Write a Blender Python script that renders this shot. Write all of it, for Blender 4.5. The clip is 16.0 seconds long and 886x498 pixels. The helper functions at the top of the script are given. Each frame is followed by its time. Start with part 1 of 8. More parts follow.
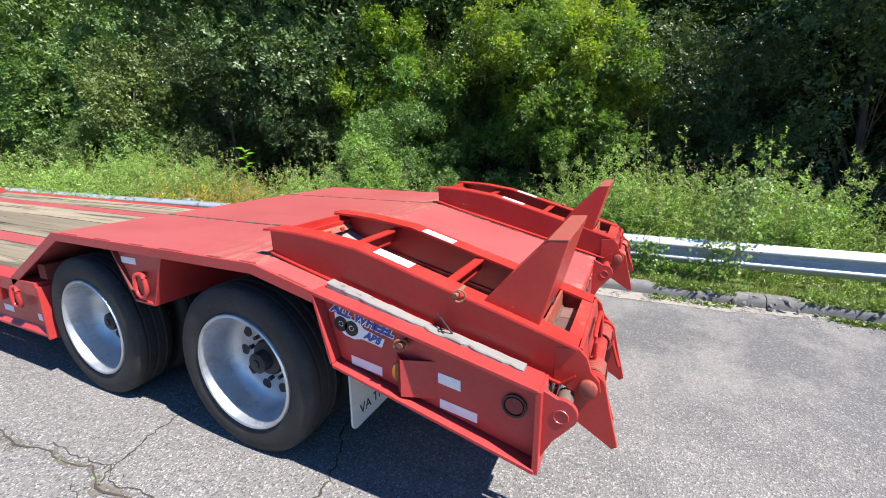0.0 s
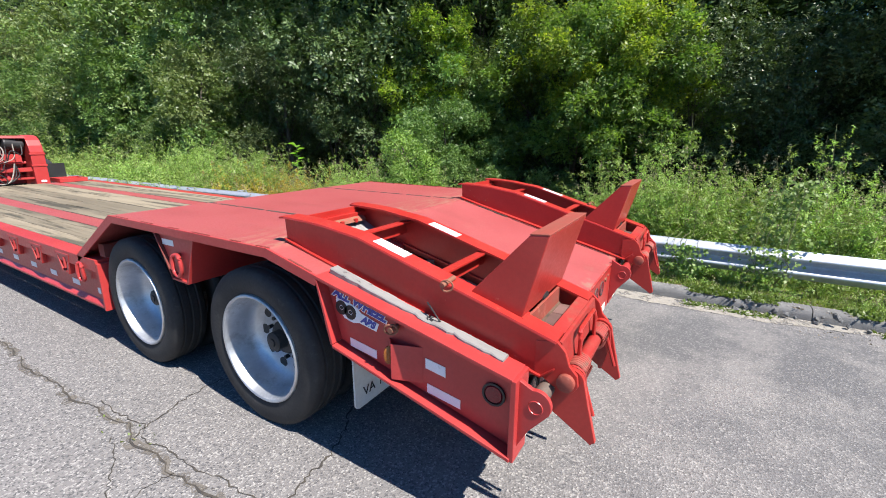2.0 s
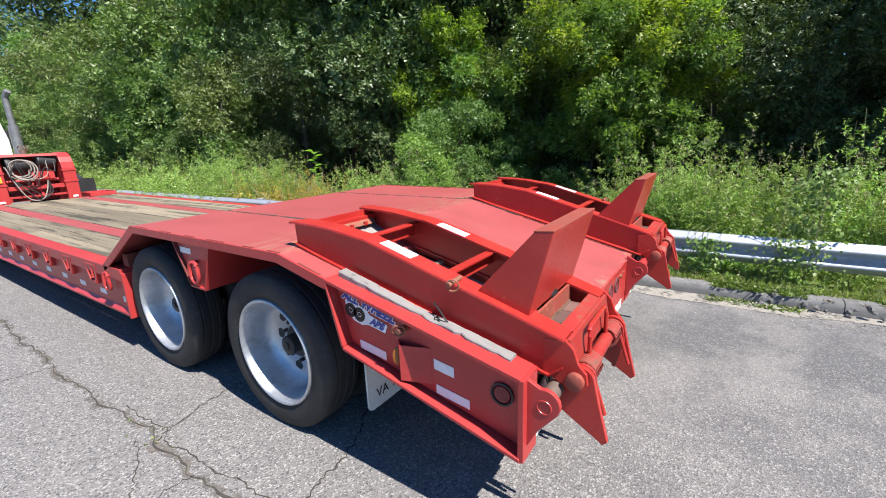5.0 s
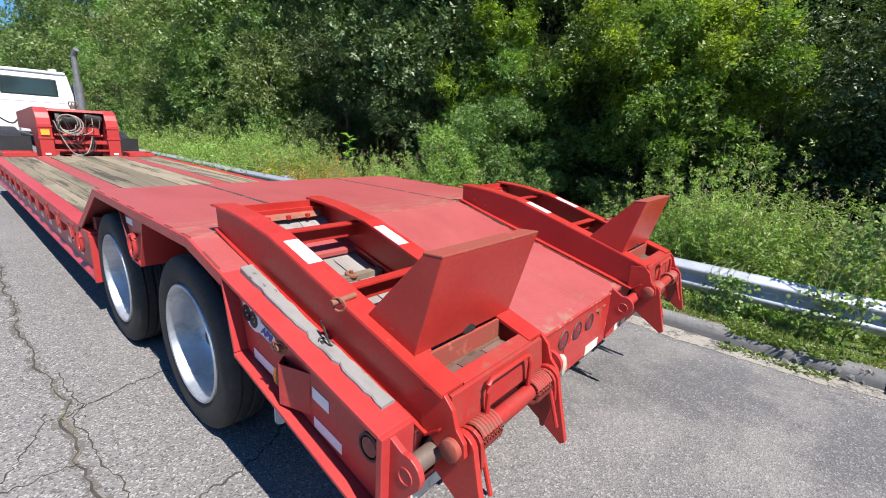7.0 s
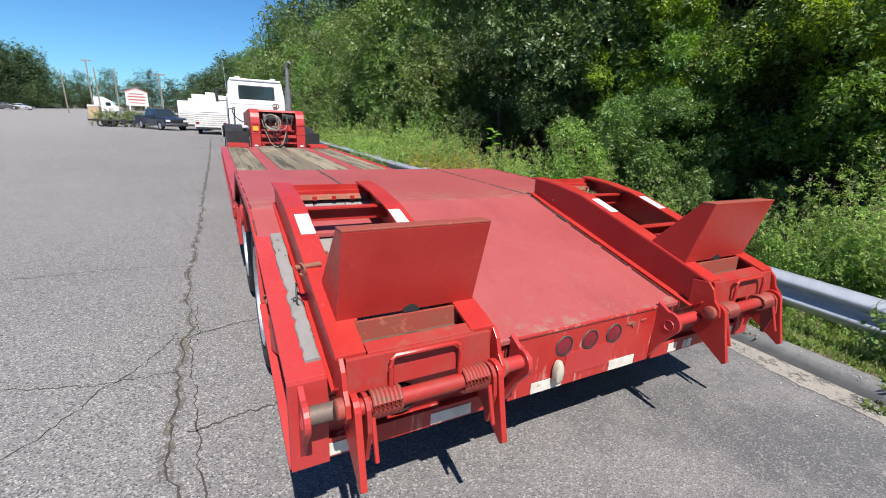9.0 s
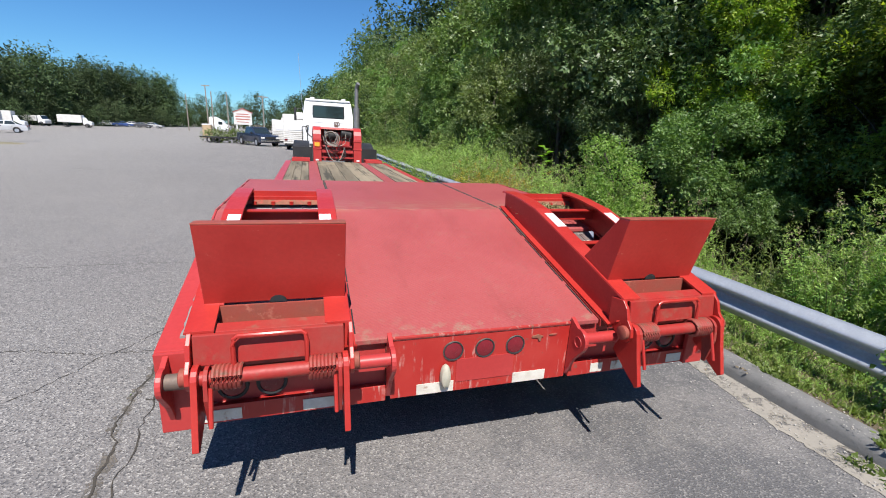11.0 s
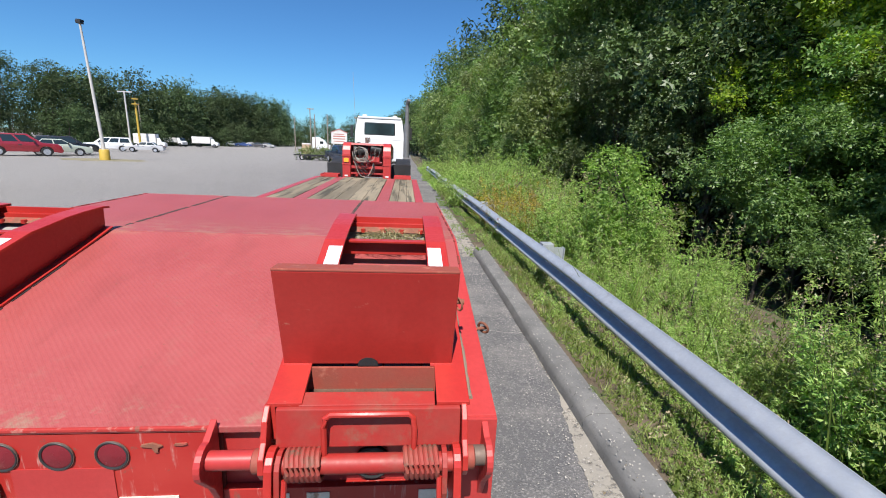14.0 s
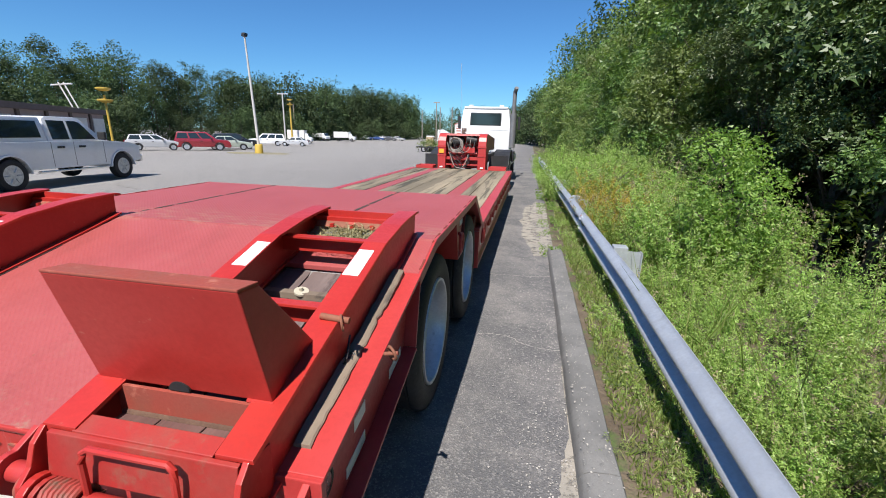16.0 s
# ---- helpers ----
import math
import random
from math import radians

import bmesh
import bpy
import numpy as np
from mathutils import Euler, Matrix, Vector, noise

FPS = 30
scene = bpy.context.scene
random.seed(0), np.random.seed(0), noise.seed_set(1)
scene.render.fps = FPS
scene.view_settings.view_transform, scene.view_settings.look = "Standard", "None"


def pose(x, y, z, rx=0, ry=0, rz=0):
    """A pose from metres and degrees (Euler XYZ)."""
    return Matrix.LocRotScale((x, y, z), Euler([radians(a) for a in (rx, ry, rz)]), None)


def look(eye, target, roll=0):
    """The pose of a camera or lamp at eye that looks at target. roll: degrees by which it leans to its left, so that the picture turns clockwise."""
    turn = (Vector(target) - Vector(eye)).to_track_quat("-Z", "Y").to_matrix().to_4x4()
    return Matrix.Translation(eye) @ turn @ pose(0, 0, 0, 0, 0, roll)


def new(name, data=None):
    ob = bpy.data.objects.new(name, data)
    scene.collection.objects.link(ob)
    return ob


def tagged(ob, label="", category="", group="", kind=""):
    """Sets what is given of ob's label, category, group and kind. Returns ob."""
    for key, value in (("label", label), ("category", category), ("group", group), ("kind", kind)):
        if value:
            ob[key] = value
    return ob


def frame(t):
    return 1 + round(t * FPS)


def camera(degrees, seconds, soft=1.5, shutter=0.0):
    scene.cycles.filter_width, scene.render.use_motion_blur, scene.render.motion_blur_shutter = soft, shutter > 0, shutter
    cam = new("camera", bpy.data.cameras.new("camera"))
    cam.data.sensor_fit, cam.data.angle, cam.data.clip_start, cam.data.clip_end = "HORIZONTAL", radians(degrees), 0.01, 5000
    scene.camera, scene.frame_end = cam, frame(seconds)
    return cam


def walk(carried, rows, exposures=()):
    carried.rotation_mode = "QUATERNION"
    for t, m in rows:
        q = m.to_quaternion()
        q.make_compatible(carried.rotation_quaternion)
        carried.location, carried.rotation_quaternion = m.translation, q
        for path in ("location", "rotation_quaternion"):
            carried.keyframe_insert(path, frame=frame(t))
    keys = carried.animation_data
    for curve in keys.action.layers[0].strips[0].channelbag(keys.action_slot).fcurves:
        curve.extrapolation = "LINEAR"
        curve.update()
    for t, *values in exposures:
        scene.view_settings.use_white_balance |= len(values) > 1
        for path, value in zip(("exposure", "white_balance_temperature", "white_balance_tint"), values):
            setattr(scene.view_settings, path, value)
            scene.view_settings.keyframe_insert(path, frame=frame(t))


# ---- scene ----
cam = camera(92.0, 16.0, soft=1.0)
PATH = [
    (0, (-2.904, -0.274, 1.765), (-1.145, 0.536, 1.264), -0.4),
    (0.5, (-2.88, -0.445, 1.752), (-1.151, 0.431, 1.257), 2.1),
    (1, (-2.871, -0.513, 1.758), (-1.18, 0.425, 1.25), 1.3),
    (1.5, (-2.86, -0.524, 1.765), (-1.193, 0.455, 1.253), 0.5),
    (2, (-2.858, -0.53, 1.755), (-1.206, 0.475, 1.245), 0.1),
    (2.5, (-2.868, -0.546, 1.758), (-1.227, 0.479, 1.249), -0.4),
    (3, (-2.861, -0.561, 1.765), (-1.232, 0.485, 1.261), -1.0),
    (3.5, (-2.853, -0.578, 1.768), (-1.246, 0.501, 1.265), -1.6),
    (4, (-2.859, -0.59, 1.765), (-1.262, 0.505, 1.263), -1.7),
    (4.5, (-2.838, -0.579, 1.758), (-1.242, 0.514, 1.251), -2.1),
    (4.7, (-2.838, -0.581, 1.751), (-1.237, 0.507, 1.25), -2.3),
    (6.8, (-2.268, -0.747, 1.733), (-0.744, 0.442, 1.217), 2.3),
    (7, (-2.206, -0.821, 1.741), (-0.723, 0.415, 1.217), 3.5),
    (7.5, (-2.059, -0.919, 1.747), (-0.668, 0.411, 1.2), 2.3),
    (8, (-1.886, -0.967, 1.748), (-0.587, 0.451, 1.2), 4.3),
    (8.5, (-1.727, -1.137, 1.731), (-0.67, 0.462, 1.163), 3.9),
    (9, (-1.614, -1.37, 1.748), (-0.71, 0.317, 1.168), 3.0),
    (9.2, (-1.598, -1.452, 1.745), (-0.719, 0.247, 1.159), 2.6),
    (11.3, (-0.703, -1.837, 1.781), (-0.13, 0.008, 1.264), 3.1),
    (11.5, (-0.613, -1.796, 1.794), (-0.043, 0.051, 1.279), 2.9),
    (12, (-0.275, -1.76, 1.781), (0.228, 0.111, 1.283), 1.7),
    (12.5, (0.111, -1.714, 1.791), (0.545, 0.175, 1.298), 2.1),
    (13, (0.445, -1.534, 1.77), (0.842, 0.365, 1.284), 3.1),
    (13.5, (0.764, -1.381, 1.78), (1.104, 0.532, 1.307), 2.8),
    (14, (1.124, -1.322, 1.77), (1.309, 0.614, 1.303), 2.6),
    (14.5, (1.38, -1.182, 1.745), (1.519, 0.752, 1.256), 2.4),
    (15, (1.585, -0.953, 1.748), (1.543, 0.98, 1.237), 1.5),
    (15.5, (1.793, -0.874, 1.745), (1.544, 1.044, 1.233), 2.2),
    (16, (1.952, -0.878, 1.757), (1.584, 1.017, 1.234), 1.5),
]
walk(cam, [(t, look(eye, target, roll)) for t, eye, target, roll in PATH], exposures=[(0.0, 1.22), (1.5, 1.10), (4.6, 1.08), (7.0, 0.93), (8.2, 0.78), (9.2, 0.68), (11.5, 0.64), (16.0, 0.69)])

# ---- world, sun ----
SUN_DIR = Vector((-0.10, -0.65, 1.0)).normalized()
SUN_EL = math.asin(SUN_DIR.z)
SUN_ROT = math.atan2(SUN_DIR.x, SUN_DIR.y)
world = bpy.data.worlds.new("sky")
scene.world = world
world.use_nodes = True
wn = world.node_tree
for n in list(wn.nodes):
    wn.nodes.remove(n)
sky = wn.nodes.new("ShaderNodeTexSky")
sky.sky_type = "NISHITA"
sky.sun_disc = False
sky.sun_elevation = SUN_EL
sky.sun_rotation = SUN_ROT
sky.altitude = 300
sky.air_density, sky.dust_density, sky.ozone_density = 1.0, 0.0, 2.0
bg = wn.nodes.new("ShaderNodeBackground")
bg.inputs["Strength"].default_value = 0.070
wo = wn.nodes.new("ShaderNodeOutputWorld")
tint = wn.nodes.new("ShaderNodeMix")
tint.data_type, tint.blend_type = "RGBA", "MULTIPLY"
tint.inputs[0].default_value = 1.0
tint.inputs[7].default_value = (0.42, 0.80, 1.16, 1.0)
wn.links.new(sky.outputs[0], tint.inputs[6])
wn.links.new(tint.outputs[2], bg.inputs["Color"])
wn.links.new(bg.outputs[0], wo.inputs["Surface"])
sun = new("sun", bpy.data.lights.new("sun", "SUN"))
sun.data.energy = 5.0
sun.data.angle = radians(0.53)
sun.data.color = (1.0, 0.945, 0.885)
sun.matrix_world = look(SUN_DIR * 50, (0, 0, 0))


# ---- materials ----
def nodes_of(name):
    m = bpy.data.materials.new(name)
    m.use_nodes = True
    t = m.node_tree
    b = t.nodes["Principled BSDF"]
    return m, t, b


def mixrgb(t, fac, a, b, mode="MIX"):
    n = t.nodes.new("ShaderNodeMix")
    n.data_type, n.blend_type = "RGBA", mode
    for sock, v in ((n.inputs[0], fac), (n.inputs[6], a), (n.inputs[7], b)):
        if isinstance(v, (int, float)):
            sock.default_value = v
        elif isinstance(v, tuple):
            sock.default_value = (*v, 1.0) if len(v) == 3 else v
        else:
            t.links.new(v, sock)
    return n.outputs[2]


def noise_of(t, scale, detail=4.0, rough=0.6, coord="Object", stretch=(1, 1, 1), seed=0.0):
    c = t.nodes.new("ShaderNodeTexCoord")
    mp = t.nodes.new("ShaderNodeMapping")
    mp.inputs["Scale"].default_value = stretch
    mp.inputs["Location"].default_value = (seed, seed * 1.7, seed * 0.6)
    t.links.new(c.outputs[coord], mp.inputs[0])
    n = t.nodes.new("ShaderNodeTexNoise")
    n.inputs["Scale"].default_value = scale
    n.inputs["Detail"].default_value = detail
    n.inputs["Roughness"].default_value = rough
    t.links.new(mp.outputs[0], n.inputs["Vector"])
    return n.outputs["Fac"]


def ramp_of(t, fac, lo, hi, a=0.0, b=1.0):
    n = t.nodes.new("ShaderNodeMapRange")
    n.inputs["From Min"].default_value, n.inputs["From Max"].default_value = lo, hi
    n.inputs["To Min"].default_value, n.inputs["To Max"].default_value = a, b
    t.links.new(fac, n.inputs["Value"])
    return n.outputs[0]


def bump_of(t, b, height, strength, dist):
    n = t.nodes.new("ShaderNodeBump")
    n.inputs["Strength"].default_value, n.inputs["Distance"].default_value = strength, dist
    t.links.new(height, n.inputs["Height"])
    t.links.new(n.outputs[0], b.inputs["Normal"])


def surface(name, base, second, rough=0.5, metal=0.0, scale=3.0, fine=60.0, lo=0.4, hi=0.65, bump=0.15, dist=0.002,
            spots=None, spot_lo=0.62, spot_hi=0.7, spot_scale=14.0, vary=0.0, stretch=(1, 1, 1), rough_to=None, coord="Object"):
    """Two-scale mottled surface: base and second colour, fine grain, optional spots of rust or dirt."""
    m, t, b = nodes_of(name)
    big = ramp_of(t, noise_of(t, scale, stretch=stretch, coord=coord), lo, hi)
    grain = noise_of(t, fine, 3.0, 0.7, stretch=stretch, seed=3.1, coord=coord)
    col = mixrgb(t, big, base, second)
    col = mixrgb(t, ramp_of(t, grain, 0.3, 0.75, 0.0, 0.45), col, tuple(0.72 * x for x in base))
    if spots:
        s = ramp_of(t, noise_of(t, spot_scale, 5.0, 0.7, seed=7.7, stretch=stretch, coord=coord), spot_lo, spot_hi)
        col = mixrgb(t, s, col, spots)
    if vary:
        oi = t.nodes.new("ShaderNodeObjectInfo")
        hv = t.nodes.new("ShaderNodeHueSaturation")
        t.links.new(ramp_of(t, oi.outputs["Random"], 0, 1, 1 - vary, 1 + vary), hv.inputs["Value"])
        t.links.new(col, hv.inputs["Color"])
        col = hv.outputs[0]
    t.links.new(col, b.inputs["Base Color"])
    b.inputs["Metallic"].default_value = metal
    r2 = rough if rough_to is None else rough_to
    t.links.new(ramp_of(t, grain, 0.3, 0.7, rough, r2 if rough_to is not None else min(1.0, rough + 0.12)), b.inputs["Roughness"])
    bump_of(t, b, grain, bump, dist)
    return m


def plain(name, base, rough=0.5, metal=0.0, **kw):
    return surface(name, base, tuple(min(1.0, c * 1.15 + 0.01) for c in base), rough, metal, **kw)


RED = surface("red_paint", (0.41, 0.036, 0.034), (0.46, 0.050, 0.047), 0.34, scale=2.2, fine=45, bump=0.12, dist=0.0015,
              spots=(0.24, 0.05, 0.035), spot_lo=0.68, spot_hi=0.76, spot_scale=9.0)
RED_RAMP = surface("red_ramp_paint", (0.385, 0.023, 0.018), (0.45, 0.039, 0.030), 0.30, lo=0.36, hi=0.70, scale=3.2, fine=55, bump=0.1, dist=0.001,
                   spots=(0.44, 0.13, 0.09), spot_lo=0.67, spot_hi=0.73, spot_scale=19.0)


def deck_paint():
    """Faded pinkish red on worn tread plate with a raised lozenge pattern and scuffs."""
    m, t, b = nodes_of("deck_paint")
    big = ramp_of(t, noise_of(t, 1.4, 5, 0.65), 0.38, 0.66)
    fine = noise_of(t, 90, 3, 0.7, seed=2.0)
    col = mixrgb(t, big, (0.330, 0.068, 0.066), (0.295, 0.054, 0.052))
    col = mixrgb(t, ramp_of(t, noise_of(t, 7, 6, 0.75, seed=9.0), 0.56, 0.78, 0.0, 0.6), col, (0.30, 0.105, 0.085))
    col = mixrgb(t, ramp_of(t, fine, 0.35, 0.75, 0.0, 0.35), col, (0.38, 0.10, 0.098))
    col = mixrgb(t, ramp_of(t, noise_of(t, 34, 4, 0.7, seed=21.0), 0.655, 0.71, 0.0, 0.8), col, (0.20, 0.075, 0.05))
    # long grimy wheel streaks, and tan dust that has gathered along the bend of the deck
    col = mixrgb(t, ramp_of(t, noise_of(t, 5.0, 5, 0.7, seed=31.0, stretch=(1, 0.22, 1)), 0.52, 0.72, 0.0, 0.45), col, (0.235, 0.050, 0.045))
    geo = t.nodes.new("ShaderNodeNewGeometry")
    xyz = t.nodes.new("ShaderNodeSeparateXYZ")
    t.links.new(geo.outputs["Position"], xyz.inputs[0])
    dust = ramp_of(t, noise_of(t, 11, 6, 0.75, seed=17.0, stretch=(0.5, 1.6, 1)), 0.47, 0.62)
    for lo, hi in ((1.36, 1.46), (1.95, 1.55)):
        mu = t.nodes.new("ShaderNodeMath")
        mu.operation = "MULTIPLY"
        t.links.new(dust, mu.inputs[0])
        t.links.new(ramp_of(t, xyz.outputs["Y"], lo, hi), mu.inputs[1])
        dust = mu.outputs[0]
    col = mixrgb(t, ramp_of(t, dust, 0.0, 1.0, 0.0, 0.65), col, (0.36, 0.20, 0.13))
    caked = t.nodes.new("ShaderNodeMath")
    caked.operation = "MULTIPLY"
    t.links.new(ramp_of(t, noise_of(t, 6.0, 6, 0.75, seed=41.0), 0.50, 0.62), caked.inputs[0])
    t.links.new(ramp_of(t, xyz.outputs["Y"], 0.16, 0.03), caked.inputs[1])
    col = mixrgb(t, ramp_of(t, caked.outputs[0], 0.0, 1.0, 0.0, 0.7), col, (0.27, 0.185, 0.13))
    t.links.new(col, b.inputs["Base Color"])
    t.links.new(ramp_of(t, fine, 0.3, 0.7, 0.42, 0.62), b.inputs["Roughness"])
    c = t.nodes.new("ShaderNodeTexCoord")
    mp = t.nodes.new("ShaderNodeMapping")
    mp.inputs["Rotation"].default_value = (0, 0, radians(45))
    t.links.new(c.outputs["Object"], mp.inputs[0])
    br = t.nodes.new("ShaderNodeTexBrick")
    br.offset = 0.5
    br.inputs["Scale"].default_value = 1.0
    br.inputs["Mortar Size"].default_value = 0.006
    br.inputs["Mortar Smooth"].default_value = 0.6
    br.inputs["Brick Width"].default_value = 0.045
    br.inputs["Row Height"].default_value = 0.018
    t.links.new(mp.outputs[0], br.inputs["Vector"])
    ad = t.nodes.new("ShaderNodeMath")
    ad.operation = "ADD"
    mul = t.nodes.new("ShaderNodeMath")
    mul.operation = "MULTIPLY"
    mul.inputs[1].default_value = 0.5
    t.links.new(br.outputs["Fac"], mul.inputs[0])
    t.links.new(mul.outputs[0], ad.inputs[0])
    t.links.new(fine, ad.inputs[1])
    bump_of(t, b, ad.outputs[0], 0.4, 0.002)
    return m


DECK = deck_paint()
RED_WORN = surface("dirty_worn_red", (0.33, 0.020, 0.016), (0.27, 0.045, 0.033), 0.5, scale=7, fine=60, lo=0.42, hi=0.66, bump=0.25, dist=0.002,
                   spots=(0.22, 0.075, 0.05), spot_lo=0.56, spot_hi=0.74, spot_scale=13.0)
SPRING_RUST = surface("rusty_spring", (0.31, 0.036, 0.028), (0.27, 0.075, 0.052), 0.6, scale=9, fine=70, lo=0.40, hi=0.60, bump=0.3, dist=0.002, spots=(0.15, 0.075, 0.05), spot_lo=0.52, spot_hi=0.66, spot_scale=22.0)


def bumper_paint():
    """Red paint with pale scratched streaks that run down from the top edge."""
    m, t, b = nodes_of("streaked_bumper_paint")
    big = ramp_of(t, noise_of(t, 4.0, 5, 0.6), 0.4, 0.65)
    fine = noise_of(t, 60, 3, 0.7, seed=2.0)
    col = mixrgb(t, big, (0.36, 0.020, 0.016), (0.40, 0.034, 0.026))
    streak = ramp_of(t, noise_of(t, 26, 4, 0.7, seed=5.0, stretch=(1, 1, 0.12)), 0.57, 0.66)
    patch = ramp_of(t, noise_of(t, 5.0, 4, 0.7, seed=8.0), 0.42, 0.58)
    mu = t.nodes.new("ShaderNodeMath")
    mu.operation = "MULTIPLY"
    t.links.new(streak, mu.inputs[0])
    t.links.new(patch, mu.inputs[1])
    col = mixrgb(t, mu.outputs[0], col, (0.50, 0.30, 0.26))
    col = mixrgb(t, ramp_of(t, noise_of(t, 17, 5, 0.75, seed=11.0), 0.62, 0.69), col, (0.22, 0.065, 0.048))
    t.links.new(col, b.inputs["Base Color"])
    t.links.new(ramp_of(t, fine, 0.3, 0.7, 0.34, 0.5), b.inputs["Roughness"])
    bump_of(t, b, fine, 0.15, 0.0015)
    return m


BUMPER = bumper_paint()
# darker, duller red for underside, frame, inner plates and recesses
RED_DARK = surface("dark_dull_red", (0.20, 0.03, 0.022), (0.15, 0.035, 0.026), 0.75, scale=4, fine=50, bump=0.3, spots=(0.10, 0.05, 0.035))
RUSTY = surface("rusty_brown_edge", (0.20, 0.075, 0.045), (0.27, 0.11, 0.065), 0.8, scale=9, fine=80, bump=0.4, spots=(0.36, 0.06, 0.045), spot_lo=0.55, spot_hi=0.66)
WORN = surface("chipped_red_edge", (0.40, 0.03, 0.025), (0.52, 0.30, 0.24), 0.6, scale=24, fine=90, lo=0.55, hi=0.68, bump=0.3, spots=(0.22, 0.10, 0.07))
STEEL = surface("bare_steel", (0.16, 0.125, 0.105), (0.21, 0.15, 0.12), 0.6, 0.4, scale=14, fine=90, spots=(0.16, 0.07, 0.04), spot_lo=0.55)
WOOD = surface("weathered_plank", (0.190, 0.158, 0.108), (0.275, 0.230, 0.160), 0.85, scale=4.5, fine=46, lo=0.35, hi=0.65, bump=0.8, dist=0.004,
               spots=(0.075, 0.066, 0.046), spot_lo=0.52, spot_hi=0.62, spot_scale=7.0, vary=0.26, stretch=(1.0, 0.07, 1.0))
WOOD_GREY = surface("grey_board", (0.215, 0.20, 0.19), (0.30, 0.285, 0.27), 0.85, scale=4, fine=40, bump=0.6, dist=0.003, spots=(0.16, 0.13, 0.11),
                    spot_lo=0.60, spot_hi=0.70, spot_scale=6.0, vary=0.12, stretch=(1.0, 0.1, 1.0))
WOOD_DARK = surface("dark_dirty_plank", (0.17, 0.132, 0.10), (0.23, 0.18, 0.135), 0.9, scale=4, fine=40, bump=0.6, dist=0.003, spots=(0.07, 0.055, 0.045), spot_lo=0.55, stretch=(1, 0.1, 1))
BOARD = surface("flaking_white_board", (0.235, 0.225, 0.215), (0.175, 0.168, 0.16), 0.8, scale=5, fine=50, bump=0.6, dist=0.003, spots=(0.055, 0.05, 0.048), spot_lo=0.60, spot_hi=0.66, spot_scale=12.0, stretch=(1, 0.35, 1))
WOOD_PURPLE = surface("stained_purple_brown_plank", (0.150, 0.110, 0.104), (0.220, 0.175, 0.165), 0.9, scale=4, fine=40, bump=0.6, dist=0.003, spots=(0.05, 0.035, 0.033), spot_lo=0.55, vary=0.2, stretch=(1, 0.1, 1))
WOOD_POCKET = surface("reddish_pocket_plank", (0.105, 0.050, 0.044), (0.150, 0.085, 0.074), 0.9, scale=5, fine=40, bump=0.6, dist=0.003, spots=(0.06, 0.035, 0.03), spot_lo=0.55, vary=0.2, stretch=(1, 0.1, 1))
DIRT = surface("dry_brown_dirt", (0.095, 0.052, 0.036), (0.125, 0.074, 0.050), 0.95, scale=14, fine=90, bump=0.8, dist=0.004, spots=(0.05, 0.035, 0.025), spot_lo=0.55)
RUST_RED = surface("rust_tinged_red", (0.30, 0.055, 0.036), (0.24, 0.07, 0.045), 0.65, scale=8, fine=80, bump=0.3, spots=(0.38, 0.12, 0.08), spot_lo=0.6)
TAPE = surface("white_reflective_tape", (0.80, 0.80, 0.82), (0.74, 0.75, 0.78), 0.35, scale=20, fine=200, bump=0.05, spots=(0.55, 0.53, 0.5), spot_lo=0.66)
TAPE_OLD = surface("dirty_white_tape", (0.68, 0.65, 0.58), (0.55, 0.50, 0.42), 0.5, scale=14, fine=120, bump=0.1, spots=(0.32, 0.20, 0.14), spot_lo=0.6)
RUBBER = surface("tyre_rubber", (0.015, 0.0155, 0.017), (0.026, 0.026, 0.027), 0.66, scale=6, fine=60, bump=0.2, dist=0.002, spots=(0.055, 0.052, 0.05), spot_lo=0.60, spot_hi=0.8)
ALU = surface("polished_aluminium", (0.62, 0.64, 0.67), (0.44, 0.46, 0.49), 0.36, 0.82, scale=5, fine=70, bump=0.08, dist=0.001, spots=(0.30, 0.30, 0.31), spot_lo=0.55, spot_hi=0.78, spot_scale=8.0, rough_to=0.56)
BLACK = plain("black_plastic", (0.018, 0.018, 0.019), 0.5)
HOSE = surface("grey_hose", (0.33, 0.29, 0.25), (0.22, 0.20, 0.18), 0.6, scale=12, fine=60)
LENS_RED = plain("red_lens", (0.17, 0.008, 0.016), 0.18, bump=0.4)
LENS_AMBER = plain("amber_lens", (0.27, 0.085, 0.014), 0.2, bump=0.4)
ORANGE = plain("orange_plastic", (0.85, 0.36, 0.03), 0.4)
WHITE = surface("white_paint", (0.80, 0.81, 0.82), (0.74, 0.75, 0.76), 0.25, scale=1.5, fine=30, bump=0.02)
WHITE_OLD = surface("dull_white_panel", (0.72, 0.71, 0.68), (0.62, 0.61, 0.58), 0.5, scale=2, fine=30, bump=0.05, spots=(0.5, 0.48, 0.44))
MUFFLER = surface("dull_grey_shield", (0.20, 0.20, 0.205), (0.26, 0.26, 0.265), 0.5, 0.5, scale=8, fine=60)
CREAM = surface("dirty_cream_rubber", (0.46, 0.43, 0.34), (0.38, 0.36, 0.28), 0.7, scale=12, fine=60, bump=0.2, spots=(0.25, 0.24, 0.19), spot_lo=0.6)
CHROME = plain("chrome", (0.75, 0.76, 0.78), 0.15, 1.0, bump=0.02)
GALV = surface("galvanised_steel", (0.50, 0.53, 0.57), (0.58, 0.61, 0.64), 0.40, 0.55, scale=7, fine=40, bump=0.08, spots=(0.42, 0.43, 0.45), spot_lo=0.58, spot_scale=4.0, rough_to=0.55)
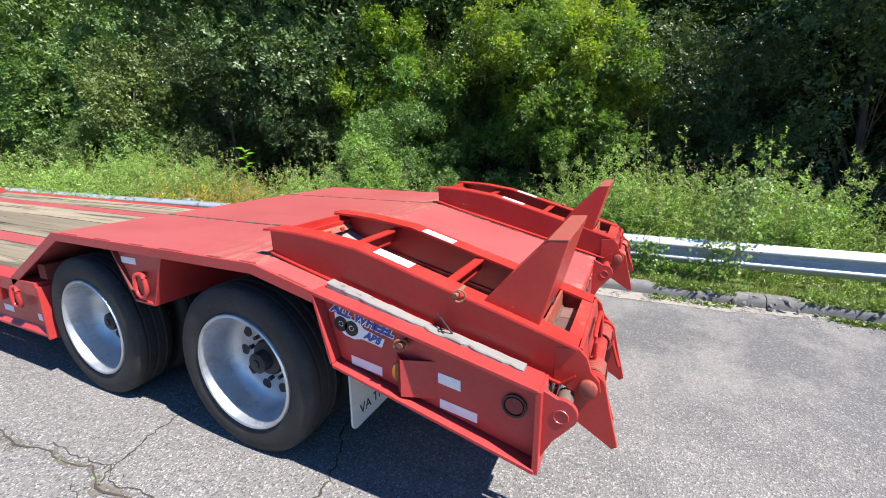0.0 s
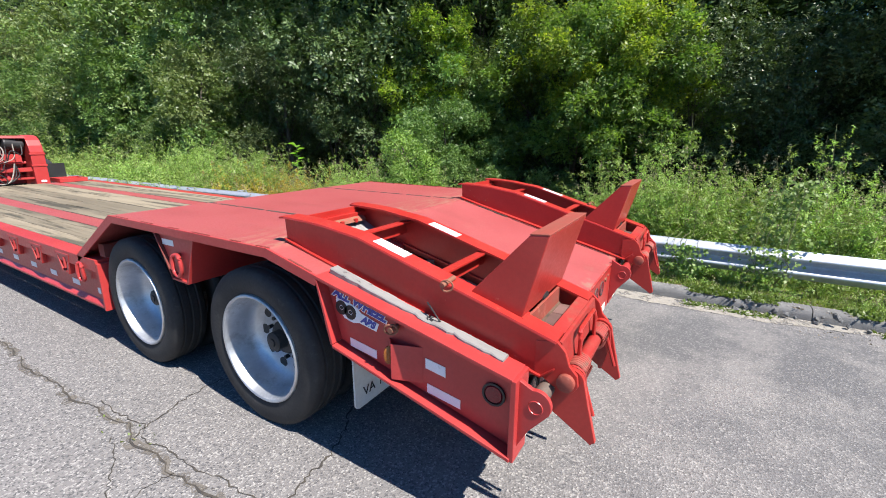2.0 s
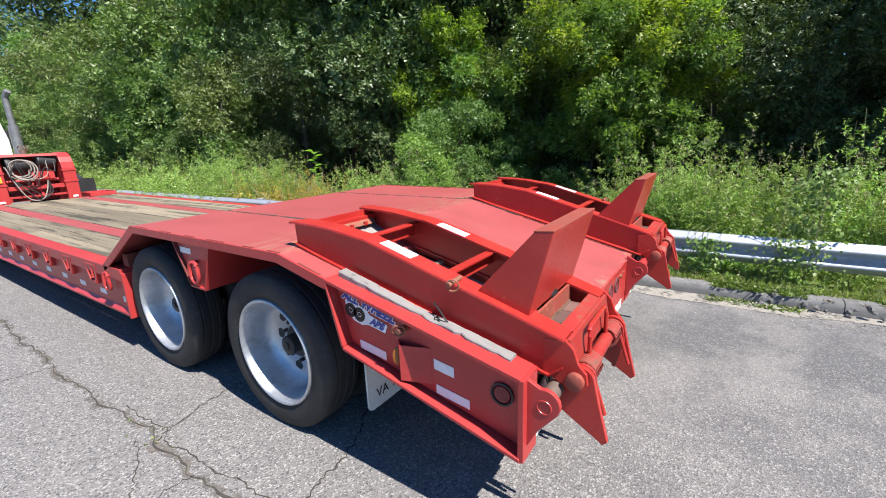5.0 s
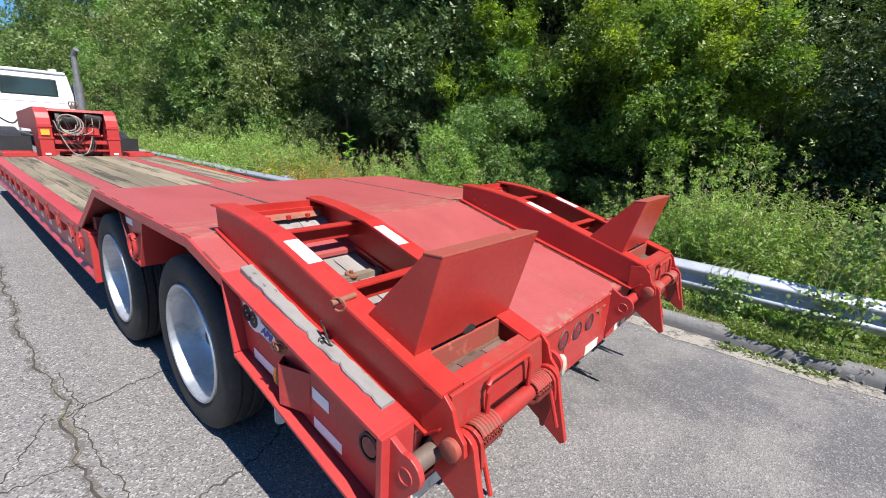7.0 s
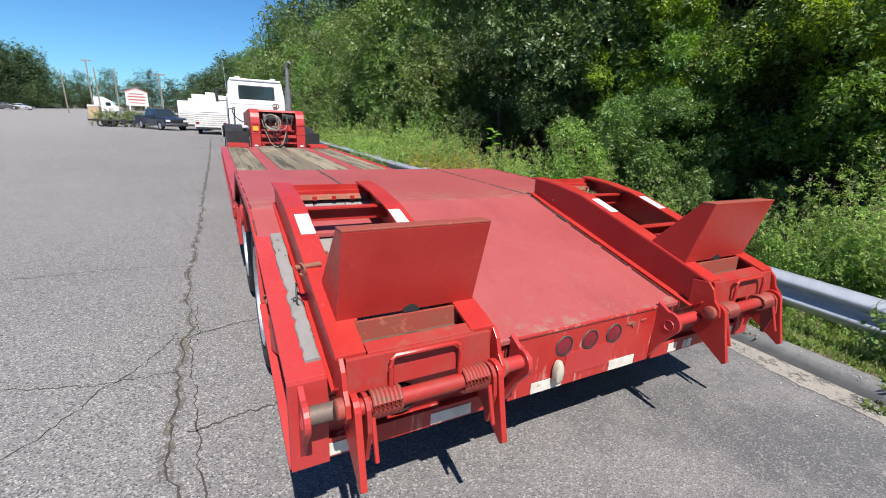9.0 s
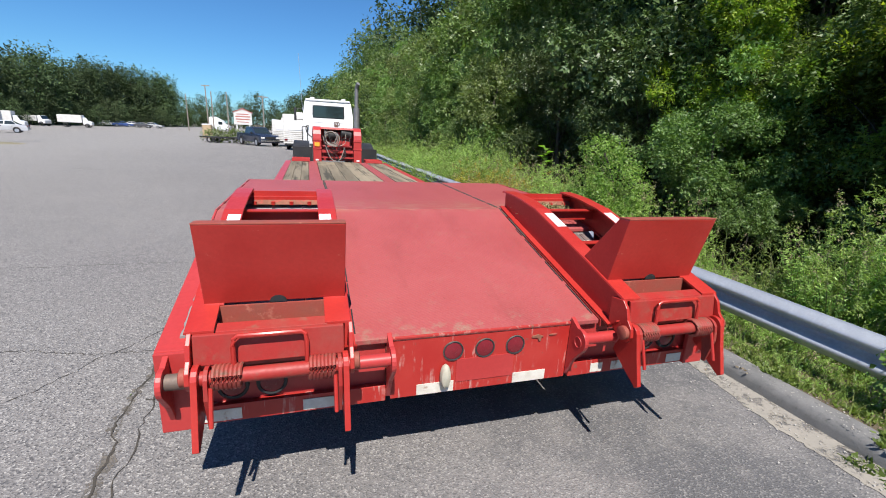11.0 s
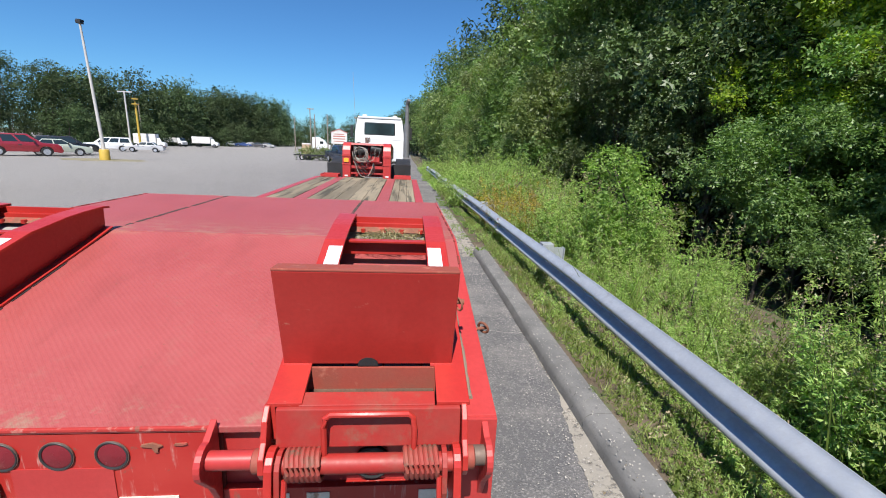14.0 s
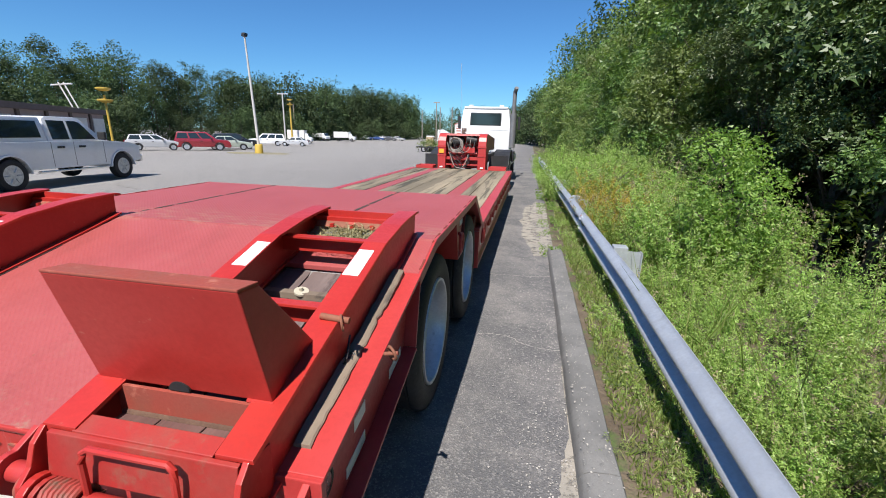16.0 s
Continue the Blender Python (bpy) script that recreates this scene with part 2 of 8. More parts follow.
POST_WOOD = surface("grey_timber_post", (0.26, 0.22, 0.18), (0.34, 0.30, 0.25), 0.9, scale=5, fine=50, bump=0.6, stretch=(1, 1, 0.12))
CONCRETE = surface("kerb_concrete", (0.14, 0.139, 0.136), (0.205, 0.202, 0.196), 0.9, scale=3.5, fine=130, bump=0.9, dist=0.004, spots=(0.095, 0.093, 0.09), spot_lo=0.57, spot_hi=0.72, spot_scale=26.0)
GUTTER = surface("gutter_concrete", (0.30, 0.275, 0.235), (0.255, 0.238, 0.208), 0.92, scale=2.4, fine=80, bump=0.5, dist=0.003, spots=(0.17, 0.16, 0.15), spot_lo=0.58, spot_hi=0.72, spot_scale=9.0)
CRACK_DIRT = surface("crack_dirt", (0.145, 0.130, 0.112), (0.115, 0.104, 0.092), 0.95, scale=9, fine=70, bump=0.5, spots=(0.11, 0.10, 0.08), spot_lo=0.5)
CRACK = surface("crack_fill", (0.042, 0.038, 0.034), (0.075, 0.065, 0.05), 0.95, scale=10, fine=60, spots=(0.12, 0.10, 0.07))


def ragged(m, scale, lo, hi):
    """Worn patches: the surface is eaten away in an irregular pattern."""
    t = m.node_tree
    t.links.new(ramp_of(t, noise_of(t, scale, 6, 0.75, seed=31.0), lo, hi), t.nodes["Principled BSDF"].inputs["Alpha"])
    return m


ragged(CRACK_DIRT, 14.0, 0.47, 0.58)
ragged(GUTTER, 9.0, 0.36, 0.50)
DECAL_BLUE = plain("blue_print", (0.045, 0.055, 0.30), 0.35)
DECAL_WHITE = plain("white_print", (0.80, 0.80, 0.82), 0.35)
INK = plain("black_print", (0.012, 0.012, 0.013), 0.5)
BARK = surface("grey_brown_bark", (0.075, 0.062, 0.05), (0.115, 0.097, 0.078), 0.95, scale=8, fine=30, bump=0.8, dist=0.01, stretch=(1, 1, 0.25))


def glass_mat(name, tint, rough=0.05):
    m, t, b = nodes_of(name)
    b.inputs["Base Color"].default_value = (*tint, 1)
    b.inputs["Roughness"].default_value = rough
    b.inputs["Specular IOR Level"].default_value = 0.6
    b.inputs["Coat Weight"].default_value = 0.5
    n = noise_of(t, 3.0, 2.0)
    bump_of(t, b, n, 0.03, 0.01)
    return m


GLASS = glass_mat("dark_tinted_glass", (0.02, 0.03, 0.032))


def asphalt_mat():
    m, t, b = nodes_of("aged_asphalt")
    big = noise_of(t, 0.35, 6, 0.62)
    mid = noise_of(t, 2.6, 6, 0.7, seed=4.0)
    chips = t.nodes.new("ShaderNodeTexVoronoi")
    chips.inputs["Scale"].default_value = 105.0
    co = t.nodes.new("ShaderNodeTexCoord")
    t.links.new(co.outputs["Object"], chips.inputs["Vector"])
    sep = t.nodes.new("ShaderNodeSeparateColor")
    t.links.new(chips.outputs["Color"], sep.inputs[0])
    col = mixrgb(t, ramp_of(t, big, 0.35, 0.68), (0.156, 0.148, 0.145), (0.198, 0.188, 0.181))
    col = mixrgb(t, ramp_of(t, mid, 0.50, 0.72, 0.0, 0.5), col, (0.149, 0.142, 0.140))
    # darker sealed strip beside the kerb, worn through in patches
    geo = t.nodes.new("ShaderNodeNewGeometry")
    xyz = t.nodes.new("ShaderNodeSeparateXYZ")
    t.links.new(geo.outputs["Position"], xyz.inputs[0])
    strip = ramp_of(t, xyz.outputs["X"], -2.3, 0.9)
    worn = ramp_of(t, noise_of(t, 1.1, 7, 0.75, seed=12.0), 0.40, 0.56)
    mu = t.nodes.new("ShaderNodeMath")
    mu.operation = "MULTIPLY"
    t.links.new(strip, mu.inputs[0])
    t.links.new(worn, mu.inputs[1])
    mu2 = t.nodes.new("ShaderNodeMath")
    mu2.operation = "MULTIPLY"
    mu2.inputs[1].default_value = 0.90
    t.links.new(mu.outputs[0], mu2.inputs[0])
    col = mixrgb(t, mu2.outputs[0], col, (0.092, 0.092, 0.096))
    # colour grows paler further out across the open lot
    col = mixrgb(t, ramp_of(t, xyz.outputs["X"], -2.5, -14.0, 0.0, 0.65), col, (0.275, 0.263, 0.245))
    for k, (lo, hi, most, chip) in enumerate(((0.70, 0.93, 0.80, (0.37, 0.355, 0.335)), (0.68, 0.92, 0.85, (0.060, 0.060, 0.063)))):
        mu3 = t.nodes.new("ShaderNodeMath")
        mu3.operation = "MULTIPLY"
        t.links.new(ramp_of(t, sep.outputs[k], lo, hi, 0.0, most), mu3.inputs[0])
        t.links.new(ramp_of(t, strip, 0.0, 1.0, 1.0, 0.45), mu3.inputs[1])
        col = mixrgb(t, mu3.outputs[0], col, chip)
    t.links.new(col, b.inputs["Base Color"])
    b.inputs["Roughness"].default_value = 0.9
    ad = t.nodes.new("ShaderNodeMath")
    ad.operation = "ADD"
    t.links.new(chips.outputs["Distance"], ad.inputs[0])
    t.links.new(mid, ad.inputs[1])
    bump_of(t, b, ad.outputs[0], 0.7, 0.006)
    return m


ASPHALT = asphalt_mat()
GRASS_DIRT = surface("dry_grass_and_dirt", (0.20, 0.175, 0.10), (0.27, 0.245, 0.17), 0.95, scale=2.0, fine=20, bump=0.6, dist=0.01, spots=(0.12, 0.13, 0.05), spot_lo=0.52)
SOIL = surface("soil_and_litter", (0.10, 0.075, 0.05), (0.15, 0.118, 0.08), 0.95, scale=2.5, fine=25, bump=0.8, dist=0.03, spots=(0.07, 0.10, 0.03), spot_lo=0.5, spot_hi=0.6, spot_scale=3.0)


def leaf_mat(name, a, b_col, c_col, gloss=0.46, trans=0.35, spec=0.5):
    m, t, b = nodes_of(name)
    geo = t.nodes.new("ShaderNodeNewGeometry")
    rp = t.nodes.new("ShaderNodeValToRGB")
    e = rp.color_ramp.elements
    e[0].color, e[1].color = (*a, 1), (*c_col, 1)
    e.new(0.55).color = (*b_col, 1)
    t.links.new(geo.outputs["Random Per Island"], rp.inputs[0])
    vein = noise_of(t, 9.0, 2.0, 0.5)
    col = mixrgb(t, ramp_of(t, noise_of(t, 0.5, 3, 0.6, seed=5.0), 0.35, 0.7, 0.0, 0.4), rp.outputs[0], tuple(min(1, 1.35 * x) for x in b_col))
    col = mixrgb(t, ramp_of(t, vein, 0.4, 0.7, 0.0, 0.25), col, tuple(0.6 * x for x in a))
    oi = t.nodes.new("ShaderNodeObjectInfo")
    hv = t.nodes.new("ShaderNodeHueSaturation")
    t.links.new(ramp_of(t, oi.outputs["Random"], 0, 1, 0.66, 1.22), hv.inputs["Value"])
    t.links.new(ramp_of(t, oi.outputs["Random"], 0, 1, 0.488, 0.512), hv.inputs["Hue"])
    t.links.new(col, hv.inputs["Color"])
    col = hv.outputs[0]
    t.links.new(col, b.inputs["Base Color"])
    b.inputs["Roughness"].default_value = gloss
    b.inputs["Specular IOR Level"].default_value = spec
    tr = t.nodes.new("ShaderNodeBsdfTranslucent")
    t.links.new(mixrgb(t, 1.0, col, (1.0, 1.15, 0.45), "MULTIPLY"), tr.inputs[0])
    mx = t.nodes.new("ShaderNodeMixShader")
    mx.inputs[0].default_value = trans
    out = t.nodes["Material Output"]
    t.links.new(b.outputs[0], mx.inputs[1])
    t.links.new(tr.outputs[0], mx.inputs[2])
    t.links.new(mx.outputs[0], out.inputs[0])
    return m


LEAF = leaf_mat("broad_leaf", (0.060, 0.112, 0.028), (0.118, 0.200, 0.048), (0.23, 0.32, 0.105), trans=0.34)
LEAF_PALE = leaf_mat("pale_leaf", (0.095, 0.14, 0.036), (0.175, 0.235, 0.070), (0.30, 0.36, 0.14), trans=0.34)
# yellow tone and strong translucency put a sunlit look into the leaf
LEAF_YELLOW = leaf_mat("yellow_green_leaf", (0.10, 0.18, 0.03), (0.24, 0.33, 0.045), (0.50, 0.54, 0.07), trans=0.60)
LEAF_MID = leaf_mat("fresh_leaf", (0.085, 0.158, 0.036), (0.155, 0.255, 0.060), (0.27, 0.365, 0.12), trans=0.36)
# more translucent copy of the fresh leaf; backlight is put into the material
LEAF_BACKLIT = leaf_mat("backlit_tone_leaf", (0.090, 0.165, 0.034), (0.155, 0.250, 0.050), (0.28, 0.36, 0.10), trans=0.52)
# near-black leaf: the deep shade of the wood is painted into its colour
LEAF_DEEP_SHADE = leaf_mat("deep_shade_leaf", (0.022, 0.040, 0.014), (0.036, 0.062, 0.020), (0.066, 0.100, 0.034), trans=0.12, gloss=0.85, spec=0.15)
# darkened copy of the broad leaf; the wood's shade is in its colour
LEAF_SHADE_TONE = leaf_mat("shade_toned_broad_leaf", (0.046, 0.084, 0.026), (0.088, 0.145, 0.043), (0.20, 0.26, 0.11), trans=0.25)
LEAF_PINE = leaf_mat("pine_needle_tuft", (0.034, 0.060, 0.021), (0.056, 0.092, 0.031), (0.10, 0.145, 0.05), trans=0.20, gloss=0.8)
WEED = leaf_mat("weed_leaf", (0.172, 0.298, 0.062), (0.305, 0.440, 0.105), (0.49, 0.585, 0.205), trans=0.40)
WEED_FRESH = leaf_mat("fresh_weed_leaf", (0.14, 0.27, 0.05), (0.24, 0.41, 0.08), (0.40, 0.54, 0.15), trans=0.42)
WEED_DARK = leaf_mat("dark_weed_leaf", (0.10, 0.17, 0.036), (0.165, 0.245, 0.055), (0.25, 0.33, 0.10), trans=0.38)
LEAF_BRIGHT = leaf_mat("bright_broad_leaf", (0.14, 0.26, 0.03), (0.20, 0.36, 0.05), (0.26, 0.42, 0.07), trans=0.45)
LITTER = leaf_mat("dry_litter", (0.15, 0.10, 0.06), (0.24, 0.18, 0.11), (0.36, 0.30, 0.20), trans=0.1, gloss=0.8)
STRAW_MAT = leaf_mat("dry_straw", (0.18, 0.16, 0.07), (0.33, 0.29, 0.15), (0.46, 0.41, 0.26), trans=0.2, gloss=0.8)
GRIT = plain("pale_grit", (0.36, 0.34, 0.31), 0.9)
GRASS = leaf_mat("grass_blade", (0.11, 0.16, 0.03), (0.19, 0.24, 0.06), (0.36, 0.33, 0.15), trans=0.4)
FLOWER = leaf_mat("yellow_orange_leaf", (0.42, 0.24, 0.03), (0.45, 0.36, 0.05), (0.30, 0.30, 0.05))


# ---- mesh helpers ----
def box(bm, x0, x1, y0, y1, z0, z1):
    g = bmesh.ops.create_cube(bm, size=1.0)
    bmesh.ops.scale(bm, vec=(x1 - x0, y1 - y0, z1 - z0), verts=g["verts"])
    bmesh.ops.translate(bm, vec=((x0 + x1) / 2, (y0 + y1) / 2, (z0 + z1) / 2), verts=g["verts"])
    return g["verts"]


def prism(bm, pts, axis, a0, a1):
    """Extrude a flat outline along an axis: 'x' takes (y, z), 'y' takes (x, z), 'z' takes (x, y)."""
    def at(p, a):
        return {"x": (a, p[0], p[1]), "y": (p[0], a, p[1]), "z": (p[0], p[1], a)}[axis]
    lo = [bm.verts.new(at(p, a0)) for p in pts]
    hi = [bm.verts.new(at(p, a1)) for p in pts]
    n = len(pts)
    bm.faces.new(lo)
    bm.faces.new(hi)
    for i in range(n):
        bm.faces.new((lo[i], lo[(i + 1) % n], hi[(i + 1) % n], hi[i]))
    return lo + hi


def rod(bm, a, b, r, r2=None, seg=14):
    a, b = Vector(a), Vector(b)
    d = b - a
    m = Matrix.Translation((a + b) / 2) @ d.to_track_quat("Z", "Y").to_matrix().to_4x4()
    g = bmesh.ops.create_cone(bm, cap_ends=True, segments=seg, radius1=r, radius2=r if r2 is None else r2, depth=d.length, matrix=m)
    return g["verts"]


def hoop(bm, c, normal, R, r, seg=22, tube=8):
    """A torus."""
    q = Vector(normal).to_track_quat("Z", "Y")
    rows = []
    for i in range(seg):
        u = 2 * math.pi * i / seg
        ring = []
        for j in range(tube):
            v = 2 * math.pi * j / tube
            p = Vector(((R + r * math.cos(v)) * math.cos(u), (R + r * math.cos(v)) * math.sin(u), r * math.sin(v)))
            ring.append(bm.verts.new(Vector(c) + q @ p))
        rows.append(ring)
    for i in range(seg):
        for j in range(tube):
            bm.faces.new((rows[i][j], rows[(i + 1) % seg][j], rows[(i + 1) % seg][(j + 1) % tube], rows[i][(j + 1) % tube]))


def pipe(bm, pts, r, seg=8, r_end=None, cap=True):
    """A round pipe through points, with an optional taper."""
    pts = [Vector(p) for p in pts]
    n = len(pts)
    rings = []
    up = Vector((0.13, 0.31, 0.94))
    for i, p in enumerate(pts):
        d = (pts[min(i + 1, n - 1)] - pts[max(i - 1, 0)]).normalized()
        s = d.cross(up)
        s = s.normalized() if s.length > 1e-4 else Vector((1, 0, 0))
        w = d.cross(s).normalized()
        rr = r if r_end is None else r + (r_end - r) * i / (n - 1)
        rings.append([bm.verts.new(p + rr * (math.cos(2 * math.pi * k / seg) * s + math.sin(2 * math.pi * k / seg) * w)) for k in range(seg)])
    for a, b in zip(rings, rings[1:]):
        for k in range(seg):
            bm.faces.new((a[k], a[(k + 1) % seg], b[(k + 1) % seg], b[k]))
    if cap:
        bm.faces.new(rings[0])
        bm.faces.new(rings[-1])


def lathe(bm, profile, centre, axis="x", seg=40, close=False, cap=True):
    """Turn (along, radius) points round an axis through centre."""
    cx, cy, cz = centre
    rows = []
    for a, r in profile:
        ring = []
        for k in range(seg):
            u = 2 * math.pi * k / seg
            c, s = r * math.cos(u), r * math.sin(u)
            ring.append(bm.verts.new({"x": (cx + a, cy + c, cz + s), "y": (cx + c, cy + a, cz + s), "z": (cx + c, cy + s, cz + a)}[axis]))
        rows.append(ring)
    pairs = list(zip(rows, rows[1:])) + ([(rows[-1], rows[0])] if close else [])
    for a, b in pairs:
        for k in range(seg):
            bm.faces.new((a[k], a[(k + 1) % seg], b[(k + 1) % seg], b[k]))
    if not close and cap:
        for ring, (a, r) in ((rows[0], profile[0]), (rows[-1], profile[-1])):
            if r > 1e-4:
                bm.faces.new(ring)


def smooth_path(pts, steps=6):
    pts = [Vector(p) for p in pts]
    ext = [2 * pts[0] - pts[1]] + pts + [2 * pts[-1] - pts[-2]]
    out = []
    for i in range(1, len(ext) - 2):
        p0, p1, p2, p3 = ext[i - 1:i + 3]
        for k in range(steps):
            u = k / steps
            out.append(0.5 * ((2 * p1) + (p2 - p0) * u + (2 * p0 - 5 * p1 + 4 * p2 - p3) * u * u + (3 * p1 - p0 - 3 * p2 + p3) * u ** 3))
    return out + [pts[-1]]


def finish(name, bm, mats, bevel=0.0, smooth=False):
    bmesh.ops.recalc_face_normals(bm, faces=bm.faces[:])
    if bevel:
        es = [e for e in bm.edges if len(e.link_faces) == 2 and e.calc_face_angle(0) > 0.5]
        bmesh.ops.bevel(bm, geom=es, offset=bevel, segments=2, affect="EDGES", profile=0.6, clamp_overlap=True)
    me = bpy.data.meshes.new(name)
    bm.to_mesh(me)
    bm.free()
    for m in (mats if isinstance(mats, (list, tuple)) else [mats]):
        me.materials.append(m)
    if smooth:
        me.shade_smooth()
        me.set_sharp_from_angle(angle=radians(38))
    return me


def world_of(ob):
    m = ob.matrix_parent_inverse @ ob.matrix_basis
    return world_of(ob.parent) @ m if ob.parent is not None else ob.matrix_basis.copy()


def attach(ob, parent):
    ob.parent = parent
    ob.matrix_parent_inverse = world_of(parent).inverted()
    return ob


def part(name, bm, material, parent, label="", bevel=0.0, smooth=False):
    ob = attach(new(name, finish(name, bm, material, bevel, smooth)), parent)
    if label:
        ob["label"] = label
    return ob


def thing(name, at, label, category, group="", kind=""):
    ob = new(name)
    ob.matrix_basis = Matrix.Translation(at)
    return tagged(ob, label, category, group, kind)


def solid(name, bm, material, label, category, group="", kind="", bevel=0.0, smooth=False):
    ob = new(name, finish(name, bm, material, bevel, smooth))
    return tagged(ob, label, category, group, kind)


def B():
    return bmesh.new()


def words(name, text, size, m, material, parent, label="", bold=0.0):
    """Lettering as a thin mesh, from the built-in font."""
    cu = bpy.data.curves.new(name, "FONT")
    cu.body, cu.size, cu.extrude, cu.offset, cu.align_x, cu.align_y = text, size, 0.0012, bold, "CENTER", "CENTER"
    tmp = bpy.data.objects.new(name, cu)
    scene.collection.objects.link(tmp)
    me = bpy.data.meshes.new_from_object(tmp.evaluated_get(bpy.context.evaluated_depsgraph_get()))
    bpy.data.objects.remove(tmp)
    bpy.data.curves.remove(cu)
    me.transform(m)
    me.materials.clear()
    me.materials.append(material)
    ob = attach(new(name, me), parent)
    if label:
        ob["label"] = label
    return ob


# ---- the trailer ----
W = 1.47            # half width over the sides
AXLES = (1.655, 3.105)
TYRE_R = 0.500


def slope(y):
    """Height of the rear deck: a beaver tail behind the flat over the wheels."""
    return 0.815 + (1.175 - 0.815) * min(max(y, -0.3), 1.42) / 1.42


trailer = thing("lowboy_trailer", (0, 2.0, 0), "red lowboy equipment trailer with folded rear ramps, parked on asphalt", "trailer")

# rear deck plates: centre strip and two side strips on the flat, centre strip on the slope
bm = B()
prism(bm, [(0, 0.815), (1.42, 1.175), (1.42, 1.150), (0, 0.790)], "x", -0.672, 0.672)
part("beavertail_plate", bm, DECK, trailer, "faded red tread plate sloping to the rear", bevel=0.004)
bm = B()
box(bm, -0.684, 0.684, 1.424, 3.24, 1.150, 1.1765)
part("deck_plate", bm, DECK, trailer, "faded red tread plate over the wheels", bevel=0.004)
for s in (-1, 1):
    bm = B()
    prism(bm, [(1.06, 1.084), (1.42, 1.175), (3.24, 1.177), (3.24, 1.150), (1.42, 1.148), (1.06, 1.058)], "x", s * 0.690, s * 1.455)
    part("deck_plate", bm, DECK, trailer, "faded red tread plate over the wheels", bevel=0.004)
    # side skirt of the deck edge
    bm = B()
    prism(bm, [(1.05, 1.086), (1.42, 1.178), (3.245, 1.180), (3.99, 0.772), (3.99, 0.70), (3.21, 1.125), (1.44, 1.122), (1.06, 1.03)], "x", s * 1.456, s * W)
    part("deck_edge", bm, RED, trailer, bevel=0.003)
    # welded seam pieces along the joint of the plates
    bm = B()
    y = 0.95
    rnd = random.Random(5 + s)
    while y < 3.20:
        ln = min(rnd.uniform(0.12, 0.34), 3.235 - y)
        z = slope(y + ln / 2) + 0.0015
        dz = slope(y + ln) - slope(y)
        bm = B()
        o = rnd.uniform(-0.003, 0.003)
        prism(bm, [(y, slope(y) - 0.004), (y + ln, slope(y + ln) - 0.004), (y + ln, slope(y + ln) + 0.0035), (y, slope(y) + 0.0035)], "x", s * (0.674 + o), s * (0.700 + o))
        part("weld_seam", bm, CRACK, trailer)
        y += ln + rnd.uniform(0.015, 0.07)
    # lumpy weld beads along the outer edge
    bm = B()
    y = 1.1
    while y < 3.05:
        ln = rnd.uniform(0.08, 0.2)
        bm = B()
        prism(bm, [(y, slope(y)), (y + ln, slope(y + ln)), (y + ln, slope(y + ln) + 0.006), (y, slope(y) + 0.006)], "x", s * 1.450, s * 1.462)
        part("edge_weld", bm, RED_DARK, trailer)
        y += ln + rnd.uniform(0.08, 0.22)
    # open, rusty joint between the sloping plate and the ramp's foot, broken by tack welds
    y = 0.05
    while y < 1.0:
        ln = rnd.uniform(0.10, 0.30)
        bm = B()
        prism(bm, [(y, slope(y) + 0.001), (y + ln, slope(y + ln) + 0.001), (y + ln, slope(y + ln) + 0.003), (y, slope(y) + 0.003)], "x", s * 0.655, s * 0.664)
        part("open_joint", bm, BLACK, trailer)
        y += ln + rnd.uniform(0.01, 0.06)
# sloped front of the raised deck, down to the well
bm = B()
prism(bm, [(3.242, 1.178), (3.98, 0.774), (3.965, 0.752), (3.24, 1.150)], "x", -1.454, 1.454)
part("front_slope_plate", bm, DECK, trailer, bevel=0.004)
# chipped rear lip of the deck
bm = B()
box(bm, -0.493, 0.493, -0.004, 0.010, 0.802, 0.8165)
part("rear_lip", bm, WORN, trailer, "chipped paint on the rear lip", bevel=0.004)
for s in (-1, 1):
    bm = B()
    prism(bm, [(0.0, 0.812), (0.12, 0.842), (0.12, 0.80), (0.0, 0.77)], "x", s * 0.684, s * 0.735)
    prism(bm, [(0.12, 0.843), (1.40, 1.170), (1.40, 1.14), (0.12, 0.81)], "x", s * 0.684, s * 0.715)
    part("ramp_track_edge", bm, RED_WORN, trailer, bevel=0.003)
    # strip of deck before the ramp's wooden floor, coloured dark in place of shadow
    bm = B()
    prism(bm, [(1.10, 0.985), (1.16, 1.000), (1.16, 0.97), (1.10, 0.955)], "x", s * 0.716, s * 1.36)
    part("track_end_plate", bm, RED_DARK, trailer, bevel=0.003)
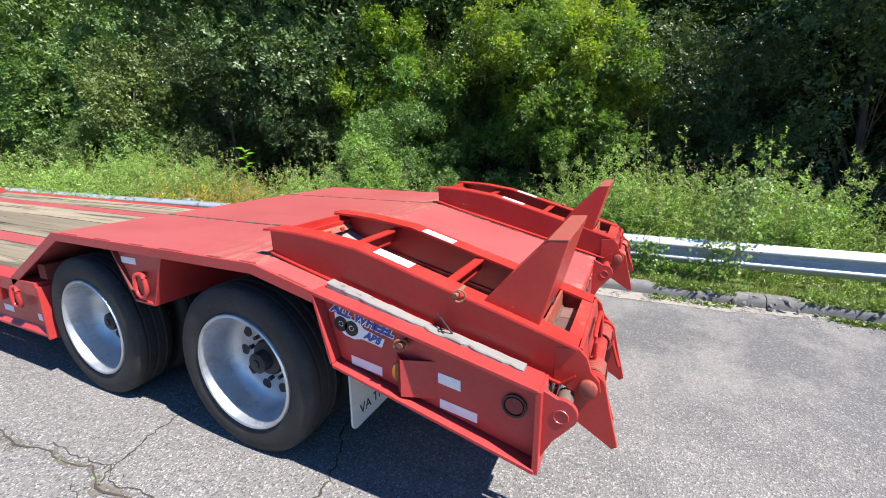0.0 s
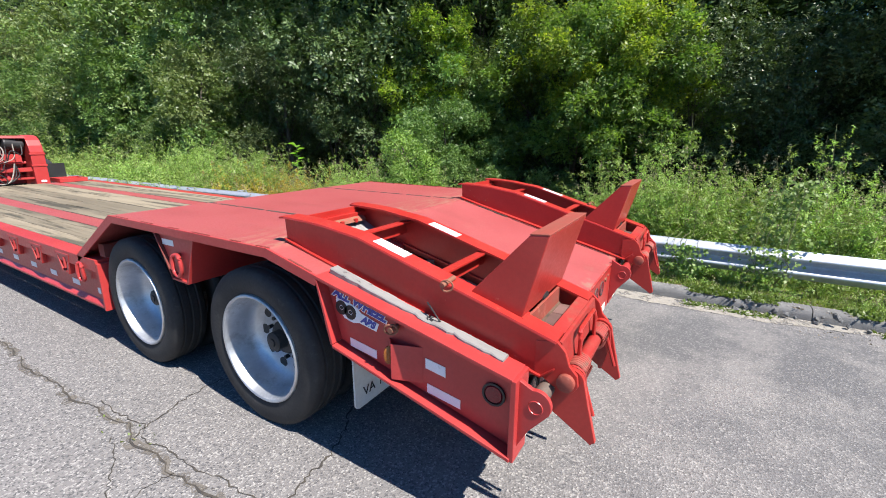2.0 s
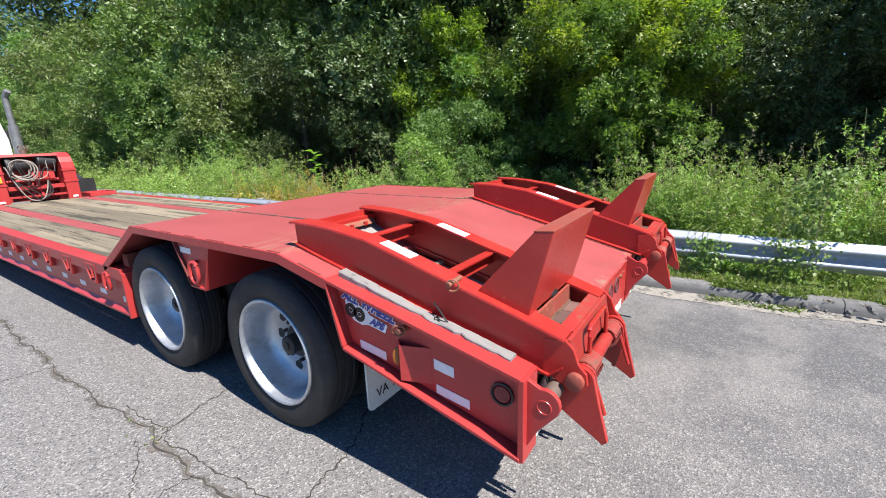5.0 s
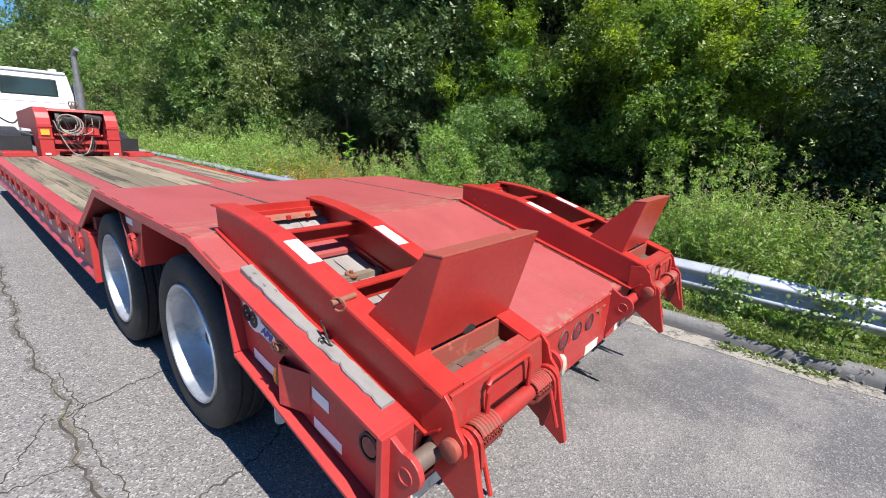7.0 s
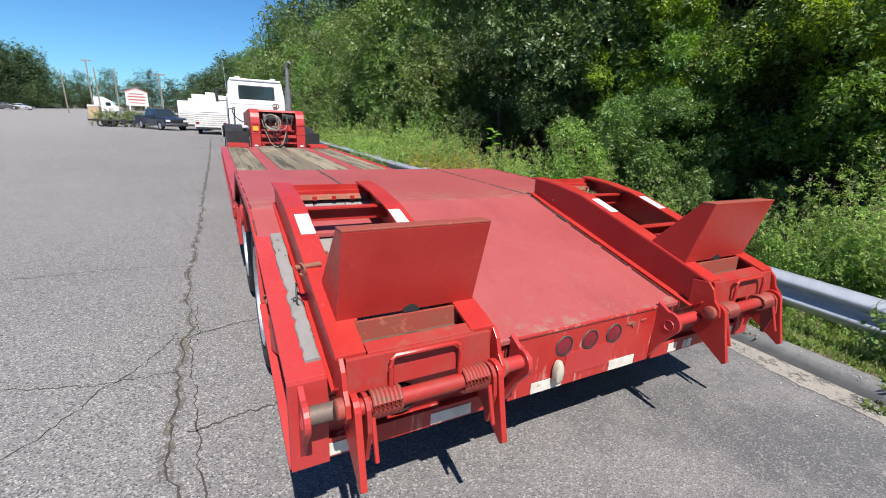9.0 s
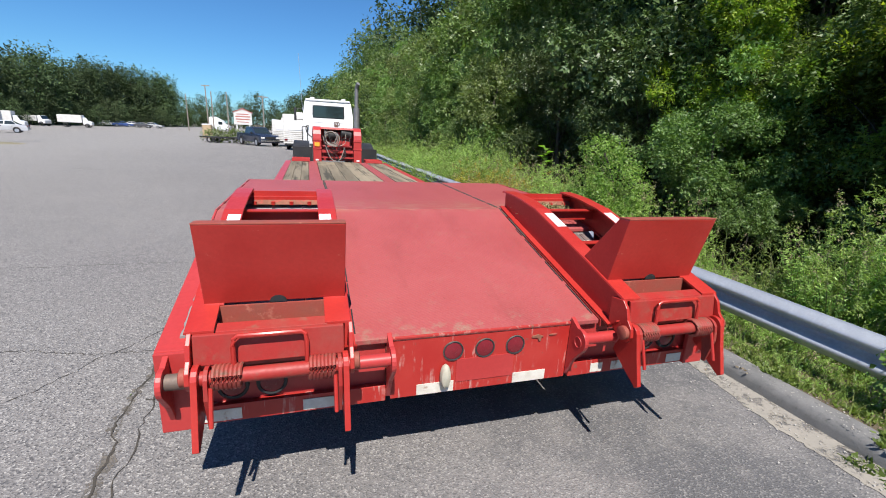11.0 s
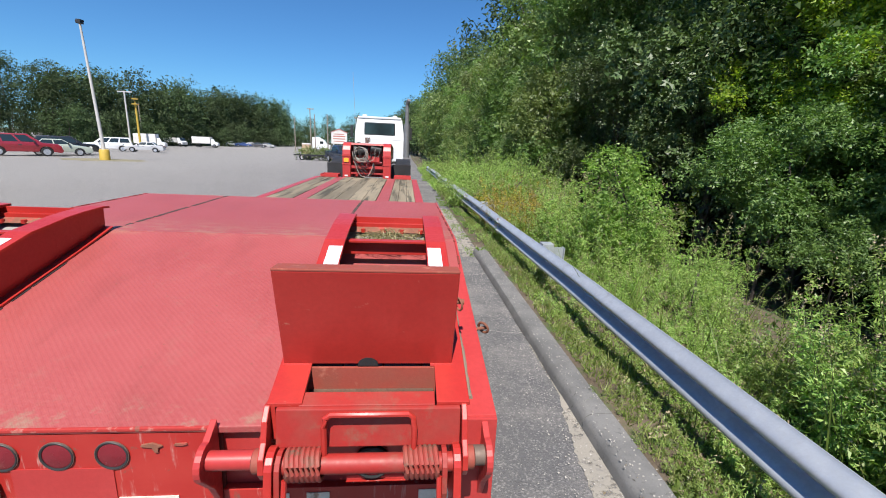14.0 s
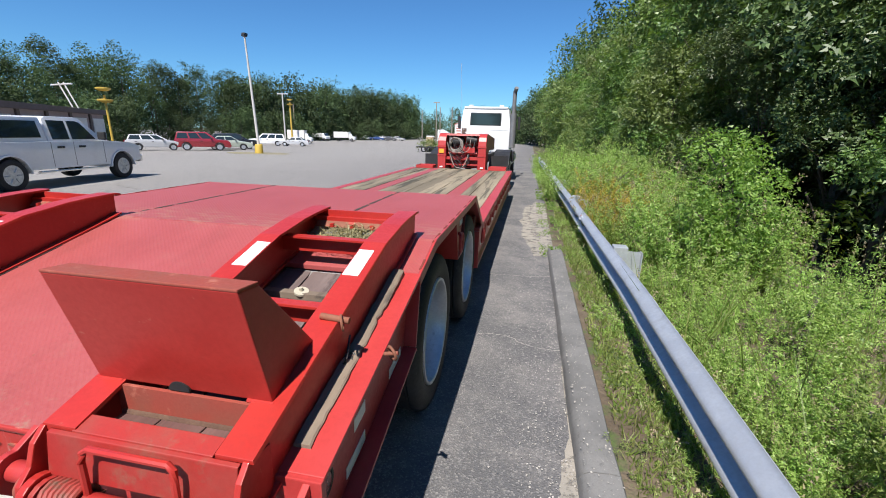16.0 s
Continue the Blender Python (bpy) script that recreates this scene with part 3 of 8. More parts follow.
# wooden floor in the ramp tracks
plank_row = [0.72, 0.885, 1.05, 1.215, 1.295]
for s in (-1, 1):
    for a, b in zip(plank_row, plank_row[1:]):
        bm = B()
        dz = -0.045 + 0.006 * math.sin(a * 37) ** 2
        prism(bm, [(0.03, slope(0.03) + dz), (1.095, slope(1.095) + dz), (1.095, slope(1.095) + dz - 0.035), (0.03, slope(0.03) + dz - 0.035)], "x", s * (a + 0.004), s * (b - 0.004))
        part("plank", bm, WOOD_GREY if s < 0 else WOOD_PURPLE, trailer, bevel=0.003)
    # unseen plate added below the planks to keep sun slits off the ground
    bm = B()
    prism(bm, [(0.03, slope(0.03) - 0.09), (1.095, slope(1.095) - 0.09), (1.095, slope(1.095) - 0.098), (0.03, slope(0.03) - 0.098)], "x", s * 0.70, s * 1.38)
    part("sun_block_plate", bm, RED_DARK, trailer)
    bm = B()
    rnd = random.Random(61 + s)
    rows = []
    for k in range(33):
        y = 0.075 + 0.955 * k / 32
        z = float(np.interp(y, (0.075, 0.40, 0.42, 1.03), (0.876, 0.954, 0.951, 1.112)))
        i, o = rnd.uniform(0, 0.006), rnd.uniform(0, 0.004) + (0.012 * rnd.random() if rnd.random() < 0.22 else 0)
        rows.append([bm.verts.new((s * x, y, q)) for x, q in ((1.332 + i, z - 0.034), (1.332 + i, z - 0.004), (1.337 + i, z), (1.389 - o, z - 0.003 * rnd.random()), (1.394 - o, z - 0.006), (1.394 - o, z - 0.034))])
    for r0, r1 in zip(rows, rows[1:]):
        for k in range(6):
            bm.faces.new((r0[k - 1], r0[k], r1[k], r1[k - 1]))
    bm.faces.new(rows[0])
    bm.faces.new(rows[-1])
    bmesh.ops.recalc_face_normals(bm, faces=bm.faces[:])
    part("edge_board", bm, BOARD if s < 0 else WOOD_DARK, trailer, "weathered grey timber board with ragged edges")

# rear side boxes
for s in (-1, 1):
    bm = B()
    prism(bm, [(0.012, 0.50), (0.955, 0.745), (1.04, 1.05), (0.012, 0.826)], "x", s * 1.395, s * 1.412)
    part("side_panel", bm, RED, trailer, "red side panel with tape and lamps", bevel=0.002)
    bm = B()
    prism(bm, [(0.0, 0.846), (1.06, 1.088), (1.06, 1.070), (0.0, 0.828)], "x", s * 1.330, s * W)
    part("side_top_flange", bm, RED, trailer, bevel=0.003)
    bm = B()
    prism(bm, [(0.0, 0.490), (0.965, 0.738), (0.965, 0.722), (0.0, 0.472)], "x", s * 1.36, s * (W + 0.006))
    part("side_bottom_flange", bm, RED, trailer, bevel=0.003)
    bm = B()
    prism(bm, [(0.965, 0.739), (1.048, 1.066), (1.062, 1.066), (0.980, 0.730)], "x", s * 1.36, s * W)
    part("side_front_flange", bm, RED, trailer, bevel=0.003)
    bm = B()
    box(bm, s * 1.33, s * W, -0.016, 0.010, 0.472, 0.842)
    part("side_end_plate", bm, RED, trailer, bevel=0.004)
    # pin lug behind the side
    for x in (1.425, 0.503):
        bm = B()
        pts = [(0.0, 0.840)] + [(-0.085 + 0.062 * math.cos(u), 0.748 + 0.062 * math.sin(u)) for u in [radians(75 + 17 * k) for k in range(9)]] + [(-0.06, 0.62), (0.0, 0.50)]
        if x < 1:
            pts = [(0.0, 0.845)] + pts[1:]
        prism(bm, pts, "x", s * (x - 0.011), s * (x + 0.011))
        lug = part("hinge_lug", bm, RED, trailer, bevel=0.003)
        bm = B()
        hoop(bm, (s * (x + (0.011 if x > 1 else -0.011)), -0.085, 0.735), (1, 0, 0), 0.028, 0.0035, 20, 6)
        part("weld_ring", bm, RED, lug)
    bm = B()
    rod(bm, (s * 0.51, -0.085, 0.752), (s * 0.715, -0.085, 0.752), 0.031, seg=20)
    part("hinge_shaft", bm, RED, trailer, smooth=True)
    bm = B()
    rod(bm, (s * 1.30, -0.085, 0.752), (s * 1.42, -0.085, 0.752), 0.033, seg=20)
    part("hinge_shaft", bm, STEEL, trailer, "worn bare steel pin", smooth=True)
    # wheel-well side of the box and the inner wall
    bm = B()
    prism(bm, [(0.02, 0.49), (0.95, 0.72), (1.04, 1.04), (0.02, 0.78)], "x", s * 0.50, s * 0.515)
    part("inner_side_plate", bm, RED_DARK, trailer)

# rear bumper
bm = B()
box(bm, -0.492, 0.492, 0.0, 0.016, 0.482, 0.800)
bumper = part("rear_bumper", bm, BUMPER, trailer, "red rear bumper face with chipped paint", bevel=0.003)
bm = B()
box(bm, -0.155, 0.165, -0.004, -0.0005, 0.535, 0.665)
part("mounting_plate", bm, RED, bumper, "painted over plate below the lamps", bevel=0.001)
for s in (-1, 1):
    bm = B()
    box(bm, s * 0.516, s * 1.372, 0.03, 0.045, 0.482, 0.785)
    part("recessed_rear_plate", bm, RED, trailer)
    bm = B()
    box(bm, s * 0.516, s * 1.372, -0.004, 0.028, 0.480, 0.565)
    bar = part("bumper_bar", bm, BUMPER, trailer, bevel=0.003)
    for x0, x1 in (((0.66, 0.74), (0.80, 0.88), (1.20, 1.31)) if s > 0 else ((0.70, 0.90), (1.16, 1.36))):
        bm = B()
        box(bm, s * x0, s * x1, -0.0075, -0.0045, 0.490, 0.545)
        part("reflective_tape", bm, TAPE_OLD, bar, "scuffed white reflective tape")
    for x in (1.03, 1.19):
        bm = B()
        lathe(bm, [(0.028, 0.066), (0.012, 0.066), (0.008, 0.06), (0.010, 0.052), (0.028, 0.052)], (s * x, 0, 0.645), "y", 28, close=True)
        lamp = part("stop_lamp", bm, BLACK, trailer, "round lamp in a black rubber ring", smooth=True)
        bm = B()
        lathe(bm, [(0.026, 0.05), (0.012, 0.05), (0.006, 0.035), (0.004, 0.0)], (s * x, 0, 0.645), "y", 28)
        part("lens", bm, LENS_RED, lamp, smooth=True)
for x0, x1 in ((-0.36, -0.165), (0.17, 0.365)):
    bm = B()
    box(bm, x0, x1, -0.0045, -0.0008, 0.487, 0.545)
    part("reflective_tape", bm, TAPE_OLD, bumper, "scuffed white reflective tape")
for x in (-0.176, -0.004, 0.168):
    bm = B()
    lathe(bm, [(0.0, 0.053), (-0.005, 0.053), (-0.007, 0.051), (-0.005, 0.046), (0.0, 0.046)], (x, -0.001, 0.714), "y", 32, close=True)
    lamp = part("tail_lamp", bm, BLACK, bumper, "small round tail lamp in a rubber ring", smooth=True)
    bm = B()
    lathe(bm, [(0.0, 0.0525), (-0.0045, 0.0525), (-0.0045, 0.0545), (0.0, 0.0545)], (x, -0.0015, 0.714), "y", 32, close=True)
    part("ring", bm, STEEL, bumper, smooth=True)
    bm = B()
    lathe(bm, [(0.0, 0.0455), (-0.003, 0.0455), (-0.006, 0.034), (-0.008, 0.0)], (x, -0.001, 0.714), "y", 28)
    part("lens", bm, LENS_RED, lamp, smooth=True)
bm = B()
lathe(bm, [(-0.012, 0.0), (-0.012, 0.027), (-0.030, 0.029), (-0.044, 0.024), (-0.050, 0.014), (-0.052, 0.0)], (0, 0, 0), "y", 24)
bmesh.ops.scale(bm, vec=(0.95, 1.0, 2.35), verts=bm.verts[:])
bmesh.ops.translate(bm, vec=(-0.218, 0.0, 0.588), verts=bm.verts[:])
part("rubber_stop", bm, CREAM, bumper, "dirty cream rubber bumper stop", smooth=True)
bm = B()
prism(bm, [(0.262, 0.746), (0.298, 0.741), (0.306, 0.722), (0.317, 0.724), (0.318, 0.740), (0.332, 0.748), (0.318, 0.753), (0.300, 0.760), (0.266, 0.754)], "y", -0.007, 0.0)
part("torn_bracket", bm, RUSTY, bumper, bevel=0.001)
bm = B()
prism(bm, [(0.368, 0.749), (0.392, 0.747), (0.412, 0.752), (0.409, 0.757), (0.372, 0.755)], "y", -0.006, 0.0)
part("welded_catch", bm, RUSTY, bumper)
# side marker, tape, lamp guard, rings and lettering on each rear side
for s in (-1, 1):
    X = s * 1.4125
    for y0, y1, z0, z1 in ((0.725, 0.895, 0.700, 0.755), (0.335, 0.440, 0.722, 0.782), (0.258, 0.432, 0.590, 0.645)):
        sk = 0.16 * (y1 - y0)
        bm = B()
        prism(bm, [(y0, z0), (y1, z0 + sk), (y1, z1 + sk - 0.01), (y0, z1 - 0.01)], "x", X, X + s * 0.002)
        part("reflective_tape", bm, TAPE, trailer, "white reflective tape")
    bm = B()
    lathe(bm, [(0.0, 0.052), (0.008, 0.052), (0.010, 0.049), (0.008, 0.043), (0.0, 0.043)], (X - (0.010 if s < 0 else 0), 0.10, 0.722), "x", 30, close=True)
    mk = part("side_marker", bm, BLACK, trailer, "red round marker in a black ring", smooth=True)
    bm = B()
    lathe(bm, [(0.0, 0.04), (0.006, 0.036), (0.008, 0.0)] if s > 0 else [(0.0, 0.04), (-0.006, 0.036), (-0.008, 0.0)], (X + s * 0.003, 0.10, 0.722), "x", 26)
    part("lens", bm, LENS_RED, mk, smooth=True)
    if s < 0:
        # folded guard over the amber lamp
        bm = B()
        prism(bm, [(s * 1.413, 0.645), (s * 1.462, 0.600), (s * 1.413, 0.455), (s * 1.413, 0.463), (s * 1.455, 0.600), (s * 1.413, 0.637)], "z", 0.655, 0.835)
        guard = part("lamp_guard", bm, RED, trailer, bevel=0.002)
        bm = B()
        lathe(bm, [(0, 0.046), (-0.008, 0.046), (-0.012, 0.032), (-0.013, 0.0)], (0, 0, 0), "x", 24)
        bmesh.ops.scale(bm, vec=(1, 0.55, 1), verts=bm.verts[:])
        bmesh.ops.rotate(bm, cent=(0, 0, 0), matrix=Matrix.Rotation(s * radians(-40), 3, "Z"), verts=bm.verts[:])
        bmesh.ops.translate(bm, vec=(s * 1.440, 0.628, 0.765), verts=bm.verts[:])
        part("amber_lens", bm, LENS_AMBER, guard, smooth=True)
    bm = B()
    hoop(bm, (s * 1.455, 0.60, 0.905), (0.5, 0.3, 0.2), 0.030, 0.005, 24, 8)
    if s > 0:
        part("lashing_ring", bm, RUSTY, trailer, "small rusty ring", smooth=True)
        bm = B()
        hoop(bm, (1.502, 0.50, 0.960), (0.5, 0.5, 0.2), 0.026, 0.006, 24, 8)
        rod(bm, (1.46, 0.50, 0.95), (1.525, 0.50, 0.962), 0.008)
    part("lashing_ring", bm, RUSTY, trailer, "rusty ring on a pin", smooth=True)
    bm = B()
    rod(bm, (s * 1.40, 0.595, 0.905), (s * 1.47, 0.595, 0.905), 0.014)
    part("ring_pin", bm, RUSTY, trailer, smooth=True)
    # mud flap behind the wheel
    bm = B()
    x0, x1 = sorted((s * 0.72, s * 1.26))
    prism(bm, [(x0, 0.78), (x1, 0.78), (x1, 0.225), (x1 - 0.012, 0.205), (x1 - 0.035, 0.195), (x0 + 0.035, 0.195), (x0 + 0.012, 0.205), (x0, 0.225)], "y", 1.035, 1.048)
    flap = part("mud_flap", bm, WHITE_OLD, trailer, "white mud flap with black lettering", bevel=0.002)
    if s < 0:
        words("lettering", "VA TR", 0.085, Matrix.Translation((-1.075, 1.0335, 0.285)) @ Euler((radians(90), 0, 0)).to_matrix().to_4x4(), INK, flap, "black letters")
        bm = B()
        lathe(bm, [(0, 0.075), (-0.003, 0.075), (-0.003, 0.058), (0, 0.058)], (-1.10, 1.033, 0.50), "y", 28, close=True)
        part("round_emblem", bm, INK, flap, "black ring emblem")

# decal on the near side
dec = Matrix.Translation((-1.4155, 0.835, 0.922)) @ Matrix.Rotation(radians(-90), 4, "Z") @ Matrix.Rotation(radians(90), 4, "X") @ Matrix.Rotation(radians(-13), 4, "Z")
bm = B()
out = [(-0.150, 0.020), (-0.135, 0.030), (-0.01, 0.022), (0.02, 0.004), (0.135, -0.002), (0.128, -0.048), (0.02, -0.052), (-0.02, -0.070), (-0.075, -0.070), (-0.135, -0.035)]
prism(bm, out, "z", -0.0022, -0.0005)
bmesh.ops.transform(bm, matrix=dec, verts=bm.verts[:])
decal = part("decal", bm, DECAL_WHITE, trailer, "decal with blue letters edged in white")
slant = Matrix(((1, 0.25, 0, 0), (0, 1, 0, 0), (0, 0, 1, 0), (0, 0, 0, 1)))
for mat_, bold, dz in ((DECAL_WHITE, 0.0075, -0.001), (DECAL_BLUE, 0.003, 0.0008)):
    words("lettering", "ALL WHEEL", 0.066, dec @ Matrix.Translation((0.005, 0.045, dz)) @ slant, mat_, decal, "slanted letters", bold=bold)
words("lettering", "ABS", 0.050, dec @ Matrix.Translation((0.075, -0.024, 0.0005)) @ slant, DECAL_BLUE, decal, "blue letters", bold=0.003)
bm = B()
for cx in (-0.105, -0.045):
    lathe(bm, [(-0.001, 0.038), (0.0012, 0.038), (0.0012, 0.014), (-0.001, 0.014)], (cx, -0.022, 0), "z", 22, close=True)
    lathe(bm, [(-0.001, 0.010), (0.0012, 0.010)], (cx, -0.022, 0), "z", 12)
bmesh.ops.transform(bm, matrix=dec, verts=bm.verts[:])
part("wheel_drawing", bm, INK, decal, "two black wheels drawn on the decal")

# bogie: outrigger bracket between the wheels, cross beams, centre box
for s in (-1, 1):
    bm = B()
    out = [(2.14, 1.118), (2.62, 1.118), (2.46, 0.815), (2.27, 0.810)]
    prism(bm, [(2.165, 1.118), (2.59, 1.118), (2.445, 0.83), (2.285, 0.825)], "x", s * 1.43, s * 1.44)
    outrig = part("outrigger_face", bm, RED, trailer)
    for a, b in (((2.14, 1.118), (2.27, 0.810)), ((2.27, 0.810), (2.46, 0.815)), ((2.46, 0.815), (2.62, 1.118))):
        bm = B()
        d = Vector((b[0] - a[0], b[1] - a[1])).normalized() * 0.0
        nrm = Vector((-(b[1] - a[1]), b[0] - a[0])).normalized() * 0.014
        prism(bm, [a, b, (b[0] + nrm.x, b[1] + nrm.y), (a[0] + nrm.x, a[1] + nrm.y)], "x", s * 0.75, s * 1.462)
        # the third flange takes the darker red
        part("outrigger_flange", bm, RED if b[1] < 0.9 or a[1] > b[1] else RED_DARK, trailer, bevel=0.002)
    bm = B()
    pipe(bm, smooth_path([(s * 1.452, 2.345, 1.00), (s * 1.47, 2.40, 0.985), (s * 1.472, 2.405, 0.90), (s * 1.468, 2.36, 0.855), (s * 1.468, 2.315, 0.90), (s * 1.47, 2.32, 0.985), (s * 1.452, 2.375, 1.0)], 5), 0.014, 8)
    part("lashing_ring", bm, RED, trailer, "painted lashing ring", smooth=True)
    bm = B()
    box(bm, s * 1.4405, s * 1.4425, 2.42, 2.56, 1.045, 1.085)
    part("reflective_tape", bm, TAPE, trailer)
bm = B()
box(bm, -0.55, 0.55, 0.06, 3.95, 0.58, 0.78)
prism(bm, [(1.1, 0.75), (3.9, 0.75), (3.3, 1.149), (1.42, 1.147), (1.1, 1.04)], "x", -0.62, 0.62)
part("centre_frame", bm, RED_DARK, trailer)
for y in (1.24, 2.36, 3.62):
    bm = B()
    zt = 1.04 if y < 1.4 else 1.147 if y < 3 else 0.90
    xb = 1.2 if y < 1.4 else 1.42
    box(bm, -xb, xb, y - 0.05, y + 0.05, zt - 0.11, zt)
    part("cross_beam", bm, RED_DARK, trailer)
for y in AXLES:
    bm = B()
    rod(bm, (-1.2, y, TYRE_R), (1.2, y, TYRE_R), 0.065, seg=18)
    part("axle", bm, BLACK, trailer, smooth=True)

# wheels
bm = B()
prof = [(-0.112, 0.352), (-0.128, 0.38), (-0.136, 0.43), (-0.134, 0.475), (-0.120, 0.506), (-0.106, 0.519), (-0.070, 0.5245), (-0.062, 0.513), (-0.056, 0.513), (-0.05, 0.525),
        (-0.012, 0.525), (-0.006, 0.513), (0.006, 0.513), (0.012, 0.525), (0.05, 0.525), (0.056, 0.513), (0.062, 0.513), (0.070, 0.5245), (0.106, 0.519), (0.120, 0.506), (0.134, 0.475), (0.136, 0.43), (0.128, 0.38), (0.112, 0.352), (0.10, 0.37), (-0.10, 0.37)]
lathe(bm, prof, (0, 0, 0), "x", 72, close=True)
tyre_me = finish("tyre", bm, RUBBER, smooth=True)
bm = B()
# deep outer dish, flange to the disc; local -x is the outside
lathe(bm, [(0.13, 0.36), (-0.118, 0.361), (-0.131, 0.357), (-0.135, 0.349), (-0.130, 0.339), (-0.112, 0.333), (-0.05, 0.325), (0.02, 0.313), (0.065, 0.300), (0.092, 0.272), (0.100, 0.225), (0.098, 0.150), (0.092, 0.140), (0.092, 0.0)], (0, 0, 0), "x", 64, cap=False)
rim_me = finish("rim", bm, ALU, smooth=True)
bm = B()
rod(bm, (0.1060, 0.222, 0), (0.0960, 0.222, 0), 0.035, seg=18)
holes_me = finish("hand_hole", bm, BLACK)
bm = B()
lathe(bm, [(0.10, 0.118), (0.075, 0.116), (0.060, 0.105), (0.050, 0.066), (-0.012, 0.064), (-0.020, 0.052), (-0.022, 0.030), (-0.030, 0.028), (-0.032, 0.0)], (0, 0, 0), "x", 30)
hub_me = finish("hub", bm, BLACK, smooth=True)
bm = B()
rod(bm, (0.10, 0.143, 0), (0.062, 0.143, 0), 0.0135, seg=6)
nut_me = finish("wheel_nut", bm, BLACK)


def wheel(parent, x, y, z, s, dual=True, scale=1.0):
    """A dual wheel: the outer one with its dished rim, the inner one behind. s is the side (-1 or 1)."""
    m = Matrix.Translation((x, y, z)) @ Matrix.Rotation(0 if s < 0 else math.pi, 4, "Z") @ Matrix.Scale(scale, 4)
    rot = Matrix.Rotation(radians(23 + 40 * y), 4, "X")
    w = new("wheel", tyre_me)
    w.matrix_basis = m @ rot
    attach(w, parent)
    w["label"] = "worn black tyre on a bright dished rim"
    around = [("hand_hole", holes_me, k + 0.5) for k in range(10)] + [("wheel_nut", nut_me, k) for k in range(10)]
    for nm, me, k in [("rim", rim_me, 0), ("hub", hub_me, 0)] + around:
        o = new(nm, me)
        o.matrix_basis = m @ rot @ Matrix.Rotation(2 * math.pi * k / 10, 4, "X")
        attach(o, w)
    if dual:
        o = new("inner_tyre", tyre_me)
        o.matrix_basis = m @ Matrix.Translation((0.335, 0, 0))
        attach(o, w)
    return w


for y in AXLES:
    for s in (-1, 1):
        wheel(trailer, s * 1.305, y, TYRE_R, s, scale=0.972)

# ---- the well deck ----
WD = 0.765
Y0, Y1 = 3.98, 11.62
for s in (-1, 1):
    bm = B()
    prism(bm, [(s * 1.325, WD), (s * W, WD), (s * W, 0.66), (s * 1.462, 0.655), (s * 1.432, 0.645), (s * 1.432, 0.39), (s * W, 0.358), (s * W, 0.338), (s * 1.36, 0.338), (s * 1.40, 0.40), (s * 1.40, WD - 0.04), (s * 1.325, WD - 0.04)], "y", 3.66, Y1)
    part("side_rail", bm, RED, trailer, "red side rail with pull-out brackets", bevel=0.004)
    bm = B()
    prism(bm, [(s * 0.9, WD - 0.03), (s * W, WD - 0.03), (s * W, 0.322), (s * 0.9, 0.322)], "y", 3.63, 3.658)
    part("rail_end_plate", bm, RED, trailer, "bright red end plate", bevel=0.003)
    bm = B()
    box(bm, s * 0.615, s * 0.84, Y0 - 0.3, Y1, WD - 0.03, WD - 0.004)
    part("deck_strip", bm, DECK, trailer, "red steel strip between the planks", bevel=0.003)
    y = 4.33
    while y < 11.3:
        bm = B()
        pts = [(y - 0.15, 0.735), (y + 0.15, 0.735), (y + 0.075, 0.545), (y - 0.075, 0.545)]
        inner = [(y - 0.105, 0.71), (y + 0.105, 0.71), (y + 0.05, 0.57), (y - 0.05, 0.57)]
        for i in range(4):
            j = (i + 1) % 4
            prism(bm, [pts[i], pts[j], inner[j], inner[i]], "x", s * 1.432, s * 1.475)
        br = part("pull_out_bracket", bm, RED, trailer, bevel=0.003)
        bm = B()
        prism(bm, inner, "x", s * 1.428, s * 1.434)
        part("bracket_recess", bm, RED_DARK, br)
        bm = B()
        rod(bm, (s * 1.47, y - 0.02, 0.60), (s * 1.47, y - 0.03, 0.70), 0.013, seg=8)
        part("bracket_ring", bm, RED, br)
        y += 0.64
    bm = B()
    pipe(bm, smooth_path([(s * 1.455, 3.96, 0.70), (s * 1.48, 4.0, 0.68), (s * 1.485, 4.0, 0.57), (s * 1.475, 3.96, 0.54), (s * 1.475, 3.92, 0.57), (s * 1.48, 3.92, 0.67), (s * 1.455, 3.98, 0.70)], 5), 0.015, 8)
    part("lashing_ring", bm, RED, trailer, smooth=True)
    y = 3.74
    k = 0
    while y < 11.2:
        bm = B()
        box(bm, s * 1.4325, s * 1.4345, y - 0.075, y + 0.075, 0.440, 0.492)
        part("reflective_tape", bm, TAPE, trailer)
        y += 0.52
bm = B()
box(bm, -1.4345, -1.4325, 3.68, 3.72, 0.50, 0.60)
part("yellow_label", bm, ORANGE, trailer, "small yellow label")
bm = B()
box(bm, -0.14, 0.14, Y0 - 0.3, Y1, 0.36, WD - 0.05)
for y in [4.2 + 0.6 * k for k in range(13)]:
    box(bm, -1.42, 1.42, y - 0.04, y + 0.04, 0.60, WD - 0.055)
part("well_frame", bm, RED_DARK, trailer)
lanes = [(-1.320, -1.165), (-1.16, -1.005), (-1.0, -0.848), (0.848, 1.0), (1.005, 1.16), (1.165, 1.320)]
lanes += [(-0.605 + 0.242 * k + 0.003, -0.605 + 0.242 * (k + 1) - 0.003) for k in range(5)]
rnd = random.Random(11)
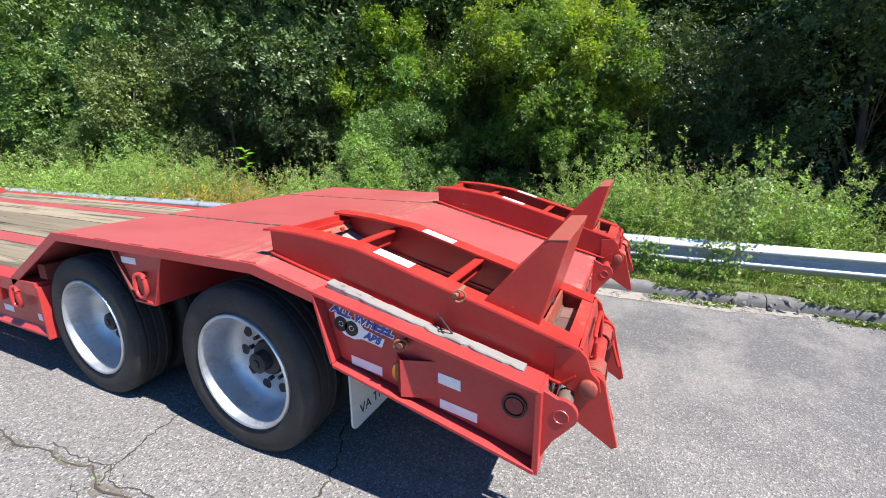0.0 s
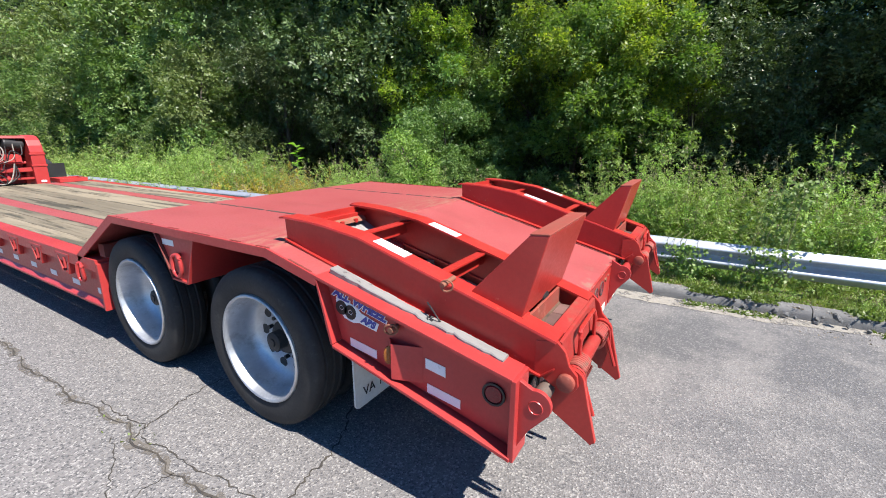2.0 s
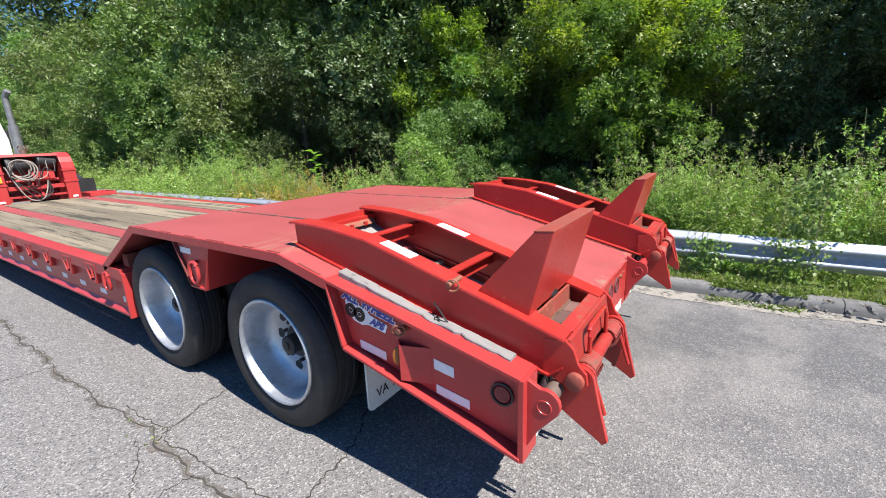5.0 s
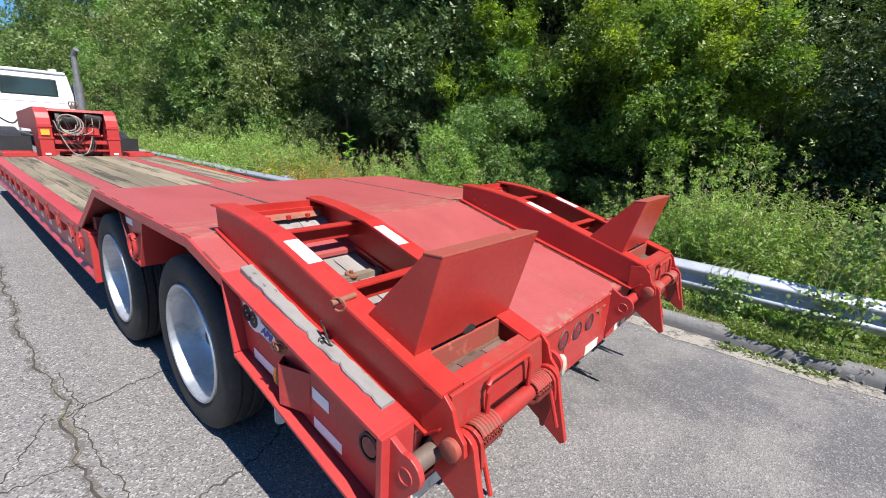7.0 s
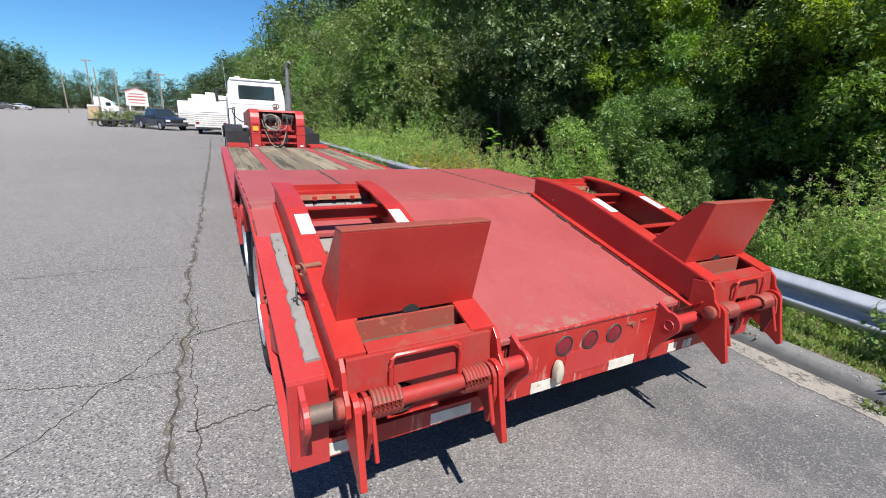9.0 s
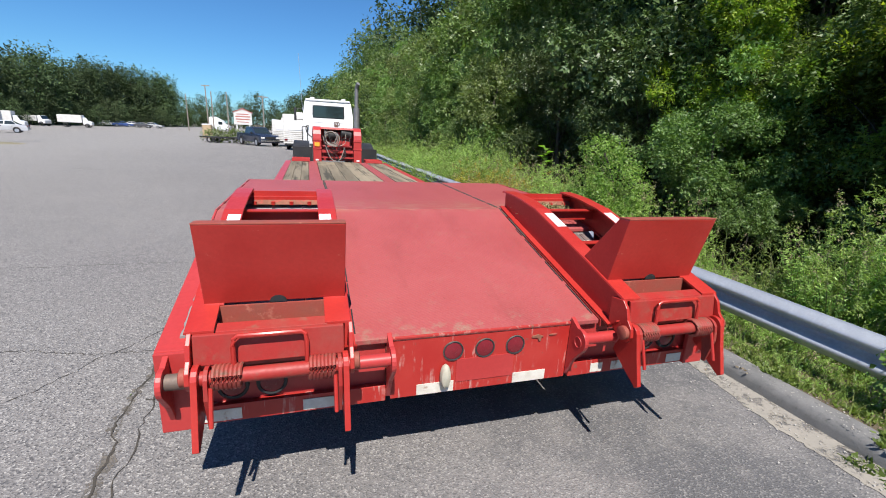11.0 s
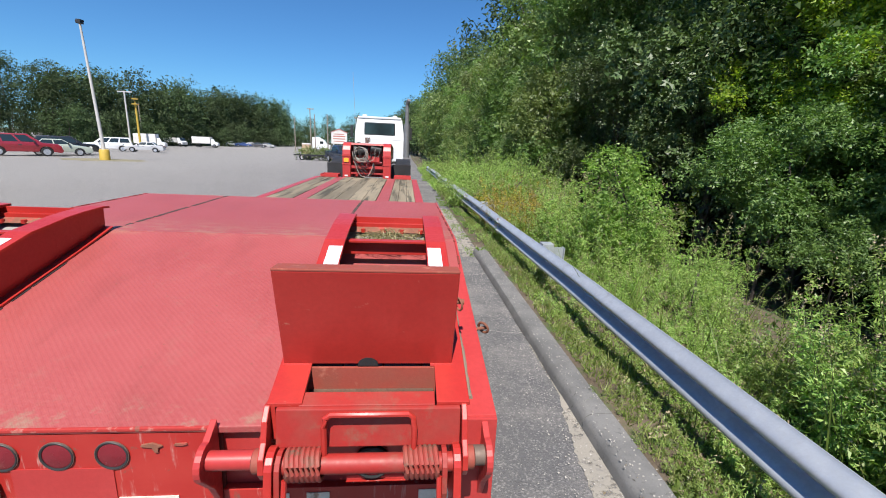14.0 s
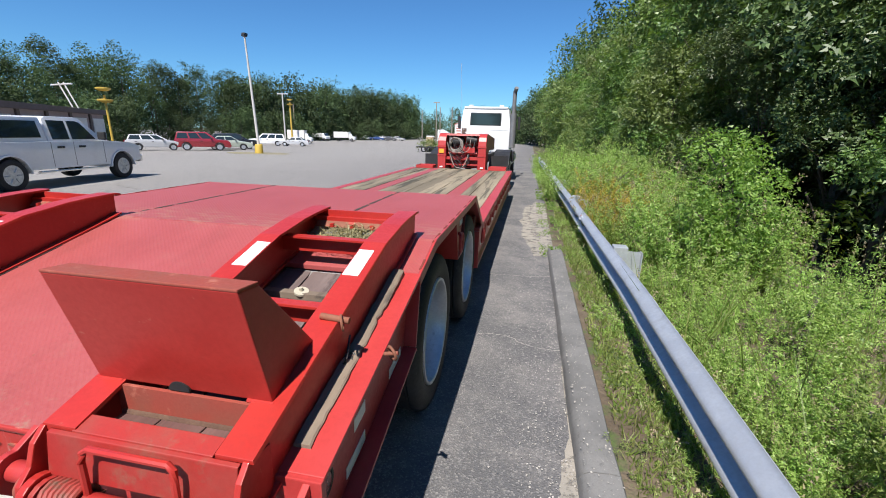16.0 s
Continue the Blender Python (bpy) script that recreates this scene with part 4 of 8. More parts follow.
for a, b in lanes:
    y = Y0 - 0.25
    while y < Y1 - 0.1:
        e = min(y + rnd.uniform(2.3, 4.2), Y1 - 0.01)
        if Y1 - e < 0.8:
            e = Y1 - 0.01
        bm = B()
        dz = rnd.uniform(-0.006, 0.004)
        box(bm, a, b, y, e - 0.008, WD - 0.045 + dz, WD - 0.002 + dz)
        part("plank", bm, WOOD, trailer, bevel=0.004)
        y = e
bm = B()
box(bm, -0.34, 0.02, 4.55, 5.2, WD - 0.001, WD + 0.010)
part("patch_plate", bm, STEEL, trailer, "dark steel patch plate on the planks", bevel=0.002)

# ---- gooseneck ----
for s in (-1, 1):
    bm = B()
    prof = [(11.60, 0.70), (11.60, 1.42), (11.63, 1.55), (11.70, 1.66), (11.82, 1.74), (11.98, 1.765), (14.4, 1.62), (14.4, 1.25), (12.6, 1.28), (12.35, 1.20), (12.25, 0.95), (12.25, 0.70)]
    prism(bm, prof, "x", s * 0.47, s * 0.70)
    arm = part("gooseneck_arm", bm, RED, trailer, "red curved gooseneck arm", bevel=0.012)
    for z in (1.38, 1.14):
        bm = B()
        box(bm, s * 0.455, s * 0.712, 11.588, 11.68, z - 0.018, z + 0.018)
        part("collar", bm, RED, arm, bevel=0.004)
    bm = B()
    box(bm, s * 0.55, s * 0.64, 11.592, 11.60, 0.79, 0.83)
    part("reflector", bm, TAPE, arm)
    # tray on the front corner of the well
    bm = B()
    x0, x1 = s * 0.80, s * 1.30
    box(bm, x0, x1, 11.40, 11.95, WD + 0.002, WD + 0.025)
    box(bm, x0, x1, 11.40, 11.42, WD + 0.02, WD + 0.085)
    box(bm, x0, x1, 11.93, 11.95, WD + 0.02, WD + 0.085)
    box(bm, x0, x0 + s * 0.02, 11.42, 11.93, WD + 0.02, WD + 0.085)
    box(bm, x1 - s * 0.02, x1, 11.42, 11.93, WD + 0.02, WD + 0.085)
    part("corner_tray", bm, RED, trailer, "open red steel tray", bevel=0.003)
bm = B()
box(bm, -0.47, 0.47, 11.70, 12.3, 1.725, 1.750)
prism(bm, [(11.66, 1.70), (11.70, 1.75), (11.70, 1.70)], "x", -0.47, 0.47)
part("gooseneck_top_plate", bm, RED, trailer, bevel=0.004)
bm = B()
box(bm, -0.47, 0.47, 12.20, 12.24, 0.75, 1.70)
box(bm, -0.47, 0.47, 11.66, 11.76, 1.02, 1.10)
box(bm, -0.47, 0.47, 11.66, 11.72, 0.86, 0.90)
part("gooseneck_bulkhead", bm, RED, trailer, "red bulkhead between the arms", bevel=0.004)
bm = B()
rod(bm, (-0.38, 11.86, 1.53), (0.02, 11.86, 1.53), 0.135, seg=22)
rod(bm, (-0.38, 11.80, 1.53), (-0.30, 11.80, 1.53), 0.165, seg=22)
part("pony_engine", bm, BLACK, trailer, "black pony engine", bevel=0.006, smooth=True)
bm = B()
rod(bm, (0.10, 11.74, 1.60), (0.42, 11.78, 1.56), 0.105, seg=20)
part("fuel_can", bm, BLACK, trailer, "dark tank beside the engine", bevel=0.03)
bm = B()
for a, b in (((-0.05, 11.75, 0.80), (0.02, 11.9, 1.45)), ((0.10, 11.72, 0.82), (0.02, 11.85, 1.40))):
    bm = B()
    rod(bm, a, b, 0.035, seg=12)
    part("hydraulic_ram", bm, RED, trailer, smooth=True)
bm = B()
rod(bm, (-0.42, 11.8, 1.2), (0.42, 11.8, 1.2), 0.03)
part("cross_tube", bm, RED, trailer, smooth=True)
bm = B()
box(bm, 0.05, 0.36, 11.74, 11.86, 1.22, 1.38)
part("valve_block", bm, RED, trailer, bevel=0.004)
rnd = random.Random(4)
for k in range(8):
    x = rnd.uniform(-0.45, 0.0)
    x2 = rnd.uniform(-0.1, 0.45)
    bm = B()
    p = [(x, 11.64, rnd.uniform(1.45, 1.66)), (x + 0.1, 11.60, rnd.uniform(1.15, 1.4)), ((x + x2) / 2, 11.57, rnd.uniform(0.95, 1.5)), (x2 - 0.05, 11.58, rnd.uniform(1.2, 1.5)), (x2, 11.66, rnd.uniform(1.3, 1.6))]
    if k < 3:
        p = [(-0.42 + 0.05 * k, 11.6, 1.50), (-0.36, 11.585, 1.25), (-0.2 + 0.1 * k, 11.56, 0.86 + 0.03 * k), (0.0, 11.55, 0.80), (0.12 + 0.05 * k, 11.58, 0.95), (0.2, 11.62, 1.2)]
    pipe(bm, smooth_path(p, 6), rnd.uniform(0.007, 0.012), 7)
    part("hose", bm, HOSE if k % 3 == 0 else BLACK, trailer, smooth=True)
bm = B()
for k in range(3):
    hoop(bm, (-0.2 + 0.03 * k, 11.60 - 0.014 * k, 1.47 - 0.02 * k), (0.15 + 0.1 * k, 1, 0.1 - 0.12 * k), 0.17 + 0.014 * k, 0.012, 28, 7)
part("coiled_hose", bm, HOSE, trailer, smooth=True)
bm = B()
box(bm, -0.66, -0.52, 11.575, 11.590, 1.20, 1.315)
part("warning_flag", bm, ORANGE, trailer, "orange plastic tag", bevel=0.003)
bm = B()
rod(bm, (-0.02, 11.9, 1.76), (-0.02, 11.9, 1.84), 0.05, seg=16)
for dx in (-0.05, 0.0, 0.05):
    hoop(bm, (dx, 11.92, 1.86), (1, 0.4, 0), 0.055, 0.012, 16, 6)
part("air_couplings", bm, STEEL, trailer, "air line couplings")


# ---- folded loading ramps ----
STRAW = []


def ramp_top(y):
    return 1.017 + (y - 0.049) * (1.248 - 1.017) / (0.852 - 0.049)


def ramp(s):
    bot = lambda y: slope(y) + 0.012
    top = [(-0.115, 0.965)] + [(y, ramp_top(y)) for y in (0.2, 0.6, 0.9)] + [(1.02, 1.278), (1.14, 1.296), (1.26, 1.306), (1.415, 1.312)]
    low = [(1.44, 1.200), (0.9, bot(0.9)), (0.4, bot(0.4)), (-0.06, 0.812)]
    def rail_mesh(xo, d, foot):
        """One channel rail: lip, web, top flange and turned-down edge in one piece."""
        bm = B()
        ys = [-0.115, -0.06, 0.2, 0.4, 0.6, 0.9, 1.02, 1.14, 1.26, 1.36, 1.415, 1.44]
        tops = dict(top)

        def ztop(y):
            for (ya, za), (yb, zb) in zip(top, top[1:]):
                if ya <= y <= yb:
                    return za + (zb - za) * (y - ya) / (yb - ya)
            return top[-1][1] if y > 1 else top[0][1]

        rows = []
        for y in ys:
            zt = ztop(y) + 0.012
            zb = bot(y) if y < 1.2 else bot(1.2) + (1.200 - bot(1.2)) * (y - 1.2) / 0.24
            if y < -0.06:
                zb = 0.86
            sec = [(-foot, zb - 0.010), (-foot, zb), (0.014, zb), (0.010, zt - 0.014), (-0.003, zt - 0.012), (0.0, zt), (0.105, zt), (0.105, zt - 0.014), (0.024, zt - 0.013), (0.026, zb), (0.04, zb), (0.04, zb - 0.010)]
            rows.append([bm.verts.new((s * (xo + d * px), y, pz)) for px, pz in sec])
        n = len(rows[0])
        for p, q in zip(rows, rows[1:]):
            for i in range(n):
                bm.faces.new((p[i], p[(i + 1) % n], q[(i + 1) % n], q[i]))
        bm.faces.new(rows[0])
        bm.faces.new(rows[-1])
        return bm

    r = part("loading_ramp", rail_mesh(1.335, -1, 0.004), RED_RAMP, trailer, "red folded loading ramp with open frame", bevel=0.0015)
    part("inner_rail", rail_mesh(0.705, 1, 0.030), RED_RAMP, r, bevel=0.0015)
    for xo, d in ((0.705, 1), (1.335, -1)):
        bm = B()
        prism(bm, [(1.430, 1.324), (1.478, 1.320), (1.482, 1.308), (1.430, 1.312)], "x", s * xo, s * (xo + d * 0.05))
        part("bent_tongue", bm, RED_RAMP, r, bevel=0.002)
    # cross members
    for y, h in ((1.05, 0.085), (0.50, 0.085)):
        bm = B()
        z = ramp_top(y) - 0.015
        if y > 0.95:
            z = 1.245
        box(bm, s * 0.717, s * 1.323, y - 0.006, y + 0.006, z - h, z)
        box(bm, s * 0.717, s * 1.323, y - 0.045, y - 0.006, z - 0.012, z)
        part("cross_member", bm, RED_RAMP, r, bevel=0.002)
    bm = B()
    box(bm, s * 0.717, s * 1.323, 1.400, 1.414, 1.20, 1.312)
    box(bm, s * 0.73, s * 1.31, 1.375, 1.400, 1.250, 1.276)
    part("front_plate", bm, RED_RAMP, r, "red end plate with rusty weld", bevel=0.002)
    bm = B()
    prism(bm, [(1.34, 1.225), (1.40, 1.235), (1.40, 1.256), (1.37, 1.252)], "x", s * 0.76, s * 1.29)
    part("weld_crust", bm, RUSTY, r, "rusty crust along the end plate")
    for k in range(4):
        x = 0.86 + 0.12 * k
        bm = B()
        rod(bm, (s * x, 1.345, 1.222), (s * x, 1.345, 1.245), 0.014, seg=8)
        part("bolt", bm, RED_RAMP, r)
    # pocket behind the wedge
    bm = B()
    box(bm, s * 0.79, s * 1.235, 0.030, 0.042, 0.86, 1.016)
    part("pocket_wall", bm, RUST_RED, r)
    bm = B()
    prism(bm, [(-0.118, 0.968), (-0.132, 0.965), (-0.150, 0.845), (-0.136, 0.845)], "x", s * 0.735, s * 1.305)
    prism(bm, [(-0.118, 0.970), (-0.118, 0.958), (-0.065, 0.973), (-0.065, 0.985)], "x", s * 0.80, s * 1.225)
    part("rear_cross_plate", bm, RED_WORN, r, bevel=0.003)
    for a, b in ((0.80, 0.935), (0.94, 1.085), (1.09, 1.23)):
        bm = B()
        box(bm, s * a, s * b, -0.117, 0.028, 0.900, 0.926)
        part("plank", bm, WOOD_POCKET, r, "weathered wood in the pocket", bevel=0.003)
    bm = B()
    prism(bm, [(0.020, 0.926), (0.0295, 0.926), (0.0295, 0.938), (0.025, 0.934)], "x", s * 0.80, s * 1.23)
    part("dirt_ridge", bm, DIRT, r, "dry dirt in the pocket", bevel=0.004)
    for a, b in ((0.722, 0.905), (0.909, 1.105), (1.109, 1.318)):
        bm = B()
        prism(bm, [(1.03, 1.005), (1.398, 1.195), (1.398, 1.218), (1.03, 1.028)], "x", s * a, s * b)
        part("plank", bm, WOOD_GREY, r, bevel=0.003)
    # upright wedge
    bm = B()
    side = [(0.046, 1.022), (0.285, 1.096), (0.030, 1.378), (-0.050, 1.384)]
    prism(bm, side, "x", s * 0.715, s * 1.292)
    wedge = part("ramp_wedge", bm, RED_RAMP, r, "upright red steel wedge plate", bevel=0.005)
    bm = B()
    prism(bm, [(-0.0505, 1.383), (0.0305, 1.377), (0.0305, 1.3855), (-0.0505, 1.3915)], "x", s * 0.7145, s * 1.2925)
    part("wedge_top", bm, RUST_RED, wedge, "rust brown top edge", bevel=0.003)
    bm = B()
    pts = [(s * 1.0 + 0.035 * math.cos(u), 1.021 + 0.03 * math.sin(u)) for u in [math.pi * k / 10 for k in range(11)]]
    prism(bm, pts, "y", 0.036, 0.0455)
    part("drain_hole", bm, BLACK, wedge)
    for x0, x1 in ((0.712, 0.80), (1.215, 1.296)):
        bm = B()
        rod(bm, (s * x0, 0.044, 1.020), (s * x1, 0.044, 1.020), 0.007, seg=8)
        part("weld_bead", bm, RED_RAMP, r)
    # tape on both rails
    for xo in (0.738, 1.236):
        bm = B()
        prism(bm, [(0.640, ramp_top(0.640) + 0.0125), (0.828, ramp_top(0.828) + 0.0125), (0.828, ramp_top(0.828) + 0.0145), (0.640, ramp_top(0.640) + 0.0145)], "x", s * xo, s * (xo + 0.068))
        part("reflective_tape", bm, TAPE, r, "white reflective tape")
    # rail ends that carry the hinge, and hook plates that hang from the torsion tube
    cheek = [(-0.03, 0.960), (-0.118, 0.972), (-0.152, 0.938), (-0.172, 0.880), (-0.205, 0.845), (-0.212, 0.800), (-0.190, 0.765), (-0.150, 0.757), (-0.105, 0.780), (-0.03, 0.825)]
    hook = [(-0.175 + 0.056 * math.cos(u), 0.805 + 0.056 * math.sin(u)) for u in [radians(20 + 20 * k) for k in range(9)]] + [(-0.252, 0.715), (-0.292, 0.562), (-0.272, 0.545), (-0.258, 0.556), (-0.075, 0.668), (-0.082, 0.700), (-0.118, 0.76)]
    for x, o in ((0.706, -1), (1.318, 1)):
        bm = B()
        prism(bm, cheek, "x", s * (x - 0.009), s * (x + 0.009))
        h = part("rail_end_plate", bm, RED_RAMP, r, bevel=0.003)
        bm = B()
        c = (s * x, -0.165, 0.812)
        lathe(bm, [(s * o * 0.006, 0.036), (s * o * 0.030, 0.036), (s * o * 0.034, 0.030), (s * o * 0.034, 0.0)], c, "x", 22)
        part("pin_head", bm, RUST_RED, h, smooth=True)
        bm = B()
        prism(bm, hook, "x", s * (x - o * 0.026 - 0.012), s * (x - o * 0.026 + 0.012))
        part("hook_plate", bm, RED_RAMP, r, "red hook plate with worn edges", bevel=0.003)
    for x in (0.756, 1.254):
        bm = B()
        pts = [(-0.175 + 0.052 * math.cos(u), 0.800 + 0.052 * math.sin(u)) for u in [radians(-60 + 24 * k) for k in range(11)]] + [(-0.235, 0.74), (-0.20, 0.60), (-0.185, 0.60)]
        prism(bm, pts, "x", s * (x - 0.008), s * (x + 0.008))
        part("spring_lug", bm, RED_WORN, r, bevel=0.002)
    bm = B()
    rod(bm, (s * 0.715, -0.175, 0.805), (s * 1.295, -0.175, 0.805), 0.030, seg=20)
    part("torsion_tube", bm, RED_WORN, r, "red painted torsion tube", smooth=True)
    for x0, x1 in ((0.775, 0.880), (1.130, 1.238)):
        bm = B()
        pts = []
        for k in range(12 * 7 + 1):
            u = 2 * math.pi * k / 12
            pts.append((s * (x0 + (x1 - x0) * k / 84), -0.175 + 0.043 * math.cos(u), 0.805 + 0.043 * math.sin(u)))
        pipe(bm, pts, 0.0088, 7)
        sp = part("coil_spring", bm, SPRING_RUST, r, "painted coil spring with rust", smooth=True)
        xe = x0 if x0 < 1 else x1
        bm = B()
        rod(bm, (s * xe, -0.215, 0.785), (s * xe, -0.262, 0.640), 0.0085, seg=8)
        part("spring_tail", bm, RED_RAMP, sp)
    bm = B()
    pipe(bm, [(s * 0.885, -0.170, 0.835), (s * 0.885, -0.170, 0.93), (s * 0.888, -0.165, 0.955), (s * 0.905, -0.163, 0.968), (s * 1.14, -0.163, 0.968), (s * 1.155, -0.165, 0.955), (s * 1.158, -0.170, 0.93), (s * 1.158, -0.170, 0.835)], 0.0095, 8)
    part("lift_handle", bm, RED_RAMP, r, "bent bar handle", smooth=True)
    # latch pin and ring on the outer rail
    bm = B()
    rod(bm, (s * 1.27, 0.385, 1.135), (s * 1.375, 0.385, 1.128), 0.012, seg=10)
    pin = part("latch_pin", bm, RUSTY, r, smooth=True)
    bm = B()
    hoop(bm, (s * 1.352, 0.375, 1.122), (0.9, 0.4, 0.1), 0.027, 0.0045, 20, 6)
    part("pin_ring", bm, RUSTY, pin, "rusty split ring", smooth=True)
    for y, x in ((0.85, 0.93), (0.85, 1.15)):
        bm = B()
        z = slope(y) - 0.016
        rod(bm, (s * x, y, z), (s * x + 0.002, y - 0.002, z + 0.010), 0.034, seg=18)
        rod(bm, (s * x, y, z + 0.008), (s * x, y - 0.003, z + 0.026), 0.010, seg=8)
        part("washer_bolt", bm, CREAM if s > 0 else RUSTY, r, "pale rusty washer and plank bolt" if s > 0 else "rusty plank bolt")
    bm = B()
    box(bm, s * 0.74, s * 1.30, 0.828, 0.872, slope(0.85) - 0.045, slope(0.85) - 0.012)
    part("batten", bm, WOOD_DARK, r, "light brown batten across the planks", bevel=0.003)
    if s > 0:
        # straw and dead leaves caught in the front opening
        rng = np.random.default_rng(44)
        n = 1500
        p = np.stack([rng.normal(1.02, 0.12, n).clip(0.75, 1.3), rng.normal(1.24, 0.055, n).clip(1.10, 1.37), np.zeros(n)], axis=1)
        p[:, 2] = 1.16 + (p[:, 1] - 1.10) * 0.232 + 0.035 * rng.random(n) * np.exp(-((p[:, 0] - 1.02) / 0.14) ** 2)
        d = rng.normal(size=(n, 3)) * np.array([1, 1, 0.25])
        d /= np.linalg.norm(d, axis=1, keepdims=True)
        STRAW.append((p, d, rng.uniform(0.02, 0.075, n)))
    r.location.x += 0.012
    # twist of wire on the edge board
    bm = B()
    pipe(bm, smooth_path([(s * 1.40, 0.43, 0.93), (s * 1.36, 0.46, 0.965), (s * 1.33, 0.42, 0.945), (s * 1.36, 0.40, 0.96), (s * 1.35, 0.47, 1.03)], 6), 0.004, 6)
    rod(bm, (s * 1.345, 0.44, 0.935), (s * 1.375, 0.445, 0.945), 0.018, seg=10)
    part("wire_tie", bm, BLACK, trailer, "black wire tie", smooth=True)


for s in (-1, 1):
    ramp(s)


# ---- ground, kerb, cracks ----
def fbm(x, y, s=1.0, seed=0.0):
    return noise.fractal(Vector((x * s + seed, y * s - seed, seed)), 1.0, 2.0, 4)


def sheet(name, xs, ys, height, material, label, category):
    vs = [(x, y, height(x, y)) for y in ys for x in xs]
    n = len(xs)
    fs = [(j * n + i, j * n + i + 1, (j + 1) * n + i + 1, (j + 1) * n + i) for j in range(len(ys) - 1) for i in range(n - 1)]
    me = bpy.data.meshes.new(name)
    me.from_pydata(vs, [], fs)
    me.materials.append(material)
    me.shade_smooth()
    return tagged(new(name, me), label, category, kind="structure")


def lot(x, y):
    """The car park falls gently away from the trailer."""
    return -min(1.1, 0.016 * max(0.0, math.hypot(x, y) - 16.0))


sheet("parking_lot", [-400, -150, -90] + [-84 + 4 * k for k in range(19)] + [-10, -8, -6, -4, -2, 0, 1.2, 2.44], [-120, -60, -40] + [-30 + 3 * k for k in range(40)] + [90, 96, 110, 130, 170, 300], lambda x, y: lot(x, y), ASPHALT,
      "grey aged asphalt car park with cracks", "asphalt")


def bank(x, y):
    if y > 16:
        return bank(x, 16) + lot(2.5, y)
    if x < 2.44:
        return 0.0
    if x < 2.62:
        return 0.075
    d = x - 2.62
    fall = -0.05 * min(d, 1.9) - 0.27 * max(0, min(d - 1.9, 4.6)) + 0.10 * max(0, d - 8.0)
    return 0.075 + fall + (0.06 + 0.05 * min(d, 2)) * fbm(x, y, 0.8) * min(1, 2 * d)


sheet("ground", [2.42, 2.45, 2.55] + [2.62 + 0.22 * k for k in range(34)] + [11, 13, 16, 20, 26, 40, 80, 400], [-120, -60, -30, -16, -10] + [-8 + 0.4 * k for k in range(88)] + [30, 36, 44, 55, 70, 100, 160, 300],
      lambda x, y: bank(x, y) if y < 5.9 or x > 2.6 else 0.012 + lot(2.5, y), SOIL, "soil bank with litter and low growth", "ground")
sheet("far_ground", [-900, -400, 0, 400, 900], [-900, -118, 298, 900], lambda x, y: -1.45, SOIL, "flat ground round the car park", "ground")

# concrete kerb in lengths, and the gutter pan at its foot
kerb = tagged(new("kerb"), "weathered grey concrete kerb beside the asphalt", "kerb", kind="structure")
rnd = random.Random(21)
y = -7.6
while y < 5.6:
    e = y + 3.0 if y < -2 else min(y + 2.65, 5.72)
    bm = B()
    pr = [(2.315, -0.05), (2.324, 0.058), (2.342, 0.094), (2.375, 0.112), (2.475, 0.117), (2.515, 0.109), (2.528, 0.088), (2.528, -0.05)]
    n = 9
    rows = []
    for k in range(n + 1):
        yy = y + 0.004 + (e - y - 0.008) * k / n
        rows.append([bm.verts.new((px + 0.007 * fbm(px * 9, yy, 2.0), yy, pz + (0.008 * fbm(px * 7, yy, 2.3, 4.0) if pz > 0 else 0))) for px, pz in pr])
    for a, b in zip(rows, rows[1:]):
        for i in range(len(pr) - 1):
            bm.faces.new((a[i], a[i + 1], b[i + 1], b[i]))
    bm.faces.new(rows[0])
    bm.faces.new(rows[-1])
    part("kerb_length", bm, CONCRETE, kerb, smooth=True)
    y = e
bm = B()
rows = []
for k in range(330):
    yy = -7.6 + 0.03 * k
    wide = 0.25 * max(0.0, min(1.0, (1.6 - yy) / 1.6, (yy + 2.4) / 1.2)) + 0.03 * fbm(1.0, yy, 3.0) + 0.02 * fbm(5.0, yy, 17.0)
    rows.append([bm.verts.new((2.322 - max(0.012, wide) * f, yy, 0.004 + 0.006 * (1 - f))) for f in (1.0, 0.5, 0.0)])
for a, b in zip(rows, rows[1:]):
    for i in (0, 1):
        bm.faces.new((a[i], a[i + 1], b[i + 1], b[i]))
solid("gutter", bm, GUTTER, "pale worn concrete gutter along the kerb", "gutter", kind="structure")


def crack(name, pts, width, seed, label, dirt=False, lift=0.004, pale=False):
    """A thin ragged dark ribbon that follows a wandering line on the asphalt."""
    rnd = random.Random(seed)
    path = smooth_path([(x, y, 0.0) for x, y in pts], 24)
    bm = B()
    prev = None
    for i, p in enumerate(path):
        d = (path[min(i + 1, len(path) - 1)] - path[max(i - 1, 0)]).normalized()
        nrm = Vector((-d.y, d.x, 0))
        c = p + nrm * (0.05 * fbm(p.x * 2, p.y * 2, 1.6, seed) + 0.012 * rnd.uniform(-1, 1))
        w = width * rnd.uniform(0.25, 1.0)
        a, b = bm.verts.new((c.x - nrm.x * w, c.y - nrm.y * w, lot(c.x, c.y) + lift * (1 if abs(c.y) < 15 else 4))), bm.verts.new((c.x + nrm.x * w, c.y + nrm.y * w, lot(c.x, c.y) + lift * (1 if abs(c.y) < 15 else 4)))
        if prev:
            bm.faces.new((prev[0], prev[1], b, a))
        prev = (a, b)
    return solid(name, bm, CRACK_DIRT if dirt else GRIT if pale else CRACK, label, "crack", kind="structure")


